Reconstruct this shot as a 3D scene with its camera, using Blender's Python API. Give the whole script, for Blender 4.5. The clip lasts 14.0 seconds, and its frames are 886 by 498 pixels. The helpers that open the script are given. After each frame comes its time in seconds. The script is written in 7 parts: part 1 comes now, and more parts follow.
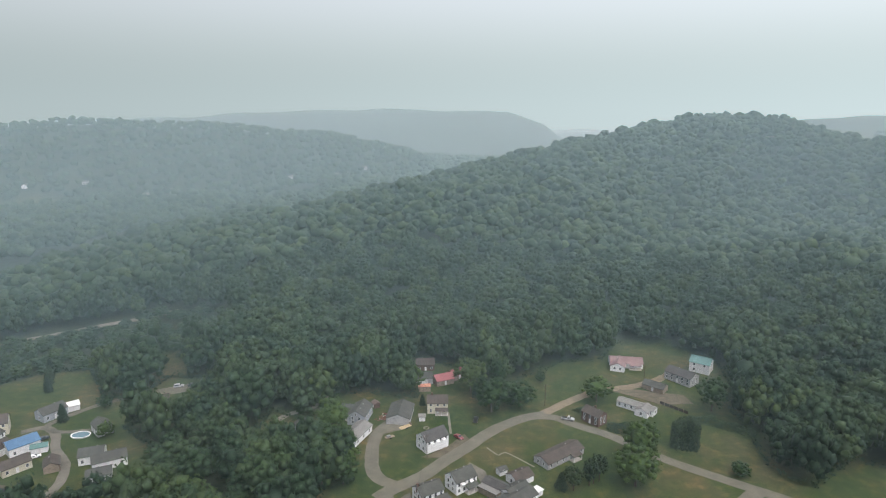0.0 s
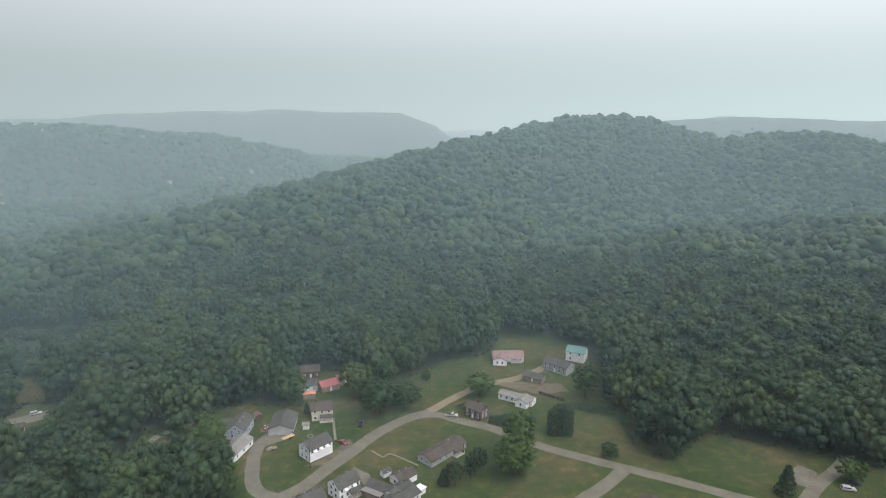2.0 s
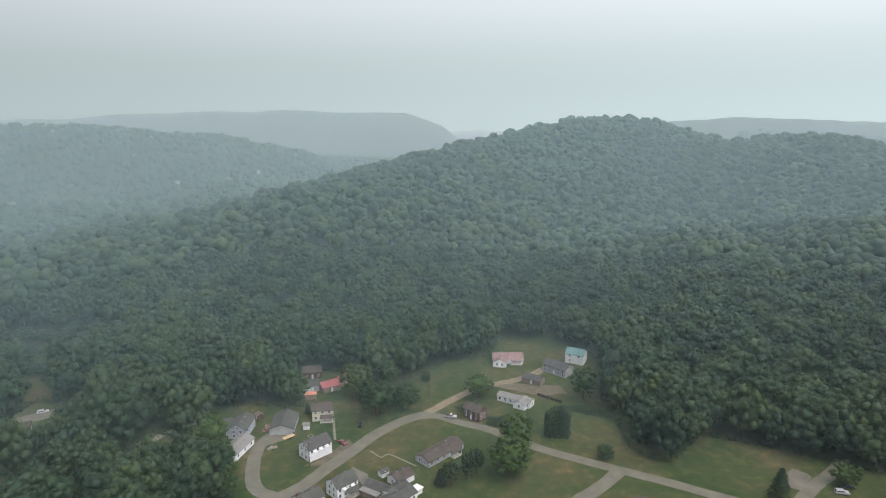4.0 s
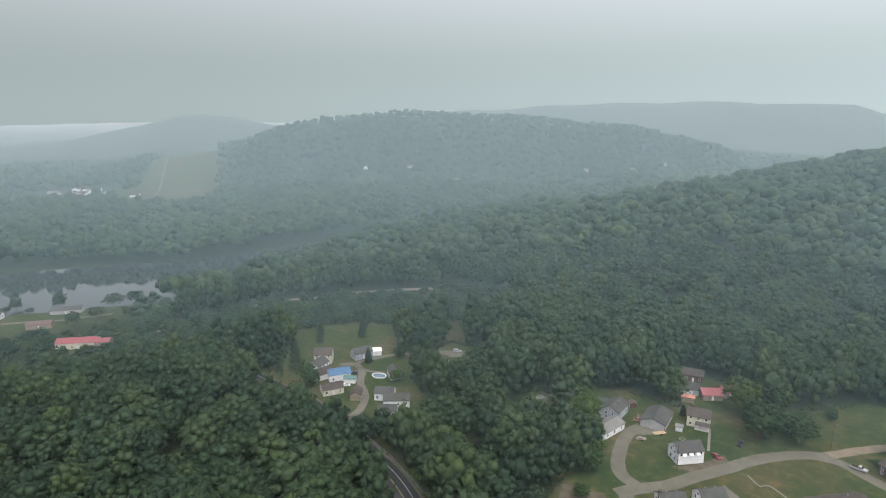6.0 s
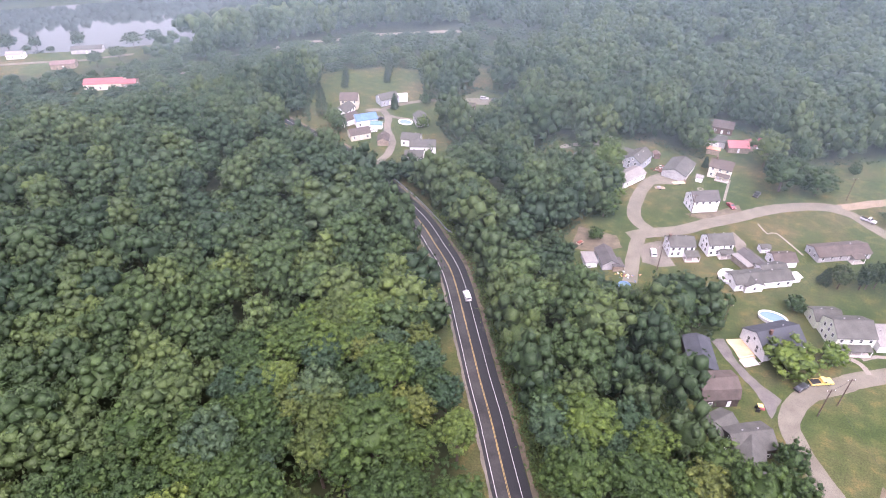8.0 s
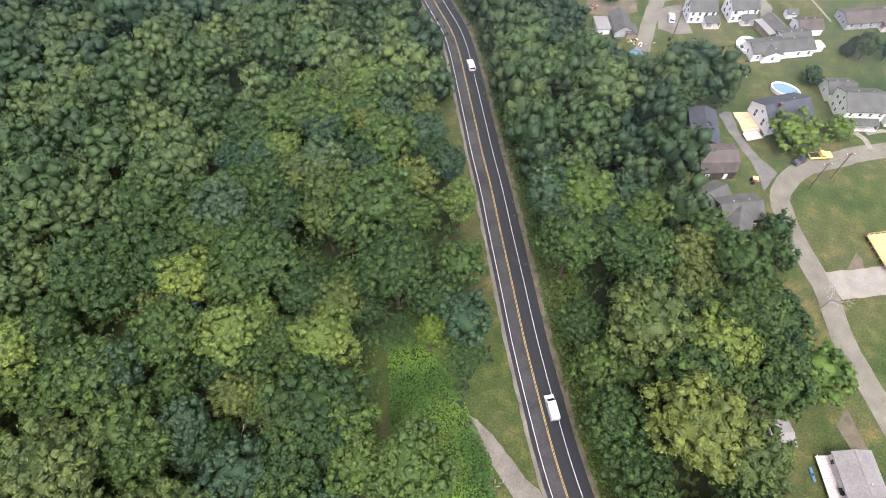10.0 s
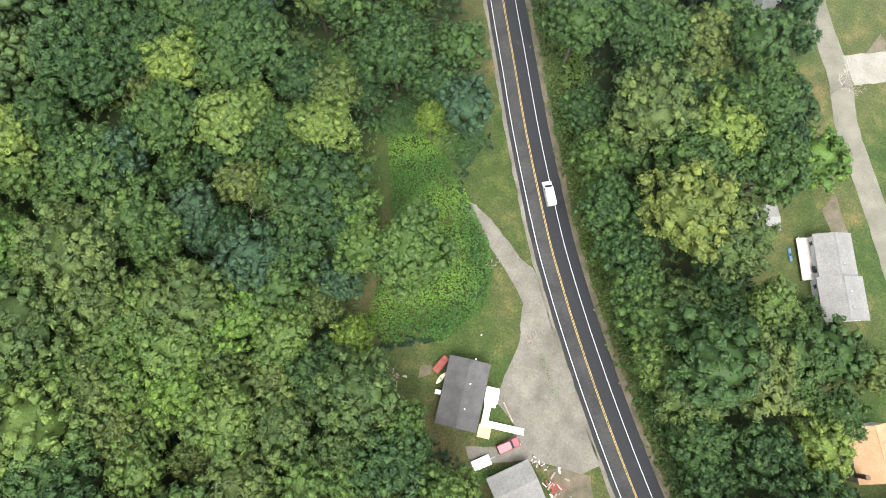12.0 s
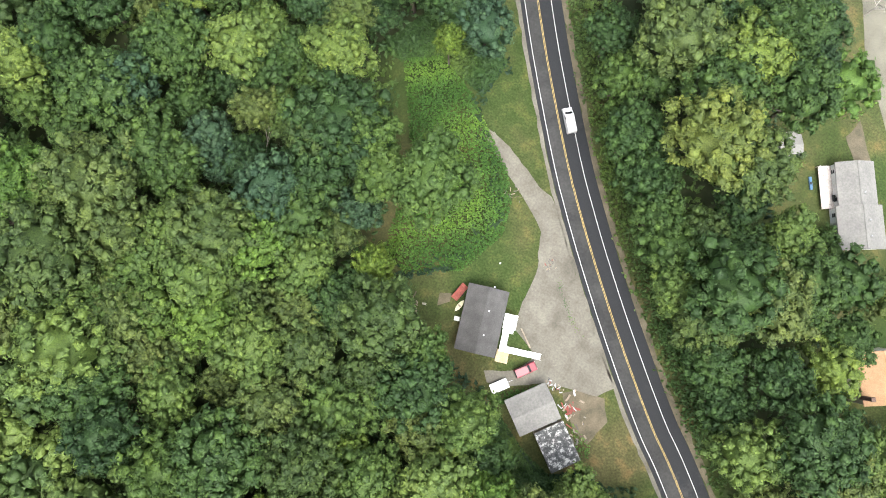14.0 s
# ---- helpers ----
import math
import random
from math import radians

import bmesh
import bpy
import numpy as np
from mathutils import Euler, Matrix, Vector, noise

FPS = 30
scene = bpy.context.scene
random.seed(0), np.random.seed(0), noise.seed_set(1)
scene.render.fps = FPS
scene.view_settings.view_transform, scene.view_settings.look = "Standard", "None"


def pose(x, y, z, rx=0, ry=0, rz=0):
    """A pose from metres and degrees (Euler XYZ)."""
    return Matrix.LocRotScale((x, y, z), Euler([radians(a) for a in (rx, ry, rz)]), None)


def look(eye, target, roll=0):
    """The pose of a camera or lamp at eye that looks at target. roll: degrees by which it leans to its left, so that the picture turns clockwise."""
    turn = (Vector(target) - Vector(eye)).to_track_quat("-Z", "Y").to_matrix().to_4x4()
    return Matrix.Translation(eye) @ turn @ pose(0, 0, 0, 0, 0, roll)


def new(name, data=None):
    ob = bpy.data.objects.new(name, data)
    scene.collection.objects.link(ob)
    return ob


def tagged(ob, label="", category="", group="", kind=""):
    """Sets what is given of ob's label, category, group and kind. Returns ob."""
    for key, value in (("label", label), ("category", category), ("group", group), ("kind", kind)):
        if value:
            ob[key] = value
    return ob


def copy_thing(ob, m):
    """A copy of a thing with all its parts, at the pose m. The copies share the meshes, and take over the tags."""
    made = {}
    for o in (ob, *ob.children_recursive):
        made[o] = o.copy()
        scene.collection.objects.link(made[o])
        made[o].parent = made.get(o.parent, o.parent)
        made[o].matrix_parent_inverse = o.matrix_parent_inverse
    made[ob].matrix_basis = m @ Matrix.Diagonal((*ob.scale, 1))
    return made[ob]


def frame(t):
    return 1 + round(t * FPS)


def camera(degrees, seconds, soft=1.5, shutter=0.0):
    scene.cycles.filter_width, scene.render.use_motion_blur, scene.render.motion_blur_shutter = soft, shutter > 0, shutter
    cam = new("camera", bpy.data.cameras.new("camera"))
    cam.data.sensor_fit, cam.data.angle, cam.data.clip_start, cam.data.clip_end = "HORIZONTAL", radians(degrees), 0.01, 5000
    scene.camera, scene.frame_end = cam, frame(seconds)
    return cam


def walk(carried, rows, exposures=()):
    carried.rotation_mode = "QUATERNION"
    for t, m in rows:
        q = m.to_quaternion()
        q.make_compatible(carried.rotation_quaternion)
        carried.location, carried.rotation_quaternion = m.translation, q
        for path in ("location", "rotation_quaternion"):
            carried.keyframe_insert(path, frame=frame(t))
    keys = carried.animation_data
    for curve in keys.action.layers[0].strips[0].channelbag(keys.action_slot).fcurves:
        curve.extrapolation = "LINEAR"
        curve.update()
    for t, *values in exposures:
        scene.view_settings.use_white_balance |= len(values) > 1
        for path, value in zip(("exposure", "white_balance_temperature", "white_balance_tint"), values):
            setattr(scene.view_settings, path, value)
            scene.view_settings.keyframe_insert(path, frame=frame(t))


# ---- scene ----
cam = camera(71.47, 14.0, soft=1.0)
ROWS = [  # seconds, x, y, z, yaw, pitch, roll
    (0.00, -10.58, 8.58, 127.72, 0.27, -12.49, 0.06),
    (0.50, -8.99, 8.29, 128.01, -2.39, -12.48, 0.01),
    (1.00, -7.15, 7.94, 128.24, -4.90, -12.45, -0.03),
    (1.50, -5.02, 7.49, 128.47, -7.25, -12.45, -0.06),
    (2.00, -2.78, 6.94, 128.67, -9.45, -12.40, 0.07),
    (2.20, -1.97, 6.71, 128.77, -10.36, -12.38, -0.03),
    (2.60, -0.58, 6.17, 129.10, -12.10, -12.35, 0.00),
    (2.90, 0.06, 5.66, 129.49, -13.08, -12.36, 0.04),
    (3.20, 0.41, 5.10, 129.93, -13.40, -12.37, 0.08),
    (3.50, 0.53, 4.50, 130.34, -12.73, -12.39, 0.10),
    (3.80, 0.47, 3.89, 130.67, -10.74, -12.41, 0.10),
    (4.05, 0.33, 3.40, 130.83, -7.83, -12.42, 0.08),
    (4.30, 0.14, 2.93, 130.84, -3.57, -12.43, 0.02),
    (4.50, -0.03, 2.57, 130.78, 1.07, -12.44, -0.04),
    (5.00, -0.42, 1.69, 130.64, 12.91, -12.35, -0.05),
    (5.50, -0.43, 1.15, 130.41, 21.99, -12.33, 0.07),
    (6.00, -0.28, 0.59, 130.14, 27.60, -13.20, 0.03),
    (6.50, -0.04, 0.05, 129.99, 29.45, -18.30, 0.03),
    (7.00, 0.00, 0.01, 129.99, 29.93, -24.30, 0.07),
    (7.50, 0.00, -0.00, 130.00, 30.05, -30.34, 0.03),
    (8.00, 0.01, -0.01, 130.01, 30.20, -36.32, 0.00),
    (8.50, 0.02, -0.02, 130.00, 30.27, -42.41, 0.02),
    (8.70, 0.01, -0.02, 130.01, 30.27, -44.85, -0.03),
    (9.20, 0.01, -0.02, 130.00, 30.35, -50.29, -0.03),
    (9.75, 0.00, -0.00, 129.98, 30.48, -55.21, 0.00),
    (10.30, 0.00, 0.02, 129.96, 30.59, -59.54, 0.02),
    (10.80, 0.00, 0.02, 129.97, 30.62, -63.42, -0.01),
    (11.00, 0.00, 0.02, 129.97, 30.61, -65.03, -0.04),
    (11.50, -0.01, -0.01, 129.98, 30.61, -70.76, -0.05),
    (12.00, -0.01, -0.01, 130.00, 30.57, -76.87, -0.05),
    (12.50, 0.00, -0.02, 130.03, 30.60, -82.37, -0.05),
    (13.00, 0.00, -0.01, 130.05, 30.40, -83.49, 0.09),
    (13.50, -1.37, -0.58, 130.04, 30.48, -83.58, 0.02),
    (14.00, -3.68, -1.57, 129.97, 30.54, -83.71, -0.04),
]
EXPOSURES = [(0.0, -0.75, 6500, 12), (6.0, -0.75, 6500, 12), (6.6, -0.54, 6500, 14), (7.0, -0.18, 6500, 20), (7.5, 0.42, 6450, 32), (8.0, 0.6, 6350, 40), (8.5, 0.16, 6200, 38), (9.5, 0.24, 6300, 28), (10.8, 0.64, 6450, 12), (12.5, 0.7, 6400, 8), (14.0, 0.68, 6450, 8)]
walk(cam, [(t, pose(x, y, z, 90 + p, 0, w) @ pose(0, 0, 0, 0, 0, r)) for t, x, y, z, w, p, r in ROWS], EXPOSURES)

# ---- sky, haze and sun ----
SUN_AZ, SUN_EL = -140.0, 66.0      # degrees left of +y, and above the horizon
HORIZON = (6.7, 8.1, 8.2)       # the smoke haze low over the hills, before the sky's strength
HAZE = 0.0024                   # extinction per metre in the valley air


def make_world():
    w = bpy.data.worlds.new("hazy_sky")
    scene.world = w
    w.use_nodes = True
    nt = w.node_tree
    nt.nodes.clear()
    out = nt.nodes.new("ShaderNodeOutputWorld")
    bg = nt.nodes.new("ShaderNodeBackground")
    sky = nt.nodes.new("ShaderNodeTexSky")
    sky.sky_type = "NISHITA"
    sky.sun_disc = False
    sky.sun_elevation = radians(SUN_EL)
    sky.sun_rotation = radians(-SUN_AZ)
    sky.air_density, sky.dust_density, sky.ozone_density = 1.0, 4.0, 1.0
    hs = nt.nodes.new("ShaderNodeHueSaturation")
    hs.inputs["Saturation"].default_value = 0.3
    hs.inputs["Value"].default_value = 3.25
    nt.links.new(sky.outputs[0], hs.inputs["Color"])
    co = nt.nodes.new("ShaderNodeTexCoord")
    sp = nt.nodes.new("ShaderNodeSeparateXYZ")
    nt.links.new(co.outputs["Generated"], sp.inputs[0])
    low = nt.nodes.new("ShaderNodeMapRange")
    low.interpolation_type = "SMOOTHSTEP"
    low.inputs["From Min"].default_value, low.inputs["From Max"].default_value = 0.0, 0.3
    nt.links.new(sp.outputs["Z"], low.inputs["Value"])
    veil = nt.nodes.new("ShaderNodeMix")
    veil.data_type = "RGBA"
    veil.inputs[6].default_value = (*HORIZON, 1)
    nt.links.new(low.outputs[0], veil.inputs[0])
    nt.links.new(hs.outputs[0], veil.inputs[7])
    side = nt.nodes.new("ShaderNodeMapRange")
    side.inputs["From Min"].default_value, side.inputs["From Max"].default_value = -1.0, 1.0
    side.inputs["To Min"].default_value, side.inputs["To Max"].default_value = 0.72, 1.32
    nt.links.new(sp.outputs["X"], side.inputs["Value"])
    glow = nt.nodes.new("ShaderNodeVectorMath")
    glow.operation = "SCALE"
    nt.links.new(veil.outputs[2], glow.inputs[0])
    nt.links.new(side.outputs[0], glow.inputs["Scale"])
    nt.links.new(glow.outputs[0], bg.inputs["Color"])
    bg.inputs["Strength"].default_value = 0.13
    nt.links.new(bg.outputs[0], out.inputs["Surface"])
    # smoke haze in the valley, its density shaped to grow ahead of the camera: thin over the near woods, thicker
    # towards the river and the hills, none high up
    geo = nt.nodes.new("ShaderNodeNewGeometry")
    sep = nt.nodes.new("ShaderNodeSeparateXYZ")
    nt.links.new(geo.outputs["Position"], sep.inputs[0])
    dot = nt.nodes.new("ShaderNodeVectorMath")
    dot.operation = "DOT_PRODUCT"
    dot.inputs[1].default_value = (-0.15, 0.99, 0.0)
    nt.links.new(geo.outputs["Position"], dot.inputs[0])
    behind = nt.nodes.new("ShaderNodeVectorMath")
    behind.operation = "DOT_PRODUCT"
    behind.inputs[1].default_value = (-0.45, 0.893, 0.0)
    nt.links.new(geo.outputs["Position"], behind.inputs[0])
    # density ramp starts just ahead of the camera's ground point, set for distance haze
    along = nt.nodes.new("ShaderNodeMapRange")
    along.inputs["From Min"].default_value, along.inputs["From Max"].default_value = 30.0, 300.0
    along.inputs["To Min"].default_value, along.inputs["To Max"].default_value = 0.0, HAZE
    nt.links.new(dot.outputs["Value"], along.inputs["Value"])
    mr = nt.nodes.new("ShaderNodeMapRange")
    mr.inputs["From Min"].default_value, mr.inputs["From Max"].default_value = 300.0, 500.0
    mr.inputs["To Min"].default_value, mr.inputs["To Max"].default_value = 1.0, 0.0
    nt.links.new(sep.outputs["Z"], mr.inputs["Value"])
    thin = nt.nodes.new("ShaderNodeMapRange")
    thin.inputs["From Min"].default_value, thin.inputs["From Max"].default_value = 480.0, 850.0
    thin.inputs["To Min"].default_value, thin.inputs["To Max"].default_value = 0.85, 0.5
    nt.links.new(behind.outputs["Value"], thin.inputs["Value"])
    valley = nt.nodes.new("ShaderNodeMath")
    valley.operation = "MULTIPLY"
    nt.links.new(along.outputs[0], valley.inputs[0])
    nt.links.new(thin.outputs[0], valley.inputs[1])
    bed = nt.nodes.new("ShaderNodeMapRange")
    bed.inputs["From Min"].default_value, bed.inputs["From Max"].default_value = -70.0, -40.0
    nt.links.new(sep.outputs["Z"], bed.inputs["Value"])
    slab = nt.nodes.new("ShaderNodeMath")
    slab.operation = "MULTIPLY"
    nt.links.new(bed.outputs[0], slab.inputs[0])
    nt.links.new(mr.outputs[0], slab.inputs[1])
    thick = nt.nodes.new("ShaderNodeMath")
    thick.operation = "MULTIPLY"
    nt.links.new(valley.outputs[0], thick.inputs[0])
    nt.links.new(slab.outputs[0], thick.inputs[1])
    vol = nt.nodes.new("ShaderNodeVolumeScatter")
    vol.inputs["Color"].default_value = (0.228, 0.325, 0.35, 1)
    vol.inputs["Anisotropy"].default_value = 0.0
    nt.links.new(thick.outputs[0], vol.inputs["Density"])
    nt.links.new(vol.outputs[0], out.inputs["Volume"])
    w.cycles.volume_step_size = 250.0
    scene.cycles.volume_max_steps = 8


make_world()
sun_data = bpy.data.lights.new("sun", "SUN")
sun_data.energy, sun_data.angle, sun_data.color = 0.75, radians(25), (1.0, 0.95, 0.86)
sun = new("sun", sun_data)
sun.matrix_world = look((0, 0, 0), (math.sin(radians(SUN_AZ)) * math.cos(radians(SUN_EL)),
                                    -math.cos(radians(SUN_AZ)) * math.cos(radians(SUN_EL)), -math.sin(radians(SUN_EL))))


# ---- materials ----
def material(name, rough=0.8, metal=0.0):
    m = bpy.data.materials.new(name)
    m.use_nodes = True
    b = m.node_tree.nodes["Principled BSDF"]
    b.inputs["Roughness"].default_value, b.inputs["Metallic"].default_value = rough, metal
    return m, m.node_tree, b


def noise_node(nt, scale, detail=4.0, rough=0.6):
    co = nt.nodes.new("ShaderNodeTexCoord")
    n = nt.nodes.new("ShaderNodeTexNoise")
    n.inputs["Scale"].default_value, n.inputs["Detail"].default_value, n.inputs["Roughness"].default_value = scale, detail, rough
    nt.links.new(co.outputs["Object"], n.inputs["Vector"])
    return n


def ramp(nt, src, stops):
    r = nt.nodes.new("ShaderNodeValToRGB")
    while len(r.color_ramp.elements) < len(stops):
        r.color_ramp.elements.new(0.5)
    for e, (p, c) in zip(r.color_ramp.elements, stops):
        e.position, e.color = p, (*c, 1)
    nt.links.new(src, r.inputs[0])
    return r


def mix(nt, kind, fac, a, b):
    m = nt.nodes.new("ShaderNodeMix")
    m.data_type, m.blend_type = "RGBA", kind
    for k, v in ((0, fac), (6, a), (7, b)):
        if hasattr(v, "is_linked"):
            nt.links.new(v, m.inputs[k])
        elif k == 0:
            m.inputs[0].default_value = v
        else:
            m.inputs[k].default_value = (*v, 1)
    return m.outputs[2]


def bump(nt, b, src, strength, dist):
    n = nt.nodes.new("ShaderNodeBump")
    n.inputs["Strength"].default_value, n.inputs["Distance"].default_value = strength, dist
    nt.links.new(src, n.inputs["Height"])
    nt.links.new(n.outputs[0], b.inputs["Normal"])


def surface(name, dark, light, scale, rough=0.8, metal=0.0, fine=8.0, bumpy=0.3, depth=0.02):
    """A worn plain surface: large stains between two colours, fine grain over them."""
    m, nt, b = material(name, rough, metal)
    big, small = noise_node(nt, scale), noise_node(nt, scale * fine, 3)
    base = ramp(nt, big.outputs[0], [(0.32, dark), (0.68, light)])
    grain = ramp(nt, small.outputs[0], [(0.3, (0.8, 0.8, 0.8)), (0.7, (1.1, 1.1, 1.1))])
    nt.links.new(mix(nt, "MULTIPLY", 1.0, base.outputs[0], grain.outputs[0]), b.inputs["Base Color"])
    bump(nt, b, small.outputs[0], bumpy, depth)
    if rough >= 0.8:
        b.inputs["Specular IOR Level"].default_value = 0.18
    return m


def leaf_material(name, dark, mid, light, per_object=True, vary=1.0):
    """Foliage: each tree its own green, each spray of leaves a little lighter or darker."""
    m, nt, b = material(name, 0.55)
    geo = nt.nodes.new("ShaderNodeNewGeometry")
    if per_object:
        src = nt.nodes.new("ShaderNodeObjectInfo").outputs["Random"]
    else:
        at = nt.nodes.new("ShaderNodeAttribute")
        at.attribute_name = "tint"
        src = at.outputs["Fac"]
    base = ramp(nt, src, [(0.0, dark), (0.45, mid), (0.85, light), (1.0, (light[0] * 1.2, light[1] * 1.15, light[2] * 0.95))])
    isl = ramp(nt, geo.outputs["Random Per Island"], [(0.0, (1 - 0.3 * vary, 1 - 0.28 * vary, 1 - 0.26 * vary)), (0.6, (1.0, 1.0, 1.0)), (1.0, (1 + 0.36 * vary, 1 + 0.32 * vary, 1 + 0.2 * vary))])
    grain = nt.nodes.new("ShaderNodeTexNoise")
    grain.inputs["Scale"].default_value, grain.inputs["Detail"].default_value = 3.6, 3.0
    nt.links.new(geo.outputs["Position"], grain.inputs["Vector"])
    leafy = ramp(nt, grain.outputs[0], [(0.32, (0.7, 0.72, 0.74)), (0.5, (0.97, 0.97, 0.97)), (0.68, (1.28, 1.25, 1.2))])
    col = mix(nt, "MULTIPLY", 1.0, mix(nt, "MULTIPLY", 1.0, base.outputs[0], isl.outputs[0]), leafy.outputs[0])
    if per_object:
        cl = nt.nodes.new("ShaderNodeAttribute")
        cl.attribute_name = "tint"
        clump = ramp(nt, cl.outputs["Fac"], [(0.0, (0.78, 0.82, 0.86)), (0.5, (1.0, 1.0, 1.0)), (1.0, (1.28, 1.2, 1.08))])
        col = mix(nt, "MULTIPLY", 1.0, col, clump.outputs[0])
    bump(nt, b, grain.outputs[0], 0.5, 0.2)
    nt.links.new(col, b.inputs["Base Color"])
    b.inputs["Specular IOR Level"].default_value = 0.25
    tr = nt.nodes.new("ShaderNodeBsdfTranslucent")
    nt.links.new(col, tr.inputs["Color"])
    ms = nt.nodes.new("ShaderNodeMixShader")
    ms.inputs[0].default_value = 0.28
    nt.links.new(b.outputs[0], ms.inputs[1])
    nt.links.new(tr.outputs[0], ms.inputs[2])
    nt.links.new(ms.outputs[0], nt.nodes["Material Output"].inputs["Surface"])
    return m


LEAF = leaf_material("leaf", (0.0263, 0.057, 0.0189), (0.0399, 0.079, 0.0214), (0.0588, 0.104, 0.0262))
LEAF_WOOD = leaf_material("leaf_wood", (0.0205, 0.045, 0.022), (0.0315, 0.062, 0.0256), (0.0473, 0.08, 0.0305), False, 0.6)
LEAF_NEAR_WOOD = leaf_material("leaf_near_wood", (0.0315, 0.062, 0.0244), (0.0473, 0.086, 0.0293), (0.0693, 0.11, 0.0366), False, 0.8)
LEAF_SOUTH_WOOD = leaf_material("leaf_south_wood", (0.0546, 0.096, 0.0293), (0.0777, 0.128, 0.0354), (0.107, 0.16, 0.0439), False, 0.8)
LEAF_LIME = leaf_material("leaf_lime", (0.0651, 0.127, 0.0244), (0.084, 0.15, 0.0268), (0.109, 0.17, 0.0317))
LEAF_BLUE = leaf_material("leaf_blue_green", (0.0284, 0.063, 0.0329), (0.0397, 0.0792, 0.0395), (0.0529, 0.0945, 0.0472))
LEAF_OLIVE = leaf_material("leaf_olive", (0.0546, 0.09, 0.0256), (0.0714, 0.108, 0.0305), (0.0966, 0.13, 0.0366))
LEAF_FRESH = leaf_material("leaf_fresh", (0.063, 0.112, 0.0268), (0.084, 0.136, 0.0329), (0.111, 0.164, 0.039))
LEAF_DARK = leaf_material("leaf_dark", (0.0189, 0.0405, 0.022), (0.0265, 0.0504, 0.0242), (0.0378, 0.063, 0.0285))
LEAF_VERGE = leaf_material("verge_leaf", (0.0357, 0.074, 0.022), (0.0525, 0.1, 0.0268), (0.0756, 0.124, 0.0317), False)
BRAMBLE = leaf_material("bramble_leaf", (0.046, 0.108, 0.02), (0.066, 0.14, 0.025), (0.09, 0.172, 0.031), False)
BARK = surface("bark", (0.06, 0.045, 0.035), (0.13, 0.105, 0.085), 2.0, 0.9)


def ground_material():
    m, nt, b = material("ground", 0.95)
    at = nt.nodes.new("ShaderNodeAttribute")
    at.attribute_name = "lawn"
    big, mid, fine = noise_node(nt, 0.035, 5), noise_node(nt, 0.25, 5), noise_node(nt, 2.2, 4)
    grass = ramp(nt, big.outputs[0], [(0.3, (0.024, 0.047, 0.012)), (0.46, (0.041, 0.06, 0.018)), (0.64, (0.074, 0.071, 0.031))])
    patch = ramp(nt, mid.outputs[0], [(0.3, (0.75, 0.8, 0.75)), (0.52, (1, 1, 1)), (0.72, (1.9, 1.42, 1.45))])
    tuft = ramp(nt, fine.outputs[0], [(0.3, (0.6, 0.62, 0.6)), (0.7, (1.4, 1.35, 1.3))])
    g = mix(nt, "MULTIPLY", 1.0, mix(nt, "MULTIPLY", 1.0, grass.outputs[0], patch.outputs[0]), tuft.outputs[0])
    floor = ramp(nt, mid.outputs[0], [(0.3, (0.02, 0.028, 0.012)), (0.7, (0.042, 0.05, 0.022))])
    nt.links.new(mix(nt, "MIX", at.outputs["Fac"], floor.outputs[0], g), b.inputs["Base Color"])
    bump(nt, b, fine.outputs[0], 0.5, 0.12)
    b.inputs["Specular IOR Level"].default_value = 0.15
    return m


GROUND = ground_material()


def asphalt_new():
    """Fresh asphalt, mostly black, with paler worn patches."""
    m, nt, b = material("new_asphalt", 0.78)
    n, p, f = noise_node(nt, 0.22, 5, 0.65), noise_node(nt, 0.05, 3), noise_node(nt, 9.0, 3)
    worn = ramp(nt, n.outputs[0], [(0.52, (0.02, 0.021, 0.023)), (0.6, (0.036, 0.036, 0.037)), (0.72, (0.05, 0.05, 0.05))])
    where = ramp(nt, p.outputs[0], [(0.48, (0, 0, 0)), (0.6, (1, 1, 1))])
    base = mix(nt, "MIX", where.outputs[0], (0.021, 0.022, 0.024), worn.outputs[0])
    grain = ramp(nt, f.outputs[0], [(0.3, (0.8, 0.8, 0.8)), (0.7, (1.2, 1.2, 1.2))])
    nt.links.new(mix(nt, "MULTIPLY", 1.0, base, grain.outputs[0]), b.inputs["Base Color"])
    bump(nt, b, f.outputs[0], 0.2, 0.02)
    b.inputs["Specular IOR Level"].default_value = 0.2
    return m


ASPHALT_NEW = asphalt_new()
ASPHALT_OLD = surface("old_asphalt", (0.112, 0.105, 0.0812), (0.162, 0.152, 0.118), 0.2, 0.9, fine=20)
GRAVEL = surface("gravel", (0.1, 0.092, 0.074), (0.178, 0.165, 0.136), 0.16, 0.95, fine=14, bumpy=0.6)
PAINT_WHITE = surface("road_paint_white", (0.5, 0.5, 0.49), (0.64, 0.64, 0.62), 1.2, 0.6)
PAINT_YELLOW = surface("road_paint_yellow", (0.4, 0.28, 0.08), (0.5, 0.36, 0.12), 1.2, 0.6)


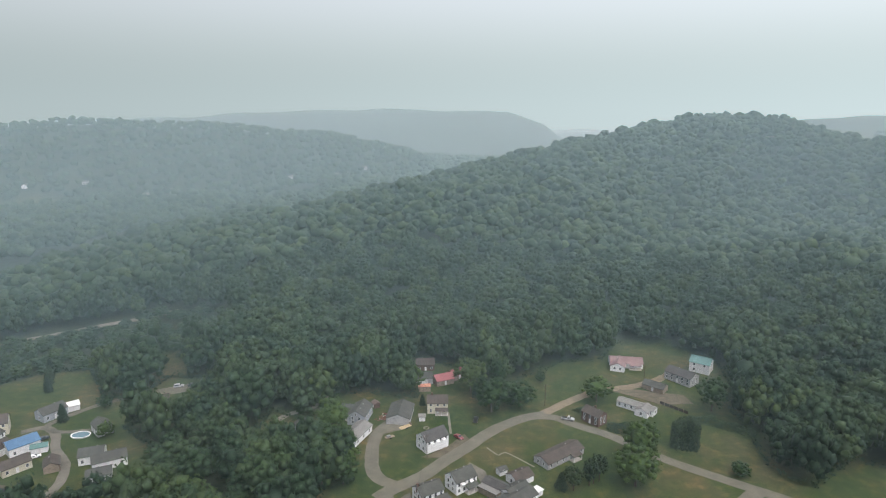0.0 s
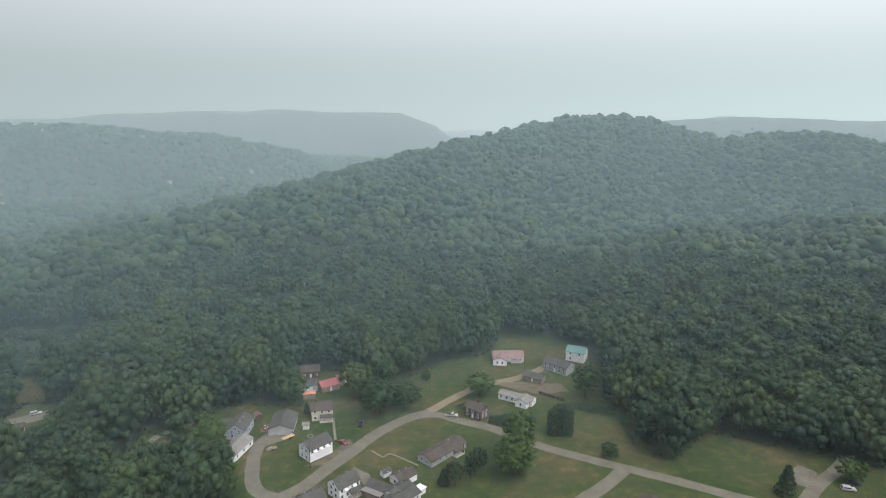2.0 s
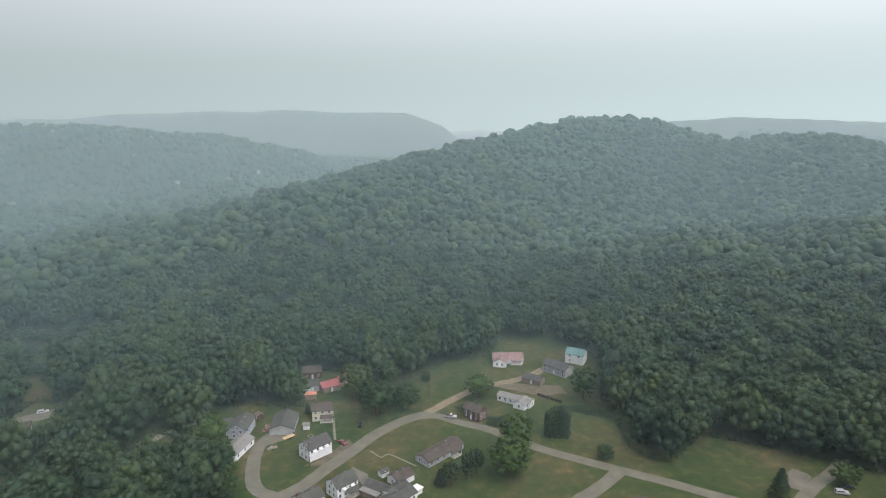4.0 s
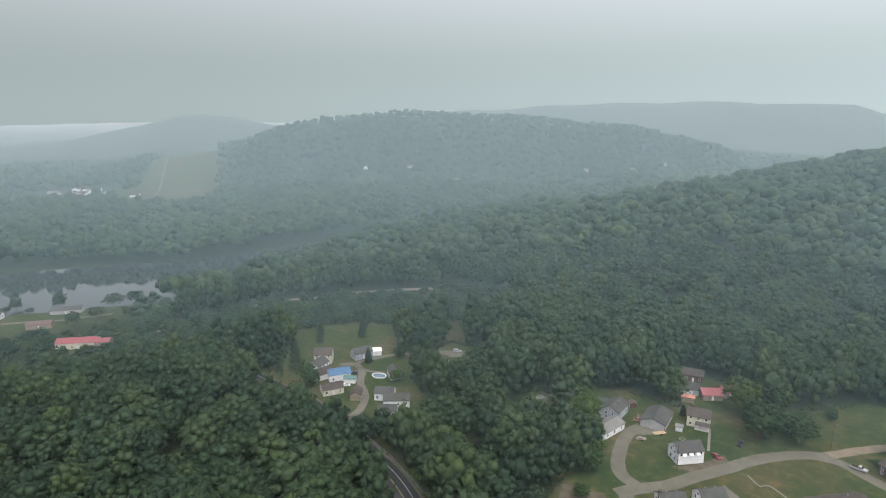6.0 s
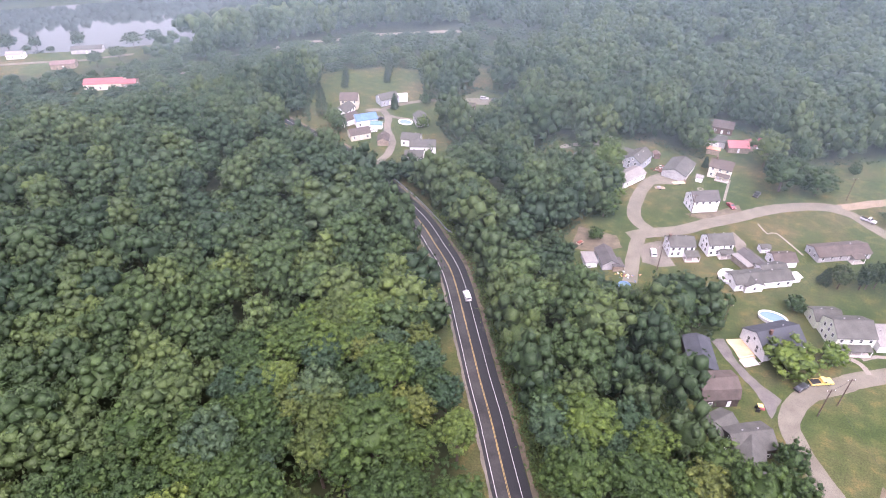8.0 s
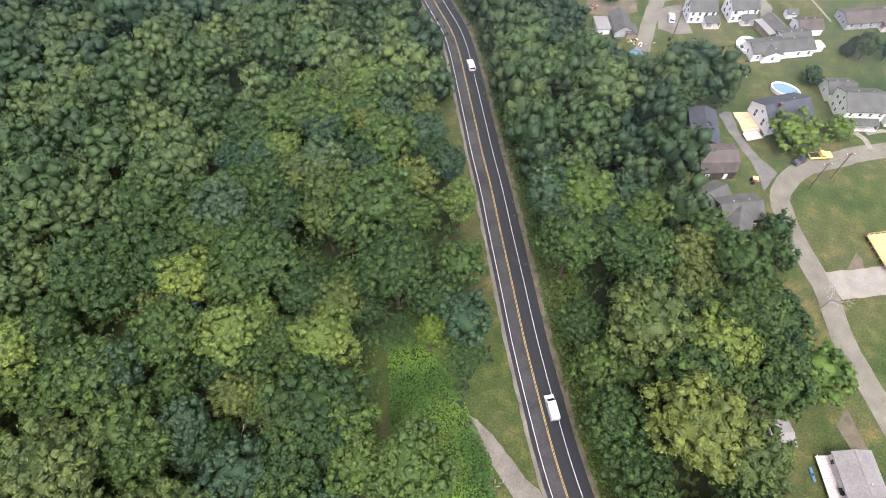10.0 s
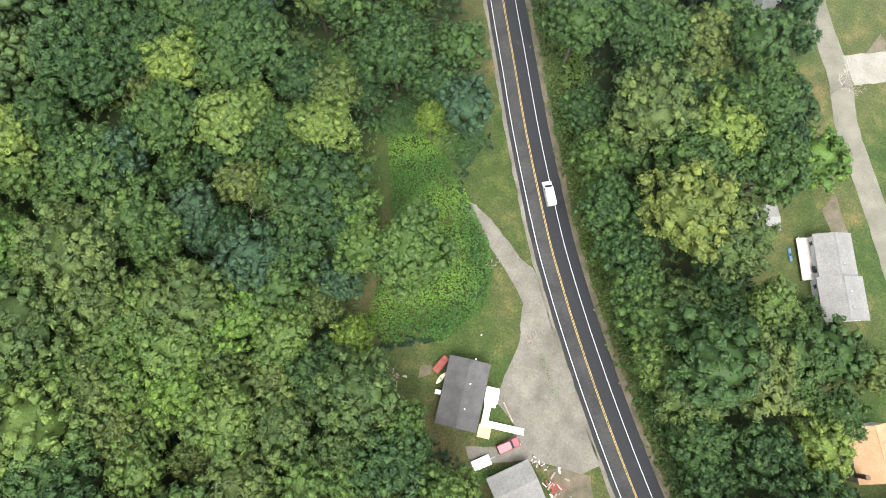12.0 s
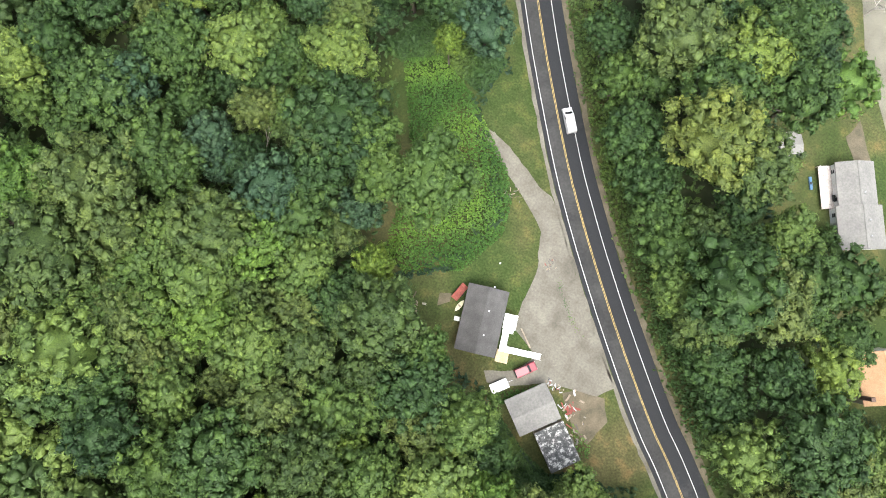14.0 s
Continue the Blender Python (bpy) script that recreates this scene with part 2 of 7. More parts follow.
# ---- mesh helpers ----
def obj_from(name, verts, quads, mat, parent=None, smooth=False, tint=None):
    """One mesh object out of arrays of corners and four-sided faces."""
    me = bpy.data.meshes.new(name)
    verts, quads = np.asarray(verts, np.float32), np.asarray(quads, np.int32)
    n, k = len(quads), quads.shape[1]
    me.vertices.add(len(verts))
    me.vertices.foreach_set("co", verts.ravel())
    me.loops.add(n * k)
    me.loops.foreach_set("vertex_index", quads.ravel())
    me.polygons.add(n)
    me.polygons.foreach_set("loop_start", np.arange(0, n * k, k, dtype=np.int32))
    if tint is not None:
        a = me.attributes.new("tint", "FLOAT", "POINT")
        a.data.foreach_set("value", np.asarray(tint, np.float32))
    me.update(calc_edges=True)
    if isinstance(smooth, bool):
        me.shade_smooth() if smooth else me.shade_flat()
    else:
        me.polygons.foreach_set("use_smooth", np.asarray(smooth, bool))
    if mat:
        me.materials.append(mat)
    ob = new(name, me)
    ob.parent = parent
    return ob


def part(name, bm, mat, parent, label=""):
    """Links a bmesh as one mesh object under a thing."""
    me = bpy.data.meshes.new(name)
    bmesh.ops.recalc_face_normals(bm, faces=bm.faces)
    bm.to_mesh(me)
    bm.free()
    me.materials.append(mat)
    ob = new(name, me)
    ob.parent = parent
    return tagged(ob, label) if label else ob


def boxes(*specs):
    """A bmesh of boxes, each (x0, x1, y0, y1, z0, z1)."""
    bm = bmesh.new()
    for x0, x1, y0, y1, z0, z1 in specs:
        bmesh.ops.create_cube(bm, size=1, matrix=Matrix.Translation(((x0 + x1) / 2, (y0 + y1) / 2, (z0 + z1) / 2))
                              @ Matrix.Diagonal((x1 - x0, y1 - y0, z1 - z0, 1)))
    return bm


def smooth01(a, b, x):
    u = np.clip((x - a) / (b - a), 0, 1)
    return u * u * (3 - 2 * u)


def inside(poly, x, y):
    r = np.zeros(np.shape(x), bool)
    for (x0, y0), (x1, y1) in zip(poly, poly[1:] + poly[:1]):
        r ^= ((y0 > y) != (y1 > y)) & (x < (x1 - x0) * (y - y0) / (y1 - y0 + 1e-9) + x0)
    return r


def near_line(line, x, y):
    """Distance to a polyline, and its third value there."""
    best, val = np.full(np.shape(x), 1e9), np.zeros(np.shape(x))
    for a, b in zip(line, line[1:]):
        dx, dy = b[0] - a[0], b[1] - a[1]
        u = np.clip(((x - a[0]) * dx + (y - a[1]) * dy) / (dx * dx + dy * dy), 0, 1)
        d = np.hypot(x - a[0] - u * dx, y - a[1] - u * dy)
        k = d < best
        best = np.where(k, d, best)
        if len(a) > 2:
            val = np.where(k, a[2] + u * (b[2] - a[2]), val)
    return best, val


def ring_distance(poly, x, y):
    return near_line(poly + poly[:1], x, y)[0]


# ---- the lie of the land ----
RIDGE = [(-420, 330, -10), (-289, 383, -1), (-246, 435, 3), (-137, 512, 24), (-53, 542, 42), (69, 660, 61), (97, 690, 66),
         (200, 760, 87), (300, 806, 106), (355, 825, 111), (400, 812, 105), (437, 790, 95), (480, 747, 76), (530, 710, 84), (577, 688, 85), (625, 642, 72), (700, 560, 62), (900, 300, 60)]
# the crests beyond the river and behind the near ridge, out into the haze
FAR_CRESTS = [(330, [(-1040, 1010, 38), (-962, 1087, 69), (-905, 1135, 87), (-835, 1187, 92), (-697, 1280, 103), (-573, 1340, 94), (-402, 1400, 82), (-272, 1430, 73), (-196, 1443, 53), (-100, 1452, 34), (-8, 1456, -8)]),
              (380, [(560, 1830, 50), (700, 1790, 92), (865, 1697, 110), (1056, 1585, 126), (1177, 1496, 116), (1274, 1414, 110), (1500, 1200, 112), (1800, 900, 100)]),
              (520, [(-1400, 2250, 90), (-984, 2420, 112), (-705, 2514, 132), (-332, 2589, 140), (0, 2610, 139), (246, 2596, 130), (384, 2579, 84), (475, 2563, 10)])]
RIVER = [(-760, -60, 75), (-640, 110, 70), (-531, 253, 63), (-484, 300, 66), (-440, 345, 64), (-418, 410, 50), (-402, 500, 30), (-370, 640, 24), (-320, 800, 24), (-250, 1000, 24)]
SWELLS = [(130, 425, 14, 90), (260, 400, 22, 110), (400, 380, 34, 150), (-1850, 1640, 106, 420),
          (2200, 900, 105, 600)]


def land(x, y):
    x, y = np.asarray(x, float), np.asarray(y, float)
    low = h = -14.2 * smooth01(200, 420, -x) * smooth01(-400, 100, y + 500)
    d, top = near_line(RIDGE, x, y)
    h = np.maximum(h, h + top * (0.5 + 0.5 * np.cos(np.pi * np.clip(d / 240, 0, 1))))
    for half, line in FAR_CRESTS:
        d, top = near_line(line, x, y)
        h = np.maximum(h, low + (top - low) * (0.5 + 0.5 * np.cos(np.pi * np.clip(d / half, 0, 1))))
    for cx, cy, z, s in SWELLS:
        e = np.exp(-((x - cx) ** 2 + (y - cy) ** 2) / (2 * (s * 0.62) ** 2))
        h = np.maximum(h, low + (z - 15 * (cx < -300) - low) * e)
    r = np.hypot(x, y)
    h = h + 3 * smooth01(500, 1200, r) * (np.sin(x / 97 + 1) * np.cos(y / 121) + np.sin((x + y) / 61))
    d, w = near_line(RIVER, x, y)
    return np.where(d < w + 25, np.minimum(h, -15 - 5 * smooth01(0, 30, w + 8 - d) + 2 * smooth01(0, 25, d - w)), h)


HOMES = [(-52, 196), (-54, 180), (-46, 168), (-34, 160), (-22, 156), (1, 166), (4, 152), (-6, 147), (-3, 138), (2, 112), (10, 105), (22, 101), (31, 101), (38, 94),
         (38, 88), (38, 70), (42, 58), (51, 46), (57, 47), (64, 39), (67, 34), (72, 32), (76, 25), (92, 25), (150, 60), (190, 120),
         (200, 175), (180, 191), (168, 201), (142, 217), (118, 199), (110, 206), (108, 218), (112, 236), (114, 246), (113, 262),
         (122, 274), (128, 299), (126, 315), (107, 330), (83, 330), (71, 310), (52, 309), (29, 291), (20, 279), (4, 283), (-2, 300), (-27, 314),
         (-28, 287), (-22, 269), (-37, 268), (-47, 275), (-60, 270), (-62, 252), (-74, 246), (-86, 256), (-88, 232), (-64, 226), (-52, 222), (-42, 204)]
HAMLET = [(-141, 184), (-160, 193), (-178, 198), (-194, 206), (-210, 224), (-238, 268), (-211, 293), (-191, 299), (-169, 270),
          (-150, 262), (-144, 240), (-122, 222), (-114, 204), (-124, 192)]
GLADE = [(-150, 272), (-140, 250), (-124, 246), (-122, 266), (-126, 288), (-146, 290)]
MEADOWS = [[(-150, 292), (-140, 296), (-146, 312), (-160, 318)], [(-170, 312), (-160, 322), (-178, 330), (-190, 326)],
           [(-438, 440), (-410, 484), (-361, 488), (-366, 450)], [(-33, 563), (-2, 614), (-20, 628), (-40, 590)]]
FAR_FIELDS = [[(-700, 922), (-674, 976), (-612, 1003), (-588, 964), (-660, 918)], [(998, 1445), (860, 1560), (780, 1500), (910, 1420)]]
LOW_WOOD = [[(-225, 225), (-196, 190), (-168, 178), (-140, 174), (-112, 184), (-95, 200), (-105, 235), (-125, 225)],
            [(-140, 250), (-128, 236), (-108, 220), (-92, 235), (-110, 256), (-118, 270)],
            [(-62, 182), (-58, 160), (-40, 148), (-20, 146), (-8, 152), (-30, 160), (-50, 178)],
            [(-90, 232), (-84, 214), (-62, 208), (-52, 222), (-64, 226)]]
YARD = [(-19, 41), (-20, 50), (-16, 53), (2, 33), (15, 20), (34, 2), (50, -10), (43, -14), (36, -14), (30, -19), (16, -13), (12, -10),
        (3, -9), (-8, -8), (-17, -1), (-7, 8), (-3, 23), (-10, 32)]
THICKET = [(-40, 43), (-33, 48), (-23, 43.5), (-16, 38.5), (-8, 33), (-3.5, 27), (-1.5, 20), (-5, 9), (-15, 2), (-22, 4), (-24, 14), (-28, 26)]
RIVERSIDE = [(-560, 110), (-520, 165), (-486, 209), (-461, 235), (-430, 259), (-405, 285), (-390, 266), (-400, 238), (-422, 207), (-455, 172), (-500, 120)]
MARKET = [(-374, 196), (-348, 224), (-324, 218), (-332, 196), (-355, 184)]
SCRUB = [(-470, 95), (-540, 130), (-486, 209), (-401, 292), (-360, 285), (-310, 225), (-280, 155), (-325, 110), (-400, 70)]
QUAY = [(-520, 145), (-490, 172), (-462, 196), (-435, 220), (-420, 231), (-408, 247), (-398, 258)]
VALLEY_ROAD = [(-326, 240), (-327, 254), (-324, 274), (-307, 298), (-301, 313), (-274, 330), (-263, 342), (-242, 354), (-202, 373), (-180, 380)]
TOWN = [(-1070, 470), (-1060, 640), (-900, 690), (-825, 565), (-900, 450)]
BANKSIDE = [(-665, 330), (-600, 330), (-595, 420), (-640, 430)]
FIELD = [(-1400, 1120), (-1150, 1070), (-690, 610), (-785, 525)]
CLEAR = [HOMES, HAMLET, GLADE, YARD] + MEADOWS
HIGHWAY = [(120, -62), (60, -11), (44.4, 1.1), (30.6, 13), (19.4, 23.4), (10.3, 32.4), (1.8, 41.5), (-12.5, 58.5), (-23.3, 72.3),
           (-32.5, 84), (-41.5, 95.6), (-49.9, 105.8), (-61.1, 120), (-79, 142), (-91.9, 153.2), (-107.4, 165), (-130.9, 178), (-143, 185),
           (-157, 191), (-178, 197), (-205, 203), (-240, 213)]


def offset_strip(line, d0, d1):
    """The outline of a strip from d0 to d1 metres to the right of a line."""
    a, c = [], []
    for i in range(len(line)):
        p, q = line[max(i - 1, 0)], line[min(i + 1, len(line) - 1)]
        n = math.hypot(q[0] - p[0], q[1] - p[1])
        nx, ny = (q[1] - p[1]) / n, -(q[0] - p[0]) / n
        a.append((line[i][0] + nx * d0, line[i][1] + ny * d0))
        c.append((line[i][0] + nx * d1, line[i][1] + ny * d1))
    return a + c[::-1]


BANK = offset_strip(HIGHWAY[:16], 5.4, 7.6)


def graded(half, n, k):
    u = np.linspace(-1, 1, n)
    return np.sinh(u * k) / math.sinh(k) * half


def make_ground():
    xs, ys = graded(4700, 300, 5.2), graded(4700, 300, 5.2) + 120
    X, Y = np.meshgrid(xs, ys)
    Z = land(X, Y)
    n = len(xs)
    i = np.arange(n * n).reshape(n, n)
    q = np.stack([i[:-1, :-1], i[:-1, 1:], i[1:, 1:], i[1:, :-1]], -1).reshape(-1, 4)
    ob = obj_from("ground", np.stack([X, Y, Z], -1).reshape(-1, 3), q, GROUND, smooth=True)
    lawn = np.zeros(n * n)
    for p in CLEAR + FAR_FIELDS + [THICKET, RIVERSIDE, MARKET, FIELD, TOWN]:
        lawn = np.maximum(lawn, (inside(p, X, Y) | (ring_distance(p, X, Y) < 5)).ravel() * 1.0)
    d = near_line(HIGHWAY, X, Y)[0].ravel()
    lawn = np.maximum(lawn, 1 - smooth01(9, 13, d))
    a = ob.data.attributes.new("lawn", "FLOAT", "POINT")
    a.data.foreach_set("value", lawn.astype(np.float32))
    return tagged(ob, "rolling ground of mown grass, woodland floor and hills", "ground", kind="structure")


make_ground()


def resample(line, step):
    p = [Vector((a[0], a[1])) for a in line]
    out = []
    for i in range(len(p) - 1):
        a, b, c, d = p[max(i - 1, 0)], p[i], p[i + 1], p[min(i + 2, len(p) - 1)]
        n = max(2, int((c - b).length / step))
        for k in range(n):
            u = k / n
            out.append(0.5 * ((2 * b) + (c - a) * u + (2 * a - 5 * b + 4 * c - d) * u * u + (3 * b - a - 3 * c + d) * u ** 3))
    out.append(p[-1])
    return out


def ribbon(name, line, left, right, mat, lift, parent=None, step=2.0, ragged=0.0, thick=0.0):
    """A strip along a line, from left to right of it in metres, laid on the land."""
    pts = resample(line, step)
    rng = random.Random(len(pts))
    V, Q = [], []
    for i, p in enumerate(pts):
        t = (pts[min(i + 1, len(pts) - 1)] - pts[max(i - 1, 0)]).normalized()
        nrm = Vector((t.y, -t.x))
        a = p - nrm * (left + rng.uniform(-ragged, ragged))
        b = p + nrm * (right + rng.uniform(-ragged, ragged))
        for q, dz in ((a, -0.25), (a, lift), (b, lift), (b, -0.25)):
            V.append((q.x, q.y, float(land(q.x, q.y)) + dz))
        if i:
            k = 4 * i
            Q += [(k - 4, k - 3, k + 1, k), (k - 3, k - 2, k + 2, k + 1), (k - 2, k - 1, k + 3, k + 2)]
    return obj_from(name, V, [q[::-1] for q in Q], mat, parent)


highway = tagged(ribbon("road", HIGHWAY, 3.9, 5.2, ASPHALT_NEW, 0.06), "dark freshly paved two-lane road through the woods", "road", kind="structure")
OLD_LANE = surface("worn_lane_asphalt", (0.028, 0.028, 0.028), (0.056, 0.055, 0.053), 0.16, 0.85, fine=12)
ribbon("old_lane", HIGHWAY, 2.9, 0.25, OLD_LANE, 0.064, highway, ragged=0.08)
ribbon("edge_line", HIGHWAY, 2.98, -2.86, PAINT_WHITE, 0.072, highway)
ribbon("edge_line", HIGHWAY, -2.86, 2.98, PAINT_WHITE, 0.072, highway)
ribbon("centre_line", HIGHWAY, 0.17, -0.08, PAINT_YELLOW, 0.072, highway)
ribbon("centre_line", HIGHWAY, -0.08, 0.17, PAINT_YELLOW, 0.072, highway)
STREET = [(-34, 194), (-28, 200), (-19, 207), (-11, 217), (-2, 227), (7, 238), (16, 246), (24, 251), (33, 254)]
UPPER = [(30, 253), (37, 259), (44, 265), (60, 276), (85, 284), (105, 298)]
LANE = [(26, 252), (36, 251), (45, 244), (56, 236), (69, 222), (79, 213), (98, 199), (113, 188), (127, 177), (150, 160)]
SIDE = [(98, 199), (86, 190), (70, 180), (45, 161), (36, 152), (29, 144), (26, 133), (30, 124), (37, 115), (43, 108), (50, 96), (62, 82), (80, 60)]
LOOP = [(-28, 201), (-36, 208), (-39, 224), (-38, 238), (-33, 248)]
SPUR = [(-31, 197), (-29, 182), (-26, 168)]
street = tagged(ribbon("road", STREET, 2.9, 2.9, ASPHALT_OLD, 0.05, ragged=0.15), "pale worn residential street", "road", kind="structure")
TAN_GRAVEL = surface("tan_gravel", (0.16, 0.13, 0.088), (0.23, 0.19, 0.135), 0.2, 0.95, fine=14, bumpy=0.6)
tagged(ribbon("road", UPPER, 2.3, 2.3, TAN_GRAVEL, 0.042, ragged=0.3), "tan gravel lane climbing between lawns", "road", kind="structure")
for nm, ln, w, z in (("road", LANE, 2.5, 0.045), ("road", SIDE, 2.7, 0.04), ("driveway", LOOP, 2.6, 0.035), ("driveway", SPUR, 2.4, 0.03)):
    tagged(ribbon(nm, ln, w, w, ASPHALT_OLD, z, ragged=0.15), "pale worn asphalt lane between lawns", nm, kind="structure")


# ---- trees ----
def quad_ball(n):
    """A ball of six n x n patches."""
    V, Q, seen = [], [], {}
    for ax in range(3):
        for sg in (-1, 1):
            idx = {}
            for i in range(n + 1):
                for j in range(n + 1):
                    p = [0, 0, 0]
                    p[ax], p[(ax + 1) % 3], p[(ax + 2) % 3] = sg, math.tan((2 * i / n - 1) * math.pi / 4), math.tan((2 * j / n - 1) * math.pi / 4)
                    v = Vector(p).normalized()
                    key = tuple(round(c, 4) for c in v)
                    if key not in seen:
                        seen[key] = len(V)
                        V.append(v[:])
                    idx[i, j] = seen[key]
            for i in range(n):
                for j in range(n):
                    f = (idx[i, j], idx[i + 1, j], idx[i + 1, j + 1], idx[i, j + 1])
                    Q.append(f if sg > 0 else f[::-1])
    return np.array(V), np.array(Q)


def sprays(rng, centres, normals, size, jitter):
    """Small folded leaf sprays, each a four-cornered kite."""
    n = len(centres)
    nrm = normals + rng.normal(0, jitter, (n, 3))
    nrm /= np.linalg.norm(nrm, axis=1)[:, None]
    a = np.cross(nrm, rng.normal(0, 1, (n, 3)))
    a /= np.linalg.norm(a, axis=1)[:, None]
    b = np.cross(nrm, a)
    s = size * rng.uniform(0.6, 1.3, (n, 1))
    droop = nrm * s * rng.uniform(0.1, 0.35, (n, 1))
    P = np.stack([centres - a * s * 0.6, centres - b * s * 0.42 - droop, centres + a * s * 0.7, centres + b * s * 0.42 - droop], 1)
    return P.reshape(-1, 3), np.arange(4 * n).reshape(n, 4)


def crown_arrays(seed, boughs, clumps, per, size, flat=0.85, drop=1.25, core=2, jitter=0.3, stray=0.0, sink=0.0):
    """A crown about 1 m in radius over the origin: a dome of boughs, clumps of leaves along them, sprays of leaves on each clump."""
    rng = np.random.default_rng(seed)

    def dome(n, wild):
        z = 1 - drop * (np.arange(n) + 0.5) / n
        az = np.arange(n) * 2.39996 + rng.uniform(0, 6)
        w = np.sqrt(np.clip(1 - z * z, 0, 1))
        d = np.stack([w * np.cos(az), w * np.sin(az), z], 1) + rng.normal(0, wild / math.sqrt(n), (n, 3))
        return d / np.linalg.norm(d, axis=1)[:, None]

    B = dome(boughs, 0.9)
    reach, tight = rng.uniform(0.72, 1.08, boughs), boughs * rng.uniform(0.8, 1.2, boughs)

    def radius(d):
        return 0.6 + 0.4 * (reach * np.exp((d @ B.T - 1) * tight)).max(1)

    squash = np.array([1, 1, flat])
    Vc, Qc = quad_ball(core)
    Qc = Qc[Vc[Qc][:, :, 2].max(1) > 1 - drop - 0.2]
    V, Q, S, T = [Vc * (radius(Vc) * 0.72)[:, None] * squash], [Qc], [np.ones(len(Qc), bool)], [np.full(len(Vc), 0.35)]
    if clumps:
        D = dome(clumps, 0.8)
        C = D * (radius(D) * rng.uniform(0.94, 1.05 + stray, clumps) * (1 - sink))[:, None]
        R = rng.uniform(0.75, 1.3, clumps) * 1.72 / math.sqrt(clumps)
        shade = rng.random(clumps)
        k = len(Vc)
        Vb, Qb = quad_ball(1)
        spin = rng.normal(0, 1, (clumps, 3, 3))
        for c, o, r, t, m in zip(C, D, R, shade, spin):
            m = np.linalg.qr(m)[0]
            m = m * np.sign(np.linalg.det(m))
            V.append((c + (Vb @ m) * r * 0.7 * rng.uniform(0.88, 1.1, (8, 1)) * np.array([1, 1, 0.85])) * squash)
            Q.append(Qb + k)
            S.append(np.ones(len(Qb), bool))
            T.append(np.full(8, t))
            k += 8
            if per:
                d = rng.normal(0, 0.75, (per, 3)) + o * 0.6 + np.array([0, 0, 0.45])
                d /= np.linalg.norm(d, axis=1)[:, None]
                v, q = sprays(rng, (c + d * r * rng.uniform(0.76, 1.12, (per, 1)) * np.array([1, 1, 0.84])) * squash, d, size, jitter)
                V.append(v)
                Q.append(q + k)
                S.append(np.zeros(per, bool))
                T.append(np.full(len(v), t))
                k += len(v)
    return np.concatenate(V), np.concatenate(Q), np.concatenate(S), np.concatenate(T)


NEAR_BOX = (-105, 88, -52, 102)     # the stretch of wood that the drone hangs over


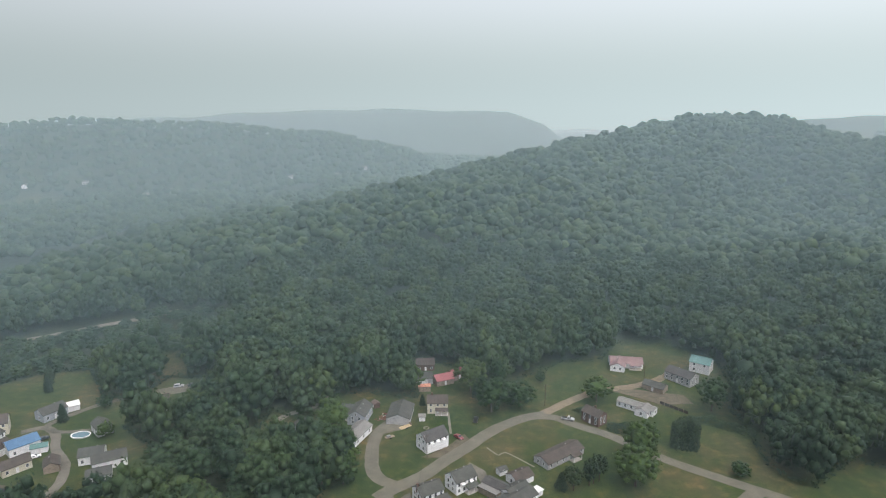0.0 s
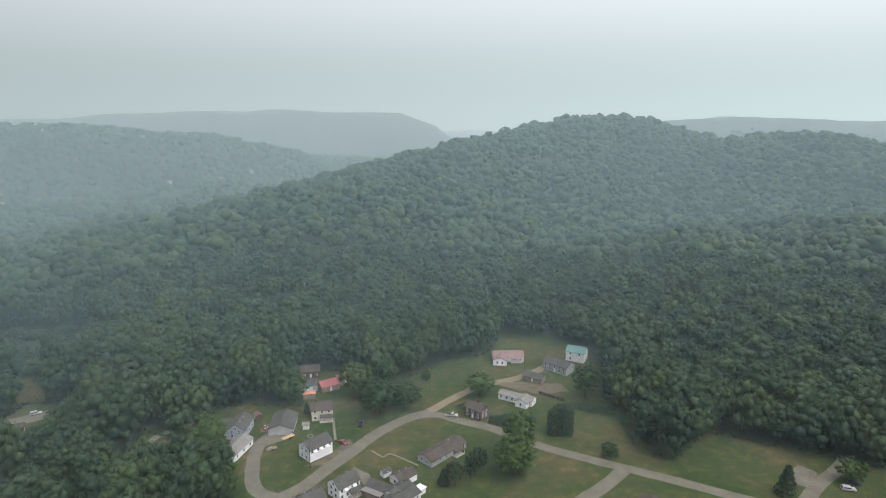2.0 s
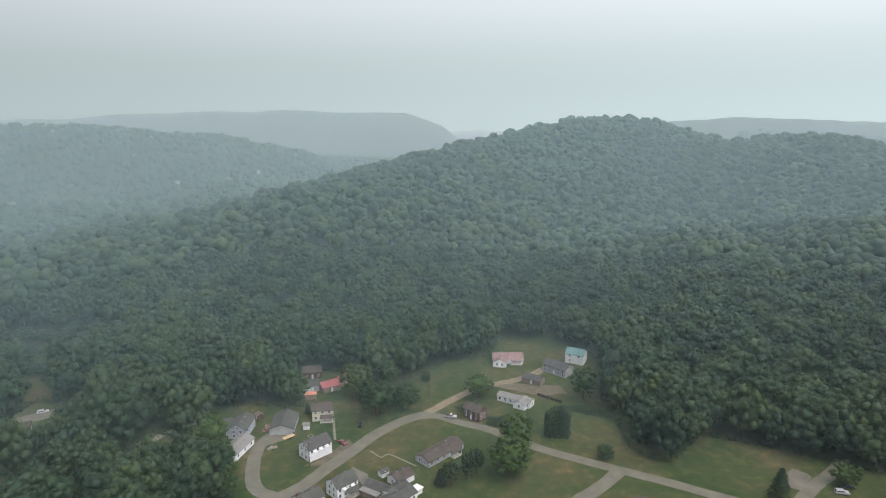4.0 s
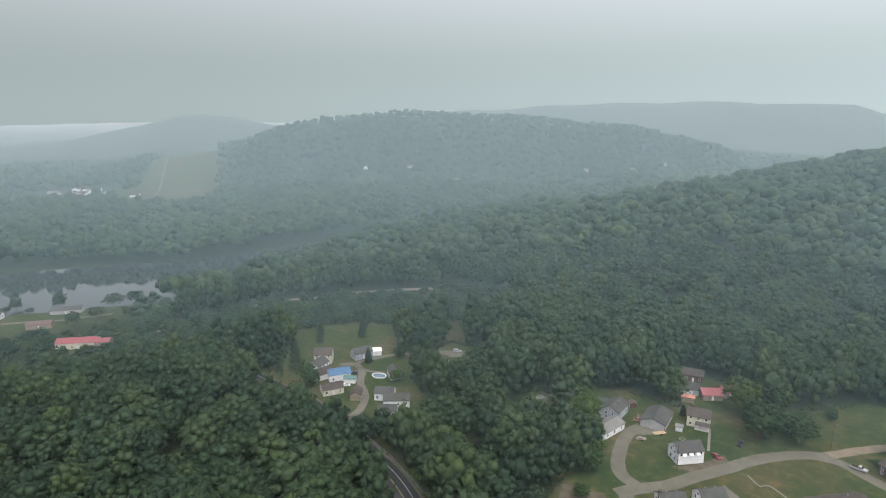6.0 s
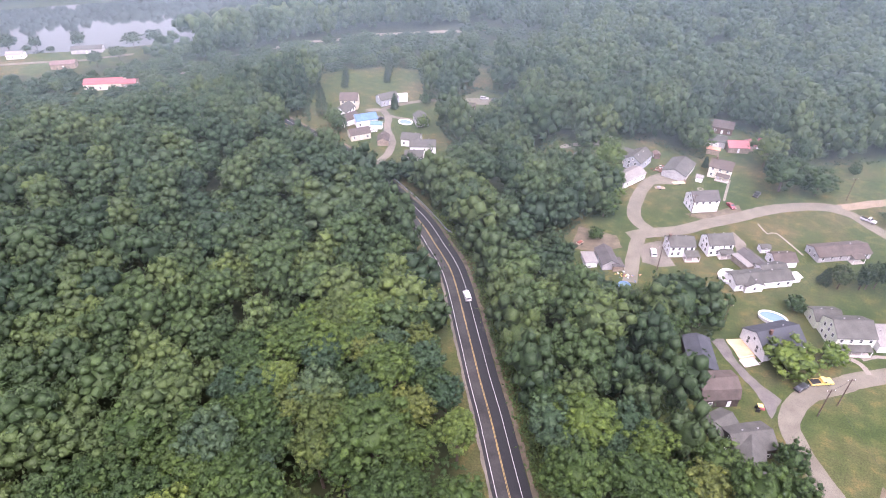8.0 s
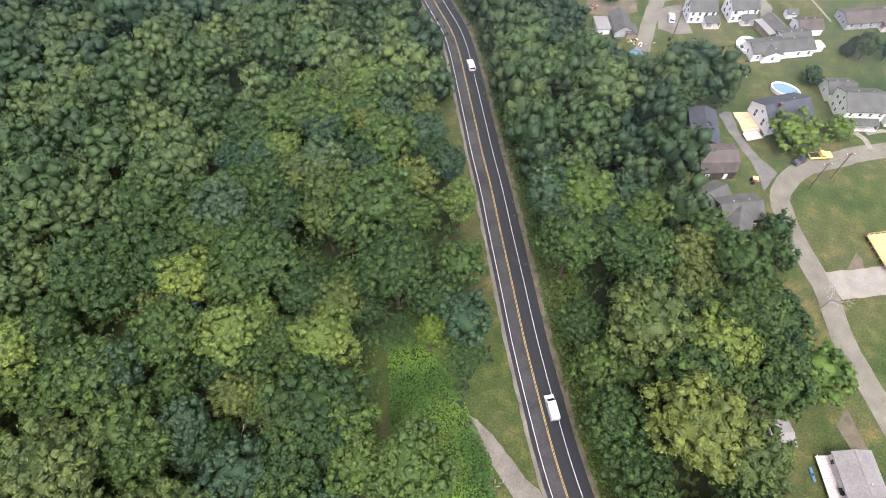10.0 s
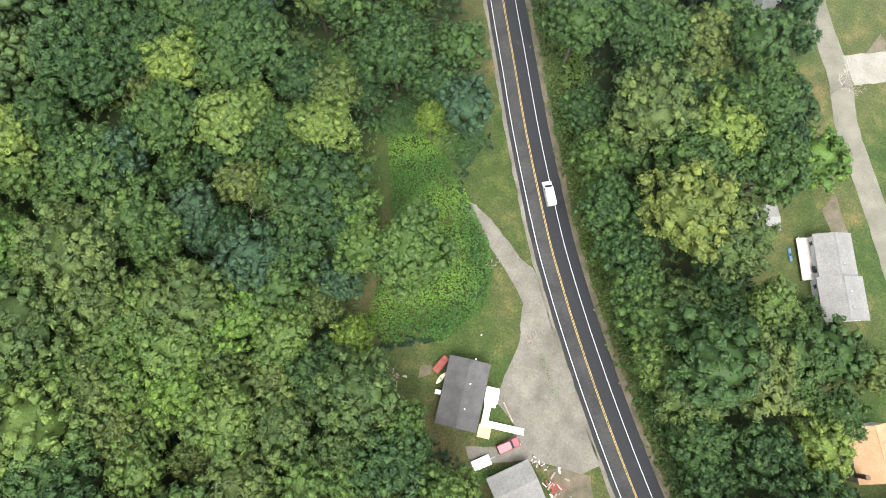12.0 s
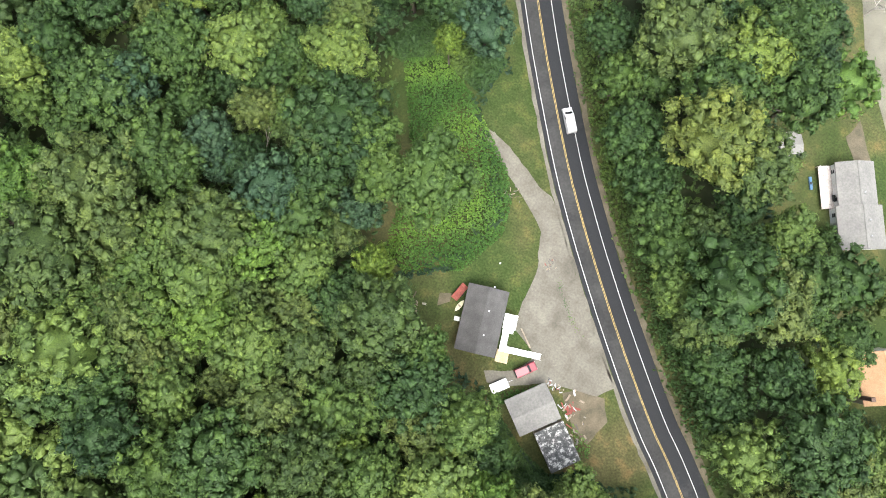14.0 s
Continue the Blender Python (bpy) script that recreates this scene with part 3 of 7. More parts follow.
def tree_spots():
    """Where the woods' trees stand: x, y, crown radius, height, tint."""
    rng = np.random.default_rng(7)
    out = []
    for r0, r1, step in ((0, 170, 9.0), (170, 450, 9.0), (450, 1000, 10.4), (1000, 1750, 19)):
        n = int(r1 / step) + 1
        gx, gy = np.meshgrid(np.arange(-n, n + 1), np.arange(-int(n * 1.15), int(n * 1.15) + 1))
        x = (gx + 0.5 * (gy % 2)).ravel() * step + rng.uniform(-0.36, 0.36, gx.size) * step
        y = gy.ravel() * step * 0.88 + rng.uniform(-0.36, 0.36, gx.size) * step
        rr, az = np.hypot(x, y), np.degrees(np.arctan2(-x, y))
        k = (rr >= r0) & (rr < r1) & ((rr < 130) | ((rr < 300) & (az > -62) & (az < 100)) | ((az > -56) & (az < 78)))
        x, y = x[k], y[k]
        if r0 == 0:   # the row of trees along the highway's bank
            row = resample(offset_strip(HIGHWAY[:17], 11.2, 11.2)[:17], 8.0)
            rx, ry = (np.array([p[i] for p in row]) + rng.uniform(-1.2, 1.2, len(row)) for i in (0, 1))
            clear = np.hypot(x[:, None] - rx, y[:, None] - ry).min(1) > 6.5
            x, y = np.concatenate([rx, x[clear]]), np.concatenate([ry, y[clear]])
        rad = step * rng.uniform(0.52, 0.85, len(x)) * (1 + 0.3 * (rng.random(len(x)) > 0.8))
        rad = np.minimum(rad, 13)
        if r0 == 0:
            rad[:len(row)] = rng.uniform(5.4, 7.2, len(row))
        if r0 < 500:
            for p in CLEAR + [THICKET]:
                m = ~(inside(p, x, y) | (ring_distance(p, x, y) < rad * 0.25))
                x, y, rad = x[m], y[m], rad[m]
            m = (near_line(HIGHWAY, x, y)[0] > np.where(x > -128, 6.3 + rad * 0.58, 3.0 + rad * 0.25)) & ~inside(BANK, x, y) & (ring_distance(BANK, x, y) > np.minimum(rad * 0.45, 2.9))
            x, y, rad = x[m], y[m], rad[m]
        for p, keep in ((FAR_FIELDS[0], 0.0), (FAR_FIELDS[1], 0.0), (MEADOWS[3], 0.0), (FIELD, 0.0), (RIVERSIDE, 0.0), (MARKET, 0.0), (TOWN, 0.08), (BANKSIDE, 0.08)):
            m = ~inside(p, x, y) | (rng.random(len(x)) < keep)
            x, y, rad = x[m], y[m], rad[m]
        m = (near_line(VALLEY_ROAD, x, y)[0] > 7 + 3 * np.sin(x / 23)) & (near_line(QUAY, x * 1.035, y * 1.035)[0] > 17)
        x, y, rad = x[m], y[m], rad[m]
        d, w = near_line(RIVER, x, y)
        m = d > w + 4
        x, y, rad = x[m], y[m], rad[m]
        tall = rng.uniform(13, 20, len(x)) * np.clip(rad / 5.6, 0.75, 1.2)
        for p, low in zip(LOW_WOOD, (0.5, 0.72, 0.5, 0.72)):
            m = inside(p, x, y)
            tall, rad = np.where(m, tall * low, tall), np.where(m, rad * 0.85, rad)
        short = inside(SCRUB, x, y) | (near_line(VALLEY_ROAD, x * 1.11, y * 1.11)[0] < 42 + 7 * np.sin(x / 17))
        tall, rad = np.where(short, tall * rng.uniform(0.2, 0.4, len(x)), tall), np.where(short, rad * 0.75, rad)
        out.append((x, y, rad, tall, rng.random(len(x))))
    return out


def wood(name, label, seed, spots, variants, flat=0.85, skirt=False, mat=LEAF_WOOD):
    """Many trees far off, in one mesh: crowns on the land."""
    rng = np.random.default_rng(seed)
    x, y, rad, tall, tint = spots
    V, Q, T, S, k = [], [], [], [], 0
    z = land(x, y)
    for i in range(len(x)):
        v, q, sm, tc = variants[rng.integers(len(variants))]
        a = rng.uniform(0, 6.283)
        c, s = math.cos(a), math.sin(a)
        w = rad[i] * (1.1 if skirt else 1.0)
        hh = tall[i] * 0.56 if skirt else max(w * 0.95, tall[i] * 0.42)
        P = np.empty_like(v)
        P[:, 0], P[:, 1] = (v[:, 0] * c - v[:, 1] * s) * w + x[i], (v[:, 0] * s + v[:, 1] * c) * w + y[i]
        P[:, 2] = v[:, 2] * hh + z[i] + tall[i] - hh * flat
        V.append(P)
        Q.append(q + k)
        T.append(np.clip(tint[i] + 0.16 * (tc - 0.5), 0, 1))
        S.append(sm)
        k += len(v)
    ob = obj_from(name, np.concatenate(V), np.concatenate(Q), mat, smooth=np.concatenate(S), tint=np.concatenate(T))
    return tagged(ob, label, "woods", kind="stuff")


near, mid, far, distant = tree_spots()


def fringe(spots):
    """The trees at the edge of a clearing or the road, leafy down to the ground."""
    x, y = spots[0], spots[1]
    m = near_line(HIGHWAY, x, y)[0] < 17
    for p in CLEAR + [RIVERSIDE, MARKET]:
        m |= ring_distance(p, x, y) < 15
    m |= near_line(VALLEY_ROAD, x, y)[0] < 26
    return [a[m] for a in spots], [a[~m] for a in spots]



b = NEAR_BOX
k = (near[0] > b[0]) & (near[0] < b[1]) & (near[1] > b[2]) & (near[1] < b[3])
edge = [a[~k] for a in near]
near = [a[k] for a in near]
rim1, edge = fringe(edge)
rim2, mid = fringe(mid)
shapes = [crown_arrays(s, 9, 32, 8, 0.105, sink=0.08) for s in range(20, 28)]
south = edge[1] < 5
wood("woodland", "light green deciduous trees south of the thicket", 6, [a[south] for a in edge], shapes, mat=LEAF_SOUTH_WOOD)
wood("woodland", "dense green deciduous trees beside the homes", 1, [a[~south] for a in edge], shapes, mat=LEAF_NEAR_WOOD)
wood("woodland", "dense green deciduous trees beside the homes", 2, mid, [crown_arrays(s, 8, 20, 6, 0.14, sink=0.1) for s in range(30, 38)])
wood("woodland_edge", "leafy trees and saplings along the edge of the woods", 7, [np.concatenate(a) for a in zip(rim1, rim2)],
     [crown_arrays(s, 12, 28, 6, 0.125, flat=0.95, drop=1.85, sink=0.08) for s in range(60, 68)], skirt=True)
wood("hillside_woods", "dark green wooded hillside in haze", 3, far, [crown_arrays(s, 6, 4, 0, 0.34, drop=1.05, core=2) for s in range(40, 46)])
wood("distant_woods", "distant wooded hills in haze", 4, distant, [crown_arrays(s, 5, 0, 0, 0.5, drop=1.0) for s in range(50, 54)])


def trunk_mesh(seed):
    """A tapered trunk with limbs, for a tree 1 m in crown radius and 3 m high."""
    rng = random.Random(seed)
    V, Q = [], []

    def limb(a, b, r0, r1):
        d = (b - a).normalized()
        u = d.orthogonal().normalized()
        w = d.cross(u)
        k = len(V)
        for p, r in ((a, r0), (b, r1)):
            for i in range(6):
                t = i * math.pi / 3
                V.append((p + (u * math.cos(t) + w * math.sin(t)) * r)[:])
        for i in range(6):
            j = (i + 1) % 6
            Q.append((k + i, k + j, k + 6 + j, k + 6 + i))

    top = Vector((rng.uniform(-0.1, 0.1), rng.uniform(-0.1, 0.1), 1.7))
    limb(Vector((0, 0, -0.1)), top * 0.6, 0.075, 0.055)
    limb(top * 0.6, top * 1.3, 0.055, 0.025)
    for i in range(5):
        a = i * 1.26 + rng.uniform(-0.3, 0.3)
        s = top * rng.uniform(0.6, 1.0)
        limb(s, s + Vector((math.cos(a) * 0.6, math.sin(a) * 0.6, rng.uniform(0.4, 0.7))), 0.03, 0.012)
    return np.array(V), Q


def make_tree(seed, boughs, clumps, per, size, mat, flat=0.85, stray=0.0):
    root = new("tree")
    v, q = trunk_mesh(seed)
    obj_from("trunk", v, q, BARK, root)
    v, q, sm, tc = crown_arrays(seed, boughs, clumps, per, size, flat, core=4, stray=stray)
    obj_from("crown", v + np.array([0, 0, 2.1]), q, mat, root, smooth=sm, tint=tc)
    return tagged(root, "leafy green deciduous tree in dense woodland", "tree", "woodland trees")


KINDS = (LEAF, LEAF, LEAF_BLUE, LEAF, LEAF_OLIVE, LEAF, LEAF, LEAF_BLUE, LEAF_LIME, LEAF_FRESH, LEAF_FRESH, LEAF_OLIVE)
models = [make_tree(100 + s, 7 + 2 * (s * 5 % 7), 84 + 6 * (s * 4 % 9), 17 - s % 3, 0.06 + 0.004 * (s % 4), KINDS[s], 0.75 + 0.05 * (s * 2 % 5), 0.12 * (s % 2)) for s in range(12)]
OLIVE, LIME, GREEN, BLUE, FRESH = 4, 8, 3, 7, 10
# the trees that stand out of the canopy: x, y, crown radius, model
NOTABLE = [(-18.5, 19.5, 8.8, FRESH), (-40.3, -7.4, 7.4, LIME), (-40.1, 8.7, 7.0, GREEN), (-72.3, -12.9, 9.5, OLIVE), (-6.2, -33.0, 5.6, LIME),
           (-60.9, 5.6, 5.0, BLUE), (-77.7, -30.1, 6.0, OLIVE), (-94.0, 3.4, 5.2, GREEN), (-52.2, -27.5, 6.8, GREEN), (-52.6, -46.0, 8.0, GREEN),
           (-25.6, -43.2, 9.0, GREEN), (-22.8, -20.1, 6.6, OLIVE), (20.5, 63.0, 8.4, GREEN), (33.0, 53.2, 8.0, OLIVE), (47.0, 31.5, 8.4, OLIVE),
           (66.0, 13.0, 8.6, GREEN), (17.5, 42.5, 6.0, GREEN), (31.0, 38.0, 5.6, OLIVE), (56.0, 20.0, 6.8, GREEN), (-20.1, 0.1, 4.2, LIME),
           (-56.3, 14.9, 5.0, OLIVE), (-25.5, 52.5, 6.0, BLUE), (-34.0, 54.0, 6.0, GREEN), (-30.5, 46.5, 3.2, LIME), (3.7, -21.2, 6.6, OLIVE), (-10.6, -17.7, 5.8, OLIVE), (-22.8, -32.1, 7.4, OLIVE)]
rng = random.Random(5)
x, y, rad, tall, tint = near
free = np.ones(len(x), bool)
for nx, ny, nr, kind in NOTABLE:
    free &= np.hypot(x - nx, y - ny) > nr * 0.85
free &= (np.hypot(x - 41, y - 66) > 7.5) & (np.hypot(x - 78.5, y - 32) > 12) & (np.hypot(x - 62, y - 45.5) > 9)
x, y, rad, tall, tint = (a[free] for a in (x, y, rad, tall, tint))
near = [x, y, rad, tall, tint]
order = np.argsort(np.hypot(x + 8, y - 25))
spots = [(nx, ny, nr, 16.5, kind) for nx, ny, nr, kind in NOTABLE]
spots += [(x[i], y[i], rad[i], tall[i], rng.choice((9, 10, 4, 11, 9, 10, 3, 8, 5, 11) if y[i] < 2 and x[i] < 20 else (3, 9, 4, 0, 10, 6, 5, 11) if x[i] > 0 else (0, 1, 3, 5, 6, 2, 7, 4, 1, 10))) for i in order]
used = set()
for sx, sy, sr, st, kind in spots:
    sc = sr * 1.06
    m = pose(sx, sy, float(land(sx, sy)), 0, 0, rng.uniform(0, 360))
    ob = copy_thing(models[kind], m) if kind in used else models[kind]
    used.add(kind)
    ob.matrix_basis = m @ Matrix.Diagonal((sc, sc * rng.uniform(0.88, 1.1), max(sc * 0.85, st / 3.0), 1))



# ---- building materials ----
WHITE = surface("white_siding", (0.76, 0.77, 0.76), (0.86, 0.86, 0.85), 0.5, 0.6)
CREAM = surface("cream_siding", (0.52, 0.5, 0.38), (0.64, 0.61, 0.47), 0.5, 0.65)
PALE_GREEN = surface("pale_green_siding", (0.52, 0.56, 0.43), (0.64, 0.67, 0.53), 0.5, 0.65)
BLUEGREY = surface("blue_grey_siding", (0.3, 0.33, 0.36), (0.42, 0.45, 0.48), 0.5, 0.65)
GREYSIDE = surface("grey_siding", (0.32, 0.32, 0.32), (0.45, 0.45, 0.44), 0.5, 0.65)
DARKWOOD = surface("dark_brown_boards", (0.035, 0.028, 0.024), (0.07, 0.056, 0.046), 0.6, 0.85)
BRICK = surface("brown_brick", (0.09, 0.055, 0.045), (0.15, 0.1, 0.08), 0.8, 0.9)
R_GREY = surface("grey_shingle", (0.0599, 0.0612, 0.0545), (0.0964, 0.0978, 0.0872), 0.35, 0.9, fine=14)
R_DARK = surface("charcoal_shingle", (0.062, 0.06, 0.058), (0.094, 0.091, 0.087), 0.35, 0.9, fine=14)
R_BROWN = surface("brown_shingle", (0.0626, 0.0524, 0.0456), (0.102, 0.0859, 0.0748), 0.35, 0.9, fine=14)
R_TAN = surface("tan_shingle", (0.3, 0.18, 0.0975), (0.39, 0.247, 0.143), 0.35, 0.9, fine=14)
R_BLUE = surface("blue_slate_shingle", (0.0393, 0.044, 0.0515), (0.0601, 0.066, 0.0752), 0.35, 0.85, fine=14)
R_METAL = surface("pale_metal_roof", (0.154, 0.15, 0.138), (0.206, 0.199, 0.182), 0.3, 0.6)
R_PALE = surface("pale_grey_roof", (0.134, 0.129, 0.119), (0.179, 0.172, 0.157), 0.3, 0.7)
R_RED = surface("red_metal_roof", (0.24, 0.062, 0.066), (0.3, 0.09, 0.09), 0.3, 0.5)
R_RUST = surface("rusty_metal_roof", (0.1, 0.06, 0.054), (0.17, 0.115, 0.105), 0.4, 0.7)
R_PINK = surface("faded_pink_shingle", (0.19, 0.125, 0.122), (0.25, 0.172, 0.168), 0.3, 0.8)
R_TEAL = surface("teal_metal_roof", (0.07, 0.16, 0.15), (0.11, 0.21, 0.2), 0.3, 0.5)
R_ORANGE = surface("orange_tarp", (0.6, 0.25, 0.16), (0.72, 0.36, 0.24), 0.4, 0.6)
R_TARP = surface("blue_tarp", (0.045, 0.12, 0.22), (0.08, 0.165, 0.28), 0.4, 0.5)
TRIM = surface("white_trim", (0.7, 0.7, 0.69), (0.82, 0.82, 0.8), 1.0, 0.55)
CONCRETE = surface("pale_concrete", (0.17, 0.158, 0.13), (0.23, 0.214, 0.18), 0.25, 0.9, fine=16)
DIRT = surface("bare_dirt", (0.075, 0.066, 0.044), (0.145, 0.122, 0.084), 0.35, 0.95, fine=10, bumpy=0.6)
SAND = surface("sand", (0.4, 0.31, 0.18), (0.54, 0.43, 0.27), 0.4, 0.95)
DRIVE = surface("dark_driveway", (0.0893, 0.085, 0.0792), (0.137, 0.13, 0.117), 0.3, 0.85, fine=20)
RUBBER = surface("tyre_rubber", (0.015, 0.015, 0.015), (0.03, 0.03, 0.03), 4.0, 0.85)
STEEL = surface("grey_steel", (0.3, 0.3, 0.31), (0.42, 0.42, 0.43), 1.5, 0.4, 0.7)
TIMBER = surface("weathered_timber", (0.2, 0.16, 0.12), (0.34, 0.28, 0.22), 1.0, 0.85)
PLANK = surface("pale_deck_boards", (0.42, 0.38, 0.35), (0.55, 0.5, 0.46), 0.8, 0.8)


def glass_material(name, colour, rough=0.08):
    m, nt, b = material(name, rough)
    b.inputs["Base Color"].default_value = (*colour, 1)
    b.inputs["Specular IOR Level"].default_value = 0.7
    return m


GLASS = glass_material("window_glass", (0.035, 0.04, 0.045))
POOL_WATER = glass_material("pool_water", (0.1, 0.18, 0.21), 0.05)


def car_paint(name, colour):
    m, nt, b = material(name, 0.3)
    n = noise_node(nt, 3.0)
    r = ramp(nt, n.outputs[0], [(0.3, tuple(c * 0.88 for c in colour)), (0.7, colour)])
    nt.links.new(r.outputs[0], b.inputs["Base Color"])
    b.inputs["Coat Weight"].default_value = 0.6
    return m


def mossy_roof():
    m, nt, b = material("mossy_felt_roof", 0.95)
    n, f = noise_node(nt, 1.1, 6, 0.75), noise_node(nt, 9, 4)
    r = ramp(nt, n.outputs[0], [(0.4, (0.05, 0.052, 0.05)), (0.52, (0.1, 0.1, 0.098)), (0.6, (0.5, 0.49, 0.46))])
    nt.links.new(r.outputs[0], b.inputs["Base Color"])
    bump(nt, b, f.outputs[0], 0.4, 0.03)
    return m


MOSS = mossy_roof()

# window meshes are shared by all windows of one size
_shared = {}


def shared_box(key, spec, mat):
    if key not in _shared:
        bm = boxes(*spec)
        me = bpy.data.meshes.new(key)
        bm.to_mesh(me)
        bm.free()
        me.materials.append(mat)
        _shared[key] = me
    return _shared[key]


def window_on(parent, x, y, z, turn, w=0.85, h=1.15):
    """A framed window whose face looks along local -y, turned about z."""
    key = "%.2f_%.2f" % (w, h)
    e = 0.1
    fr = new("window", shared_box("window_frame_" + key, [(-w / 2 - e, -w / 2, -0.07, 0.02, -e, h + e), (w / 2, w / 2 + e, -0.07, 0.02, -e, h + e),
                                                          (-w / 2, w / 2, -0.07, 0.02, -e, 0), (-w / 2, w / 2, -0.07, 0.02, h, h + e),
                                                          (-w / 2, w / 2, -0.05, 0.02, h * 0.5 - 0.03, h * 0.5 + 0.03)], TRIM))
    fr.parent = parent
    fr.matrix_basis = pose(x, y, z, 0, 0, turn)
    pn = new("pane", shared_box("pane_" + key, [(-w / 2, w / 2, -0.03, 0.015, 0, h)], GLASS))
    pn.parent = fr
    return fr


def door_on(parent, x, y, turn, mat, w=0.95, h=2.05, z=0.15, name="door"):
    d = new(name, shared_box("%s_%.2f_%s" % (name, w, mat.name), [(-w / 2, w / 2, -0.06, 0.02, 0, h), (-w / 2 + 0.12, w / 2 - 0.12, -0.09, -0.06, 0.2, h * 0.45),
                                                                 (-w / 2 + 0.12, w / 2 - 0.12, -0.09, -0.06, h * 0.52, h - 0.15)], mat))
    d.parent = parent
    d.matrix_basis = pose(x, y, z, 0, 0, turn)
    return d


def extrude_profile(profile, x0, x1):
    bm = bmesh.new()
    a = [bm.verts.new((x0, y, z)) for y, z in profile]
    c = [bm.verts.new((x1, y, z)) for y, z in profile]
    bm.faces.new(a)
    bm.faces.new(c[::-1])
    n = len(profile)
    for i in range(n):
        bm.faces.new((a[i], c[i], c[(i + 1) % n], a[(i + 1) % n]))
    return bm


def roof_bm(profile, x0, x1, thick=0.16, over=0.4):
    """Slabs over each slope of a roof profile, with eaves."""
    p = [Vector(q) for q in profile]
    d0, d1 = (p[0] - p[1]).normalized(), (p[-1] - p[-2]).normalized()
    p[0], p[-1] = p[0] + d0 * over, p[-1] + d1 * over
    up = [Vector((q.x, q.y + thick)) for q in p]
    low = [Vector((q.x, q.y + 0.02)) for q in p]
    ring = low + up[::-1]
    bm = bmesh.new()
    n = len(ring)
    a = [bm.verts.new((x0, q.x, q.y)) for q in ring]
    c = [bm.verts.new((x1, q.x, q.y)) for q in ring]
    for i in range(n):
        bm.faces.new((a[i], c[i], c[(i + 1) % n], a[(i + 1) % n]))
    m = len(p)
    for s in (a, c):
        for i in range(m - 1):
            bm.faces.new((s[i], s[i + 1], s[n - 2 - i], s[n - 1 - i]))
    return bm


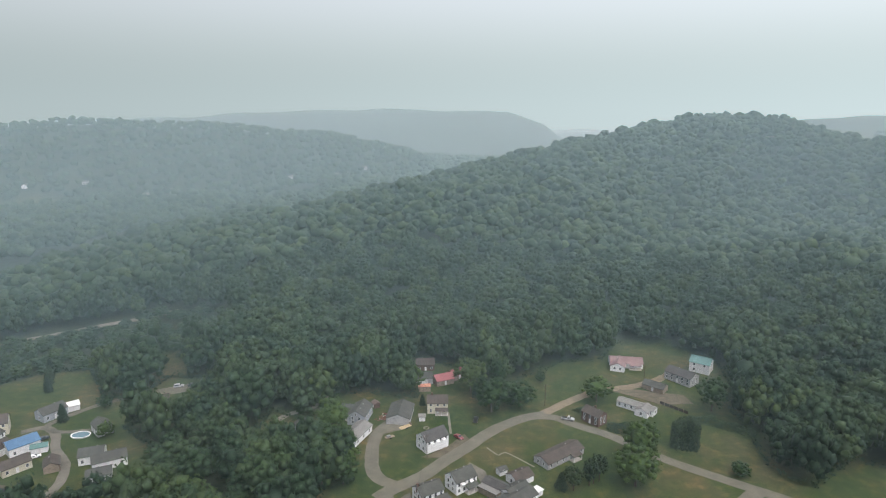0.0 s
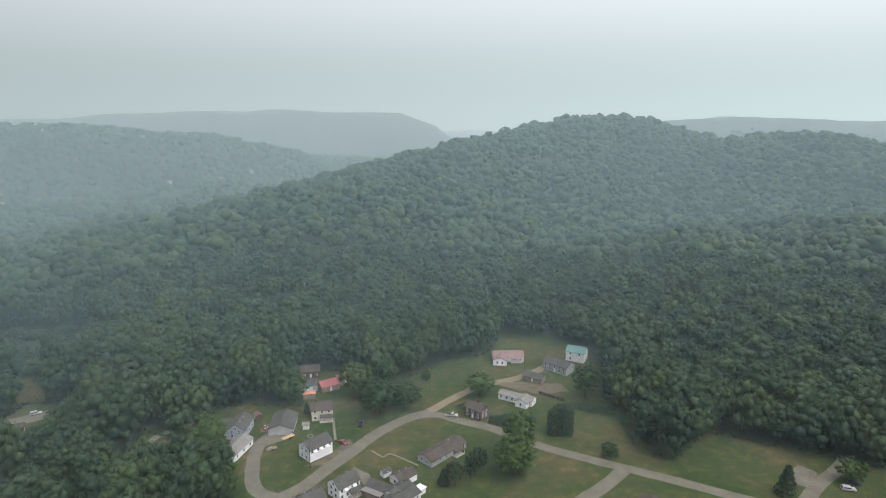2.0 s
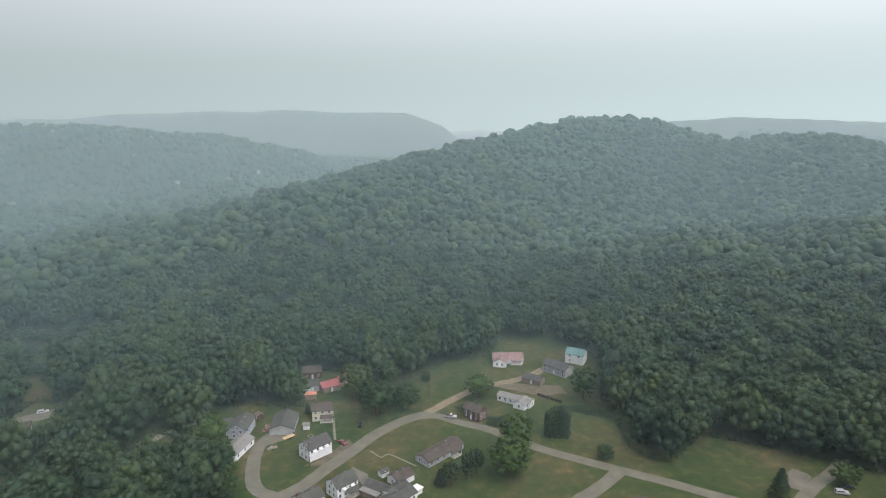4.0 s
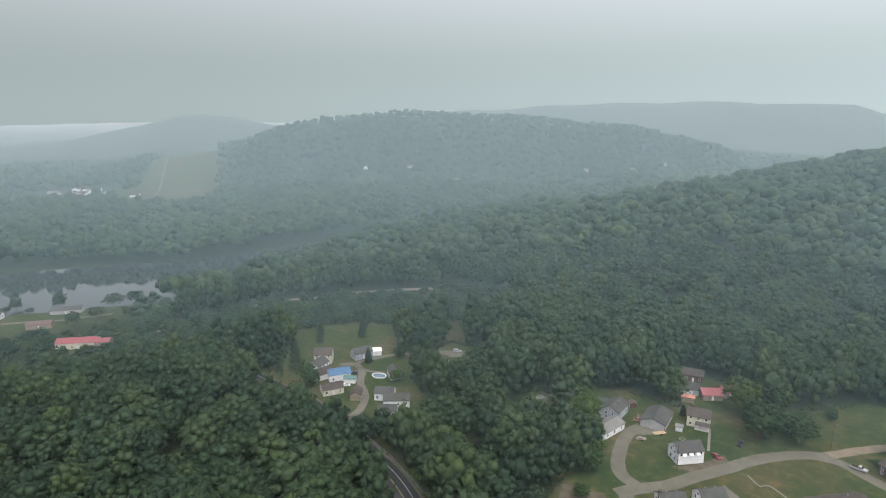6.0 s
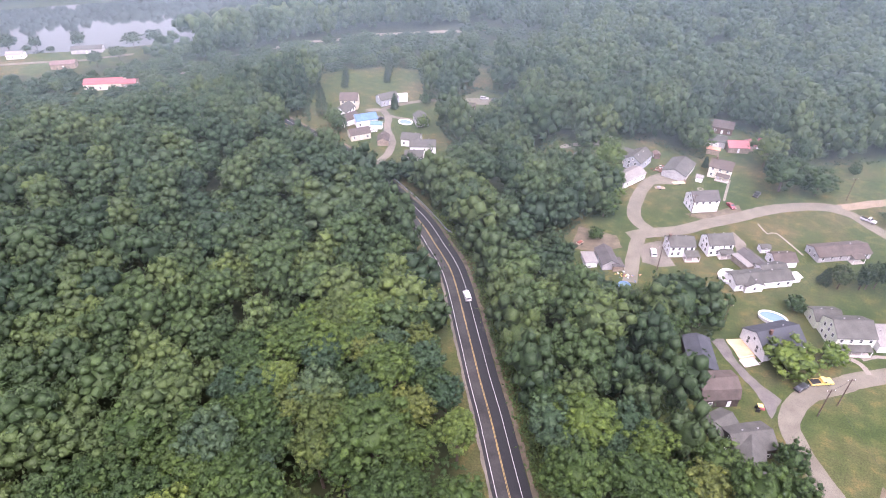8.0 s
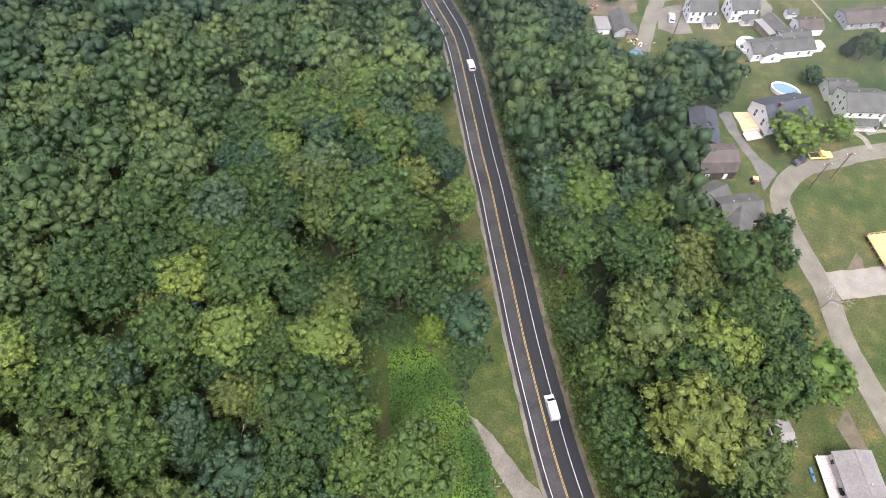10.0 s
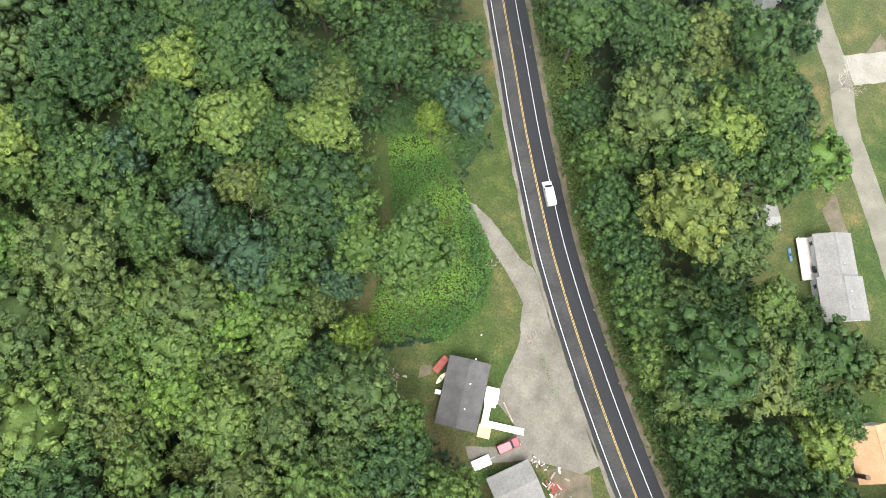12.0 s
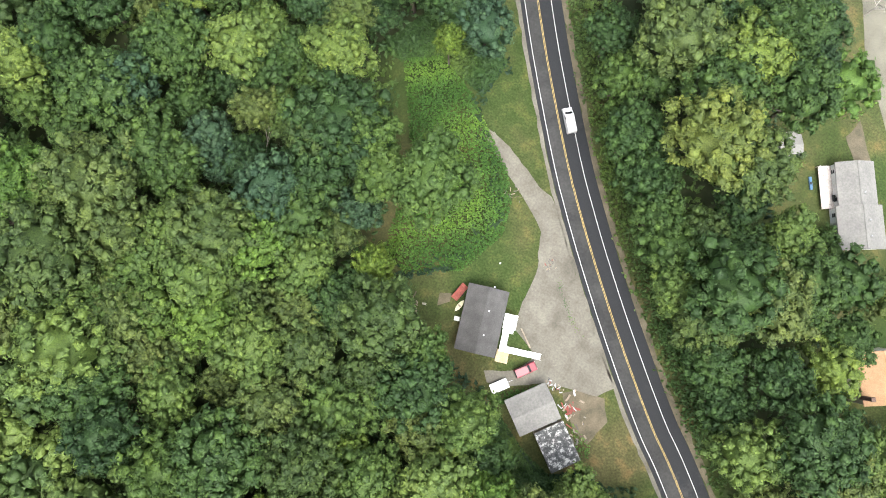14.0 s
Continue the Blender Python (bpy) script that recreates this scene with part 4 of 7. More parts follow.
def building(name, label, category, x, y, ang, L, W, h, rise, wall, roof, storeys=1, wins=3, ends=1, door="front", chimney=None, garage=0,
             style="gable", over=0.4, porch=None, vents=2, dormers=0, z=None):
    """A house with its ridge along local x. front is local -y. porch: (x0, x1, depth)."""
    root = new(name)
    root.matrix_basis = pose(x, y, float(land(x, y)) if z is None else z, 0, 0, ang)
    hw = W / 2
    if style == "gable":
        prof = [(-hw, h), (0, h + rise), (hw, h)]
    elif style == "gambrel":
        prof = [(-hw, h - 1.6), (-hw * 0.78, h + rise * 0.45), (0, h + rise), (hw * 0.78, h + rise * 0.45), (hw, h - 1.6)]
    else:
        prof = [(-hw, h + rise), (hw, h)]
    part("wall", extrude_profile([(-hw, -0.4)] + prof + [(hw, -0.4)], -L / 2, L / 2), wall, root)
    rf = part("roof", roof_bm(prof, -L / 2 - over * 0.7, L / 2 + over * 0.7, over=over), roof, root)
    if style != "shed":
        rc = part("ridge_cap", boxes((-L / 2 - over * 0.7, L / 2 + over * 0.7, -0.14, 0.14, h + rise + 0.1, h + rise + 0.2)), roof, rf)
    for i in range(vents if style == "gable" else 0):
        vx = L * (0.22 - 0.38 * i)
        part("roof_vent", boxes((vx - 0.15, vx + 0.15, hw * 0.25 - 0.15, hw * 0.25 + 0.15, h + rise * 0.6, h + rise * 0.75 + 0.45)), STEEL, rf)
    base = prof[0][1] if style == "gambrel" else h
    for s in range(storeys):
        zz = 0.95 + s * 2.7
        if zz + 1.3 > base + 0.1 and s:
            zz = max(0.95, base - 1.6)
        for i in range(wins):
            wx = (i + 0.5) / wins * L - L / 2
            if not (s == 0 and garage):
                if not (door == "front" and s == 0 and i == wins // 2):
                    window_on(root, wx, -hw, zz, 0)
            window_on(root, wx, hw, zz, 180)
        for i in range(ends):
            wy = ((i + 0.5) / ends - 0.5) * W * 0.75
            window_on(root, -L / 2, wy, zz, -90)
            window_on(root, L / 2, wy, zz, 90)
    if rise > 1.9 and style != "shed" and ends:
        window_on(root, -L / 2, 0, h + 0.25, -90, 0.7, 0.9)
        window_on(root, L / 2, 0, h + 0.25, 90, 0.7, 0.9)
    if door == "front" and not garage:
        door_on(root, (wins // 2 + 0.5) / wins * L - L / 2 if wins else 0, -hw, 0, TRIM)
    if door == "end":
        door_on(root, -L / 2, 0.8, -90, TRIM)
    for i in range(garage):
        gx = ((i + 0.5) / garage - 0.5) * min(L * 0.75, garage * 3.4)
        door_on(root, gx, -hw, 0, TRIM, min(2.7, L / garage * 0.7), 2.2, 0.02, "garage_door")
    if chimney:
        cx, cy = chimney
        part("chimney", boxes((cx - 0.35, cx + 0.35, cy - 0.35, cy + 0.35, h - 0.5, h + rise + 0.9), (cx - 0.42, cx + 0.42, cy - 0.42, cy + 0.42, h + rise + 0.9, h + rise + 1.05)), BRICK, root)
    for i in range(dormers):
        dx = ((i + 0.5) / dormers - 0.5) * L * 0.8
        part("awning", extrude_profile([(-hw - 0.9, base - 1.1), (-hw - 0.02, base - 0.55), (-hw - 0.02, base - 0.65), (-hw - 0.9, base - 1.2)], dx - 0.75, dx + 0.75), TRIM, root, "white window awning")
    if porch:
        x0, x1, dep = porch
        pr = part("porch_roof", extrude_profile([(-hw - dep, 2.35), (-hw - 0.02, 2.95), (-hw - 0.02, 2.8), (-hw - dep, 2.2)], x0, x1), roof, root)
        part("porch_floor", boxes((x0, x1, -hw - dep + 0.1, -hw - 0.02, -0.1, 0.22)), PLANK, root)
        n = max(2, int((x1 - x0) / 2.4) + 1)
        for i in range(n):
            px = x0 + 0.15 + (x1 - x0 - 0.3) * i / (n - 1)
            part("post", boxes((px - 0.07, px + 0.07, -hw - dep + 0.12, -hw - dep + 0.26, 0.22, 2.22)), TRIM, root)
    return tagged(root, label, category)


def plate(name, label, pts, mat, lift=0.03, category="paving"):
    """A flat paved or bare patch with a small thickness, its outline a little uneven."""
    rng = random.Random(int(abs(pts[0][0] * 7 + pts[0][1] * 13)))
    ring = []
    for (x0, y0), (x1, y1) in zip(pts, pts[1:] + pts[:1]):
        n = max(1, int(math.hypot(x1 - x0, y1 - y0) / 1.5))
        for i in range(n):
            u = i / n
            ring.append((x0 + (x1 - x0) * u + rng.uniform(-0.18, 0.18), y0 + (y1 - y0) * u + rng.uniform(-0.18, 0.18)))
    bm = bmesh.new()
    z = float(land(*np.mean(pts, axis=0)))
    a = [bm.verts.new((px, py, z + lift)) for px, py in ring]
    c = [bm.verts.new((px, py, z - 0.2)) for px, py in ring]
    bm.faces.new(a)
    for i in range(len(ring)):
        j = (i + 1) % len(ring)
        bm.faces.new((a[i], c[i], c[j], a[j]))
    bmesh.ops.triangulate(bm, faces=[f for f in bm.faces if len(f.verts) > 4])
    me = bpy.data.meshes.new(name)
    bmesh.ops.recalc_face_normals(bm, faces=bm.faces)
    bm.to_mesh(me)
    bm.free()
    me.materials.append(mat)
    return tagged(new(name, me), label, category, kind="structure")


# ---- the house and garage beside the highway ----
building("house", "single-storey house with dark grey shingle roof beside the highway", "house", 3.5, 1.9, -73, 13.2, 7.8, 2.9, 1.5, GREYSIDE, R_DARK, wins=4, vents=4)
building("garage", "grey metal-roofed garage with a low ridge", "garage", 21.3, -8.4, 54, 8.6, 7.0, 3.0, 0.9, GREYSIDE, R_PALE, wins=0, ends=0, door="", vents=0, garage=2)
building("shed", "low flat-roofed shed with a mossy peeling roof", "shed", 29.2, -12.3, 54, 6.2, 8.0, 2.6, 0.25, TIMBER, MOSS, wins=0, ends=0, door="", style="shed", over=0.2)
plate("gravel_lot", "pale gravel lot and lay-by along the highway", [(-16.5, 37.5), (-15.7, 38.5), (-9.8, 37.3), (0.2, 32.9), (3.5, 32.2), (6.9, 29.4), (16, 20.4), (27.2, 10), (34.5, 3.6), (32, 0.5), (25, -1.5), (21, -3), (15.5, -7),
      (11, -8.5), (9.4, -6.8), (15.3, -3), (17, 1.4), (10.5, 3.8), (9.4, 8), (8.9, 15.7), (5.2, 24.6), (-0.3, 28.2), (-9.2, 32.7)], GRAVEL, 0.03)
plate("dirt_patch", "bare brown dirt beside the garage", [(25.5, -2.4), (28.5, 0.2), (33.5, 0.8), (36.5, -3), (35, -9), (31, -8)], DIRT, 0.025)
plate("dirt_patch", "worn patch in the lawn", [(-6, 0), (-4, 2), (-4.6, 3.6), (-7, 2.6)], DIRT, 0.02)
plate("dirt_patch", "rubble heap at the edge of the lawn", [(-13, -3), (-10, -1.2), (-9.5, -3), (-12, -5)], DIRT, 0.05)


def ramp_deck():
    """White wheelchair ramp with rails, from the porch down to the lot."""
    root = new("ramp")
    root.matrix_basis = pose(8.9, 3.6, 0, 0, 0, -72)
    part("landing", boxes((-1.4, 1.4, -0.9, 1.4, 0.75, 0.87)), TRIM, root)
    part("porch_roof", boxes((-2.5, 0.6, -1.2, 1.5, 2.55, 2.68)), TRIM, root)
    part("walkway", boxes((1.4, 5.4, -0.8, 0.5, 0.55, 0.66)), TRIM, root)
    for s in (-0.78, 0.46):
        part("rail", boxes((1.4, 5.4, s - 0.03, s + 0.03, 1.45, 1.53), (1.4, 1.46, s - 0.03, s + 0.03, 0.6, 1.5), (3.4, 3.46, s - 0.03, s + 0.03, 0.6, 1.5), (5.34, 5.4, s - 0.03, s + 0.03, 0.6, 1.5)), TRIM, root)
    part("lower_walkway", extrude_profile([(0.5, 0.5), (8.0, 0.12), (8.0, 0.22), (0.5, 0.62)], 4.1, 5.4), TRIM, root)
    for s in (4.13, 5.35):
        part("rail", extrude_profile([(0.5, 1.4), (8.0, 1.0), (8.0, 1.08), (0.5, 1.48)], s - 0.03, s + 0.03), TRIM, root)
    for px in (-1.3, 0.5, 1.3, 3.4):
        part("post", boxes((px - 0.06, px + 0.06, 0.3, 0.42, 0, 0.76)), TRIM, root)
    return tagged(root, "white wheelchair ramp with rails beside the house", "ramp")


ramp_deck()


def flat_thing(name, label, category, x, y, ang, specs, z=0.0):
    """A small thing out of boxes: (part name, material, (x0, x1, y0, y1, z0, z1)) each."""
    root = new(name)
    root.matrix_basis = pose(x, y, float(land(x, y)) + z, 0, 0, ang)
    for nm, mat, *bx in specs:
        bm = boxes(*bx)
        bmesh.ops.bevel(bm, geom=bm.edges[:], offset=0.02, affect="EDGES", segments=1)
        part(nm, bm, mat, root)
    return tagged(root, label, category)


flat_thing("deck", "tan plywood deck beside the ramp", "deck", 11.0, -2.4, -72, [("boards", SAND, (-1.3, 1.3, -1.3, 1.3, 0.3, 0.4)), ("leg", TIMBER, (-1.2, -1.1, -1.2, -1.1, 0, 0.3)), ("leg", TIMBER, (1.1, 1.2, 1.1, 1.2, 0, 0.3))])
flat_thing("trailer", "small white box trailer in the weeds", "trailer", 13.5, -7.9, 53, [("box", TRIM, (-1.9, 1.9, -1.0, 1.0, 0.5, 0.95)), ("axle", RUBBER, (-0.4, 0.4, -1.15, 1.15, 0.02, 0.55)), ("drawbar", STEEL, (1.9, 3.0, -0.05, 0.05, 0.4, 0.5))])
flat_thing("fuel_tank", "white tank against the house wall", "tank", -1.0, -0.4, 17, [("tank", TRIM, (-0.6, 0.6, -0.45, 0.45, 0.25, 1.2)), ("leg", STEEL, (-0.5, -0.4, -0.3, 0.3, 0, 0.25)), ("leg", STEEL, (0.4, 0.5, -0.3, 0.3, 0, 0.25))])
RUST = surface("rusty_red_paint", (0.16, 0.05, 0.04), (0.3, 0.09, 0.07), 1.2, 0.8)


def hull(name, label, x, y, ang, L, W, mat):
    """An open boat lying on the grass."""
    bm = bmesh.new()
    rings = []
    for i in range(9):
        u = i / 4 - 1
        w = W / 2 * (1 - abs(u) ** 2.4) + 0.02
        rings.append([bm.verts.new((u * L / 2, s * w, zz)) for s, zz in ((-1, 0.34), (-0.75, 0.06), (0.75, 0.06), (1, 0.34), (0.8, 0.34), (0.6, 0.14), (-0.6, 0.14), (-0.8, 0.34))])
    for a, c in zip(rings, rings[1:]):
        for i in range(8):
            bm.faces.new((a[i], c[i], c[(i + 1) % 8], a[(i + 1) % 8]))
    root = new(name)
    root.matrix_basis = pose(x, y, 0, 0, 0, ang)
    part("hull", bm, mat, root)
    part("seat", boxes((-0.15, 0.15, -W * 0.4, W * 0.4, 0.22, 0.27)), TIMBER, root)
    return tagged(root, label, "boat")


hull("canoe", "pale yellow canoe lying on the grass beside the house", -1.9, 2.2, 80, 3.0, 0.9, car_paint("cream_gelcoat", (0.6, 0.57, 0.35)))
flat_thing("utility_trailer", "rusty red utility trailer on the lawn", "trailer", -3.3, 4.7, 80, [("bed", RUST, (-1.9, 1.9, -0.75, 0.75, 0.45, 0.55)), ("side_board", RUST, (-1.9, 1.9, -0.78, -0.7, 0.5, 0.85)), ("side_board", RUST, (-1.9, 1.9, 0.7, 0.78, 0.5, 0.85)),
           ("wheel", RUBBER, (-0.35, 0.35, -0.98, -0.8, 0, 0.6)), ("wheel", RUBBER, (-0.35, 0.35, 0.8, 0.98, 0, 0.6))])


# ---- vehicles ----
def wheel_mesh():
    if "wheel" not in _shared:
        bm = bmesh.new()
        bmesh.ops.create_cone(bm, cap_ends=True, segments=14, radius1=0.34, radius2=0.34, depth=0.22, matrix=Matrix.Rotation(math.pi / 2, 4, "X"))
        me = bpy.data.meshes.new("wheel")
        bm.to_mesh(me)
        bm.free()
        me.materials.append(RUBBER)
        _shared["wheel"] = me
        bm = bmesh.new()
        bmesh.ops.create_cone(bm, cap_ends=True, segments=10, radius1=0.2, radius2=0.2, depth=0.24, matrix=Matrix.Rotation(math.pi / 2, 4, "X"))
        me = bpy.data.meshes.new("rim")
        bm.to_mesh(me)
        bm.free()
        me.materials.append(STEEL)
        _shared["rim"] = me
    return _shared["wheel"], _shared["rim"]


def vehicle(name, label, x, y, ang, L, W, kind, paint, z=None):
    """A road vehicle whose nose points along local x."""
    root = new(name)
    root.matrix_basis = pose(x, y, (float(land(x, y)) + 0.05) if z is None else z, 0, 0, ang)
    hw, a = W / 2, L / 2
    shapes = {"van": [(-a, 0.4), (-a, 1.95), (-a + 0.1, 2.1), (a * 0.35, 2.1), (a * 0.62, 1.35), (a * 0.96, 1.1), (a, 0.75), (a, 0.4)],
              "suv": [(-a, 0.42), (-a, 1.0), (-a * 0.9, 1.62), (a * 0.2, 1.68), (a * 0.42, 1.08), (a * 0.95, 0.95), (a, 0.7), (a, 0.42)],
              "car": [(-a, 0.38), (-a, 0.85), (-a * 0.72, 0.95), (-a * 0.42, 1.38), (a * 0.1, 1.4), (a * 0.42, 0.95), (a * 0.95, 0.8), (a, 0.6), (a, 0.38)],
              "pickup": [(-a, 0.5), (-a, 1.05), (-a * 0.08, 1.05), (-a * 0.04, 1.75), (a * 0.28, 1.78), (a * 0.46, 1.12), (a * 0.96, 1.02), (a, 0.8), (a, 0.5)]}
    prof = shapes[kind]
    bm = bmesh.new()
    top = max(q[1] for q in prof)
    rows = []
    for s in (-1, -0.8, 0.8, 1):
        rows.append([bm.verts.new((px, s * hw * (1 - 0.1 * max(0, (pz - 0.9)) / (top - 0.9) * (abs(s) > 0.9)), pz - (0.08 if abs(s) > 0.9 and pz > 0.6 else 0))) for px, pz in prof])
    n = len(prof)
    for r0, r1 in zip(rows, rows[1:]):
        for i in range(n):
            bm.faces.new((r0[i], r0[(i + 1) % n], r1[(i + 1) % n], r1[i]))
    bm.faces.new(rows[0][::-1])
    bm.faces.new(rows[-1])
    part("body", bm, paint, root)
    spots = {"van": ((a * 0.36, 2.06, a * 0.62, 1.37), None, (a * 0.02, a * 0.36, 1.35, 1.85)), "suv": ((a * 0.21, 1.64, a * 0.42, 1.1), (-a * 0.905, 1.58, -a * 0.985, 1.1), (-a * 0.8, a * 0.2, 1.1, 1.5)),
             "car": ((a * 0.11, 1.37, a * 0.42, 0.97), (-a * 0.43, 1.35, -a * 0.71, 0.97), (-a * 0.4, a * 0.12, 0.98, 1.26)), "pickup": ((a * 0.29, 1.74, a * 0.46, 1.14), None, (0.0, a * 0.28, 1.15, 1.6))}[kind]
    for i, sp in enumerate(spots[:2]):
        if sp:
            x0, z0, x1, z1 = sp
            sg = 1 if x1 > x0 else -1
            bm = bmesh.new()
            v = [bm.verts.new(q) for q in ((x0 + 0.03 * sg, -hw * 0.76, z0), (x0 + 0.03 * sg, hw * 0.76, z0), (x1 + 0.03 * sg, hw * 0.78, z1), (x1 + 0.03 * sg, -hw * 0.78, z1))]
            w = [bm.verts.new(q.co - Vector((0.05 * sg, 0, 0.03))) for q in v]
            bm.faces.new(v)
            bm.faces.new(w[::-1])
            for j in range(4):
                bm.faces.new((v[j], w[j], w[(j + 1) % 4], v[(j + 1) % 4]))
            part("windscreen" if i == 0 else "rear_window", bm, GLASS, root)
    x0, x1, z0, z1 = spots[2]
    for s in (-1, 1):
        part("side_window", boxes((x0, x1, s * hw * 0.93 - 0.03, s * hw * 0.93 + 0.03, z0, z1)), GLASS, root)
    if kind == "pickup":
        part("bed", boxes((-a + 0.12, -a * 0.12, -hw * 0.8, hw * 0.8, 1.0, 1.06)), RUBBER, root)
    for s in (-1, 1):
        part("headlight", boxes((a - 0.06, a + 0.015, s * hw * 0.72 - 0.15, s * hw * 0.72 + 0.15, 0.62, 0.76)), TRIM, root)
        part("tail_light", boxes((-a - 0.015, -a + 0.05, s * hw * 0.82 - 0.09, s * hw * 0.82 + 0.09, 0.75, 1.0)), R_RED, root)
    wm, rm = wheel_mesh()
    for sx in (-0.62, 0.64):
        for s in (-1, 1):
            w = new("wheel", wm)
            w.parent = root
            w.matrix_basis = pose(a * sx, s * (hw - 0.1), 0.34)
            r = new("rim", rm)
            r.parent = w
    return tagged(root, label, "van" if kind == "van" else "pickup truck" if kind == "pickup" else "car")


P_WHITE, P_RED = car_paint("white_car_paint", (0.75, 0.75, 0.75)), car_paint("red_car_paint", (0.2, 0.016, 0.028))
P_SILVER, P_DARK = car_paint("silver_car_paint", (0.4, 0.41, 0.42)), car_paint("dark_car_paint", (0.03, 0.035, 0.04))
P_YELLOW = car_paint("yellow_truck_paint", (0.75, 0.55, 0.15))
vehicle("van", "white van driving on the highway", -1.6, 48.6, 131, 5.6, 2.05, "van", P_WHITE, 0.06)
vehicle("car", "white car far along the highway", -69.0, 134.0, 131, 4.8, 1.95, "suv", P_WHITE, 0.06)
vehicle("car", "dark red car parked on the gravel lot", 16.5, -2.3, 54, 4.8, 1.9, "suv", P_RED)
vehicle("car", "dark red car parked beside the white house", -5.2, 233.7, -50, 4.4, 1.8, "car", P_RED)
vehicle("car", "white car parked beside the street", -23.4, 187.5, 110, 4.6, 1.85, "suv", P_WHITE)
vehicle("pickup", "silver pickup parked beside the brick house", 41.5, 249.0, -20, 5.4, 1.95, "pickup", P_SILVER)
vehicle("pickup", "dark pickup parked on the lawn", 2.2, 247.6, 80, 5.2, 1.95, "pickup", P_DARK)
vehicle("car", "dark car behind the tow truck", 27.6, 146.2, 60, 4.5, 1.85, "car", P_DARK)
vehicle("tow_truck", "red and yellow tow truck at the roadside", 32.0, 151.0, 35, 6.4, 2.2, "pickup", P_YELLOW)
vehicle("car", "dark car parked by the far drive", 173.5, 176.3, -20, 4.6, 1.85, "car", P_DARK)
vehicle("car", "silver car parked by the far drive", 168.7, 173.3, -20, 4.6, 1.85, "suv", P_SILVER)
vehicle("car", "white car parked beside the barn", -33.6, 255.0, 80, 4.8, 1.9, "suv", P_WHITE)
flat_thing("utility_trailer", "flat trailer with a yellow deck on the lawn", "trailer", -27.3, 241.8, 40, [("deck", SAND, (-2.6, 2.6, -1.1, 1.1, 0.5, 0.62)), ("wheel", RUBBER, (-0.3, 0.4, -1.3, -1.12, 0, 0.62)), ("wheel", RUBBER, (-0.3, 0.4, 1.12, 1.3, 0, 0.62)), ("ramp", TIMBER, (2.6, 2.75, -1, 1, 0.5, 1.6))])
flat_thing("farm_trailer", "old grey trailer with clutter on the lawn", "trailer", -33.0, 233.8, 30, [("deck", TIMBER, (-2.0, 2.0, -0.9, 0.9, 0.45, 0.6)), ("load", STEEL, (-1.2, 0.2, -0.6, 0.5, 0.6, 1.2)), ("wheel", RUBBER, (-0.3, 0.3, -1.1, -0.92, 0, 0.6)), ("wheel", RUBBER, (-0.3, 0.3, 0.92, 1.1, 0, 0.6))])
flat_thing("tractor", "small tractor with a yellow canopy", "tractor", 18.7, 132.7, 20, [("canopy", P_YELLOW, (-0.7, 0.7, -0.6, 0.6, 1.9, 2.0)), ("hood", R_RED, (0.1, 1.3, -0.4, 0.4, 0.6, 1.1)), ("seat", RUBBER, (-0.5, 0, -0.3, 0.3, 0.8, 1.1)), ("post", STEEL, (-0.6, -0.5, -0.5, -0.4, 0.8, 1.9)),
           ("post", STEEL, (-0.6, -0.5, 0.4, 0.5, 0.8, 1.9)), ("wheel", RUBBER, (-0.9, 0.1, -0.8, -0.5, 0, 1.0)), ("wheel", RUBBER, (-0.9, 0.1, 0.5, 0.8, 0, 1.0))])

# ---- the homes along the street ----
building("house", "white two-storey house with garage doors and grey roof", "house", -15.7, 227.6, 36, 10.4, 7.2, 5.0, 2.4, WHITE, R_DARK, 2, 4, 2, garage=2, dormers=3, vents=0)
building("barn", "grey barn with a pale metal roof", "barn", -29.9, 251.5, -95, 14, 9.8, 2.7, 1.9, GREYSIDE, R_GREY, 1, 0, 0, door="", vents=0)
building("house", "blue-grey house with light roof behind the drive", "house", -47.0, 249.5, -100, 11.5, 7.5, 4.2, 2.2, BLUEGREY, R_GREY, 2, 3, 2, porch=(-3, 3, 2))
building("house", "blue-grey wing of the light-roofed house", "house", -50.5, 252.5, -10, 9, 6, 3.2, 1.8, BLUEGREY, R_GREY, 1, 3, 1)
building("outbuilding", "long low building with a pale metal roof", "outbuilding", -46.5, 234.0, -112, 14, 7, 2.8, 1.5, WHITE, R_METAL, 1, 3, 0, vents=1)
building("house", "cream two-storey farmhouse with a porch", "house", -14.0, 257.5, 0, 8.8, 6.6, 4.9, 2.4, CREAM, R_BROWN, 2, 3, 2, chimney=(-2.5, 0), porch=(-1, 4.5, 2.2))
building("shed", "small white shed beside the farmhouse", "shed", -20.5, 248.5, 0, 2.6, 2.2, 2.2, 0.6, WHITE, R_METAL, 1, 0, 0, vents=0)
building("garage", "grey flat-topped garage behind the farmhouse", "garage", -22.5, 287.5, 5, 11, 7, 3.0, 1.2, GREYSIDE, R_GREY, 1, 0, 0, garage=2, door="")
building("house", "brown house at the edge of the woods", "house", -21.0, 303.0, 5, 9, 7, 3.4, 2.0, BRICK, R_BROWN, 1, 3, 1)
building("pavilion", "open building with a bright red metal roof", "pavilion", -12.0, 286.0, 25, 9, 7, 2.8, 1.8, TIMBER, R_RED, 1, 0, 0, vents=0)
building("pavilion", "bright red metal roof behind the trees", "pavilion", -5.5, 292.0, 40, 7, 6, 2.8, 1.8, TIMBER, R_RED, 1, 0, 0, vents=0)
building("shelter", "shelter with an orange tarpaulin roof", "shelter", -20.5, 277.5, 5, 5.5, 3.5, 2.2, 0.3, TIMBER, R_ORANGE, 1, 0, 0, door="", style="shed")
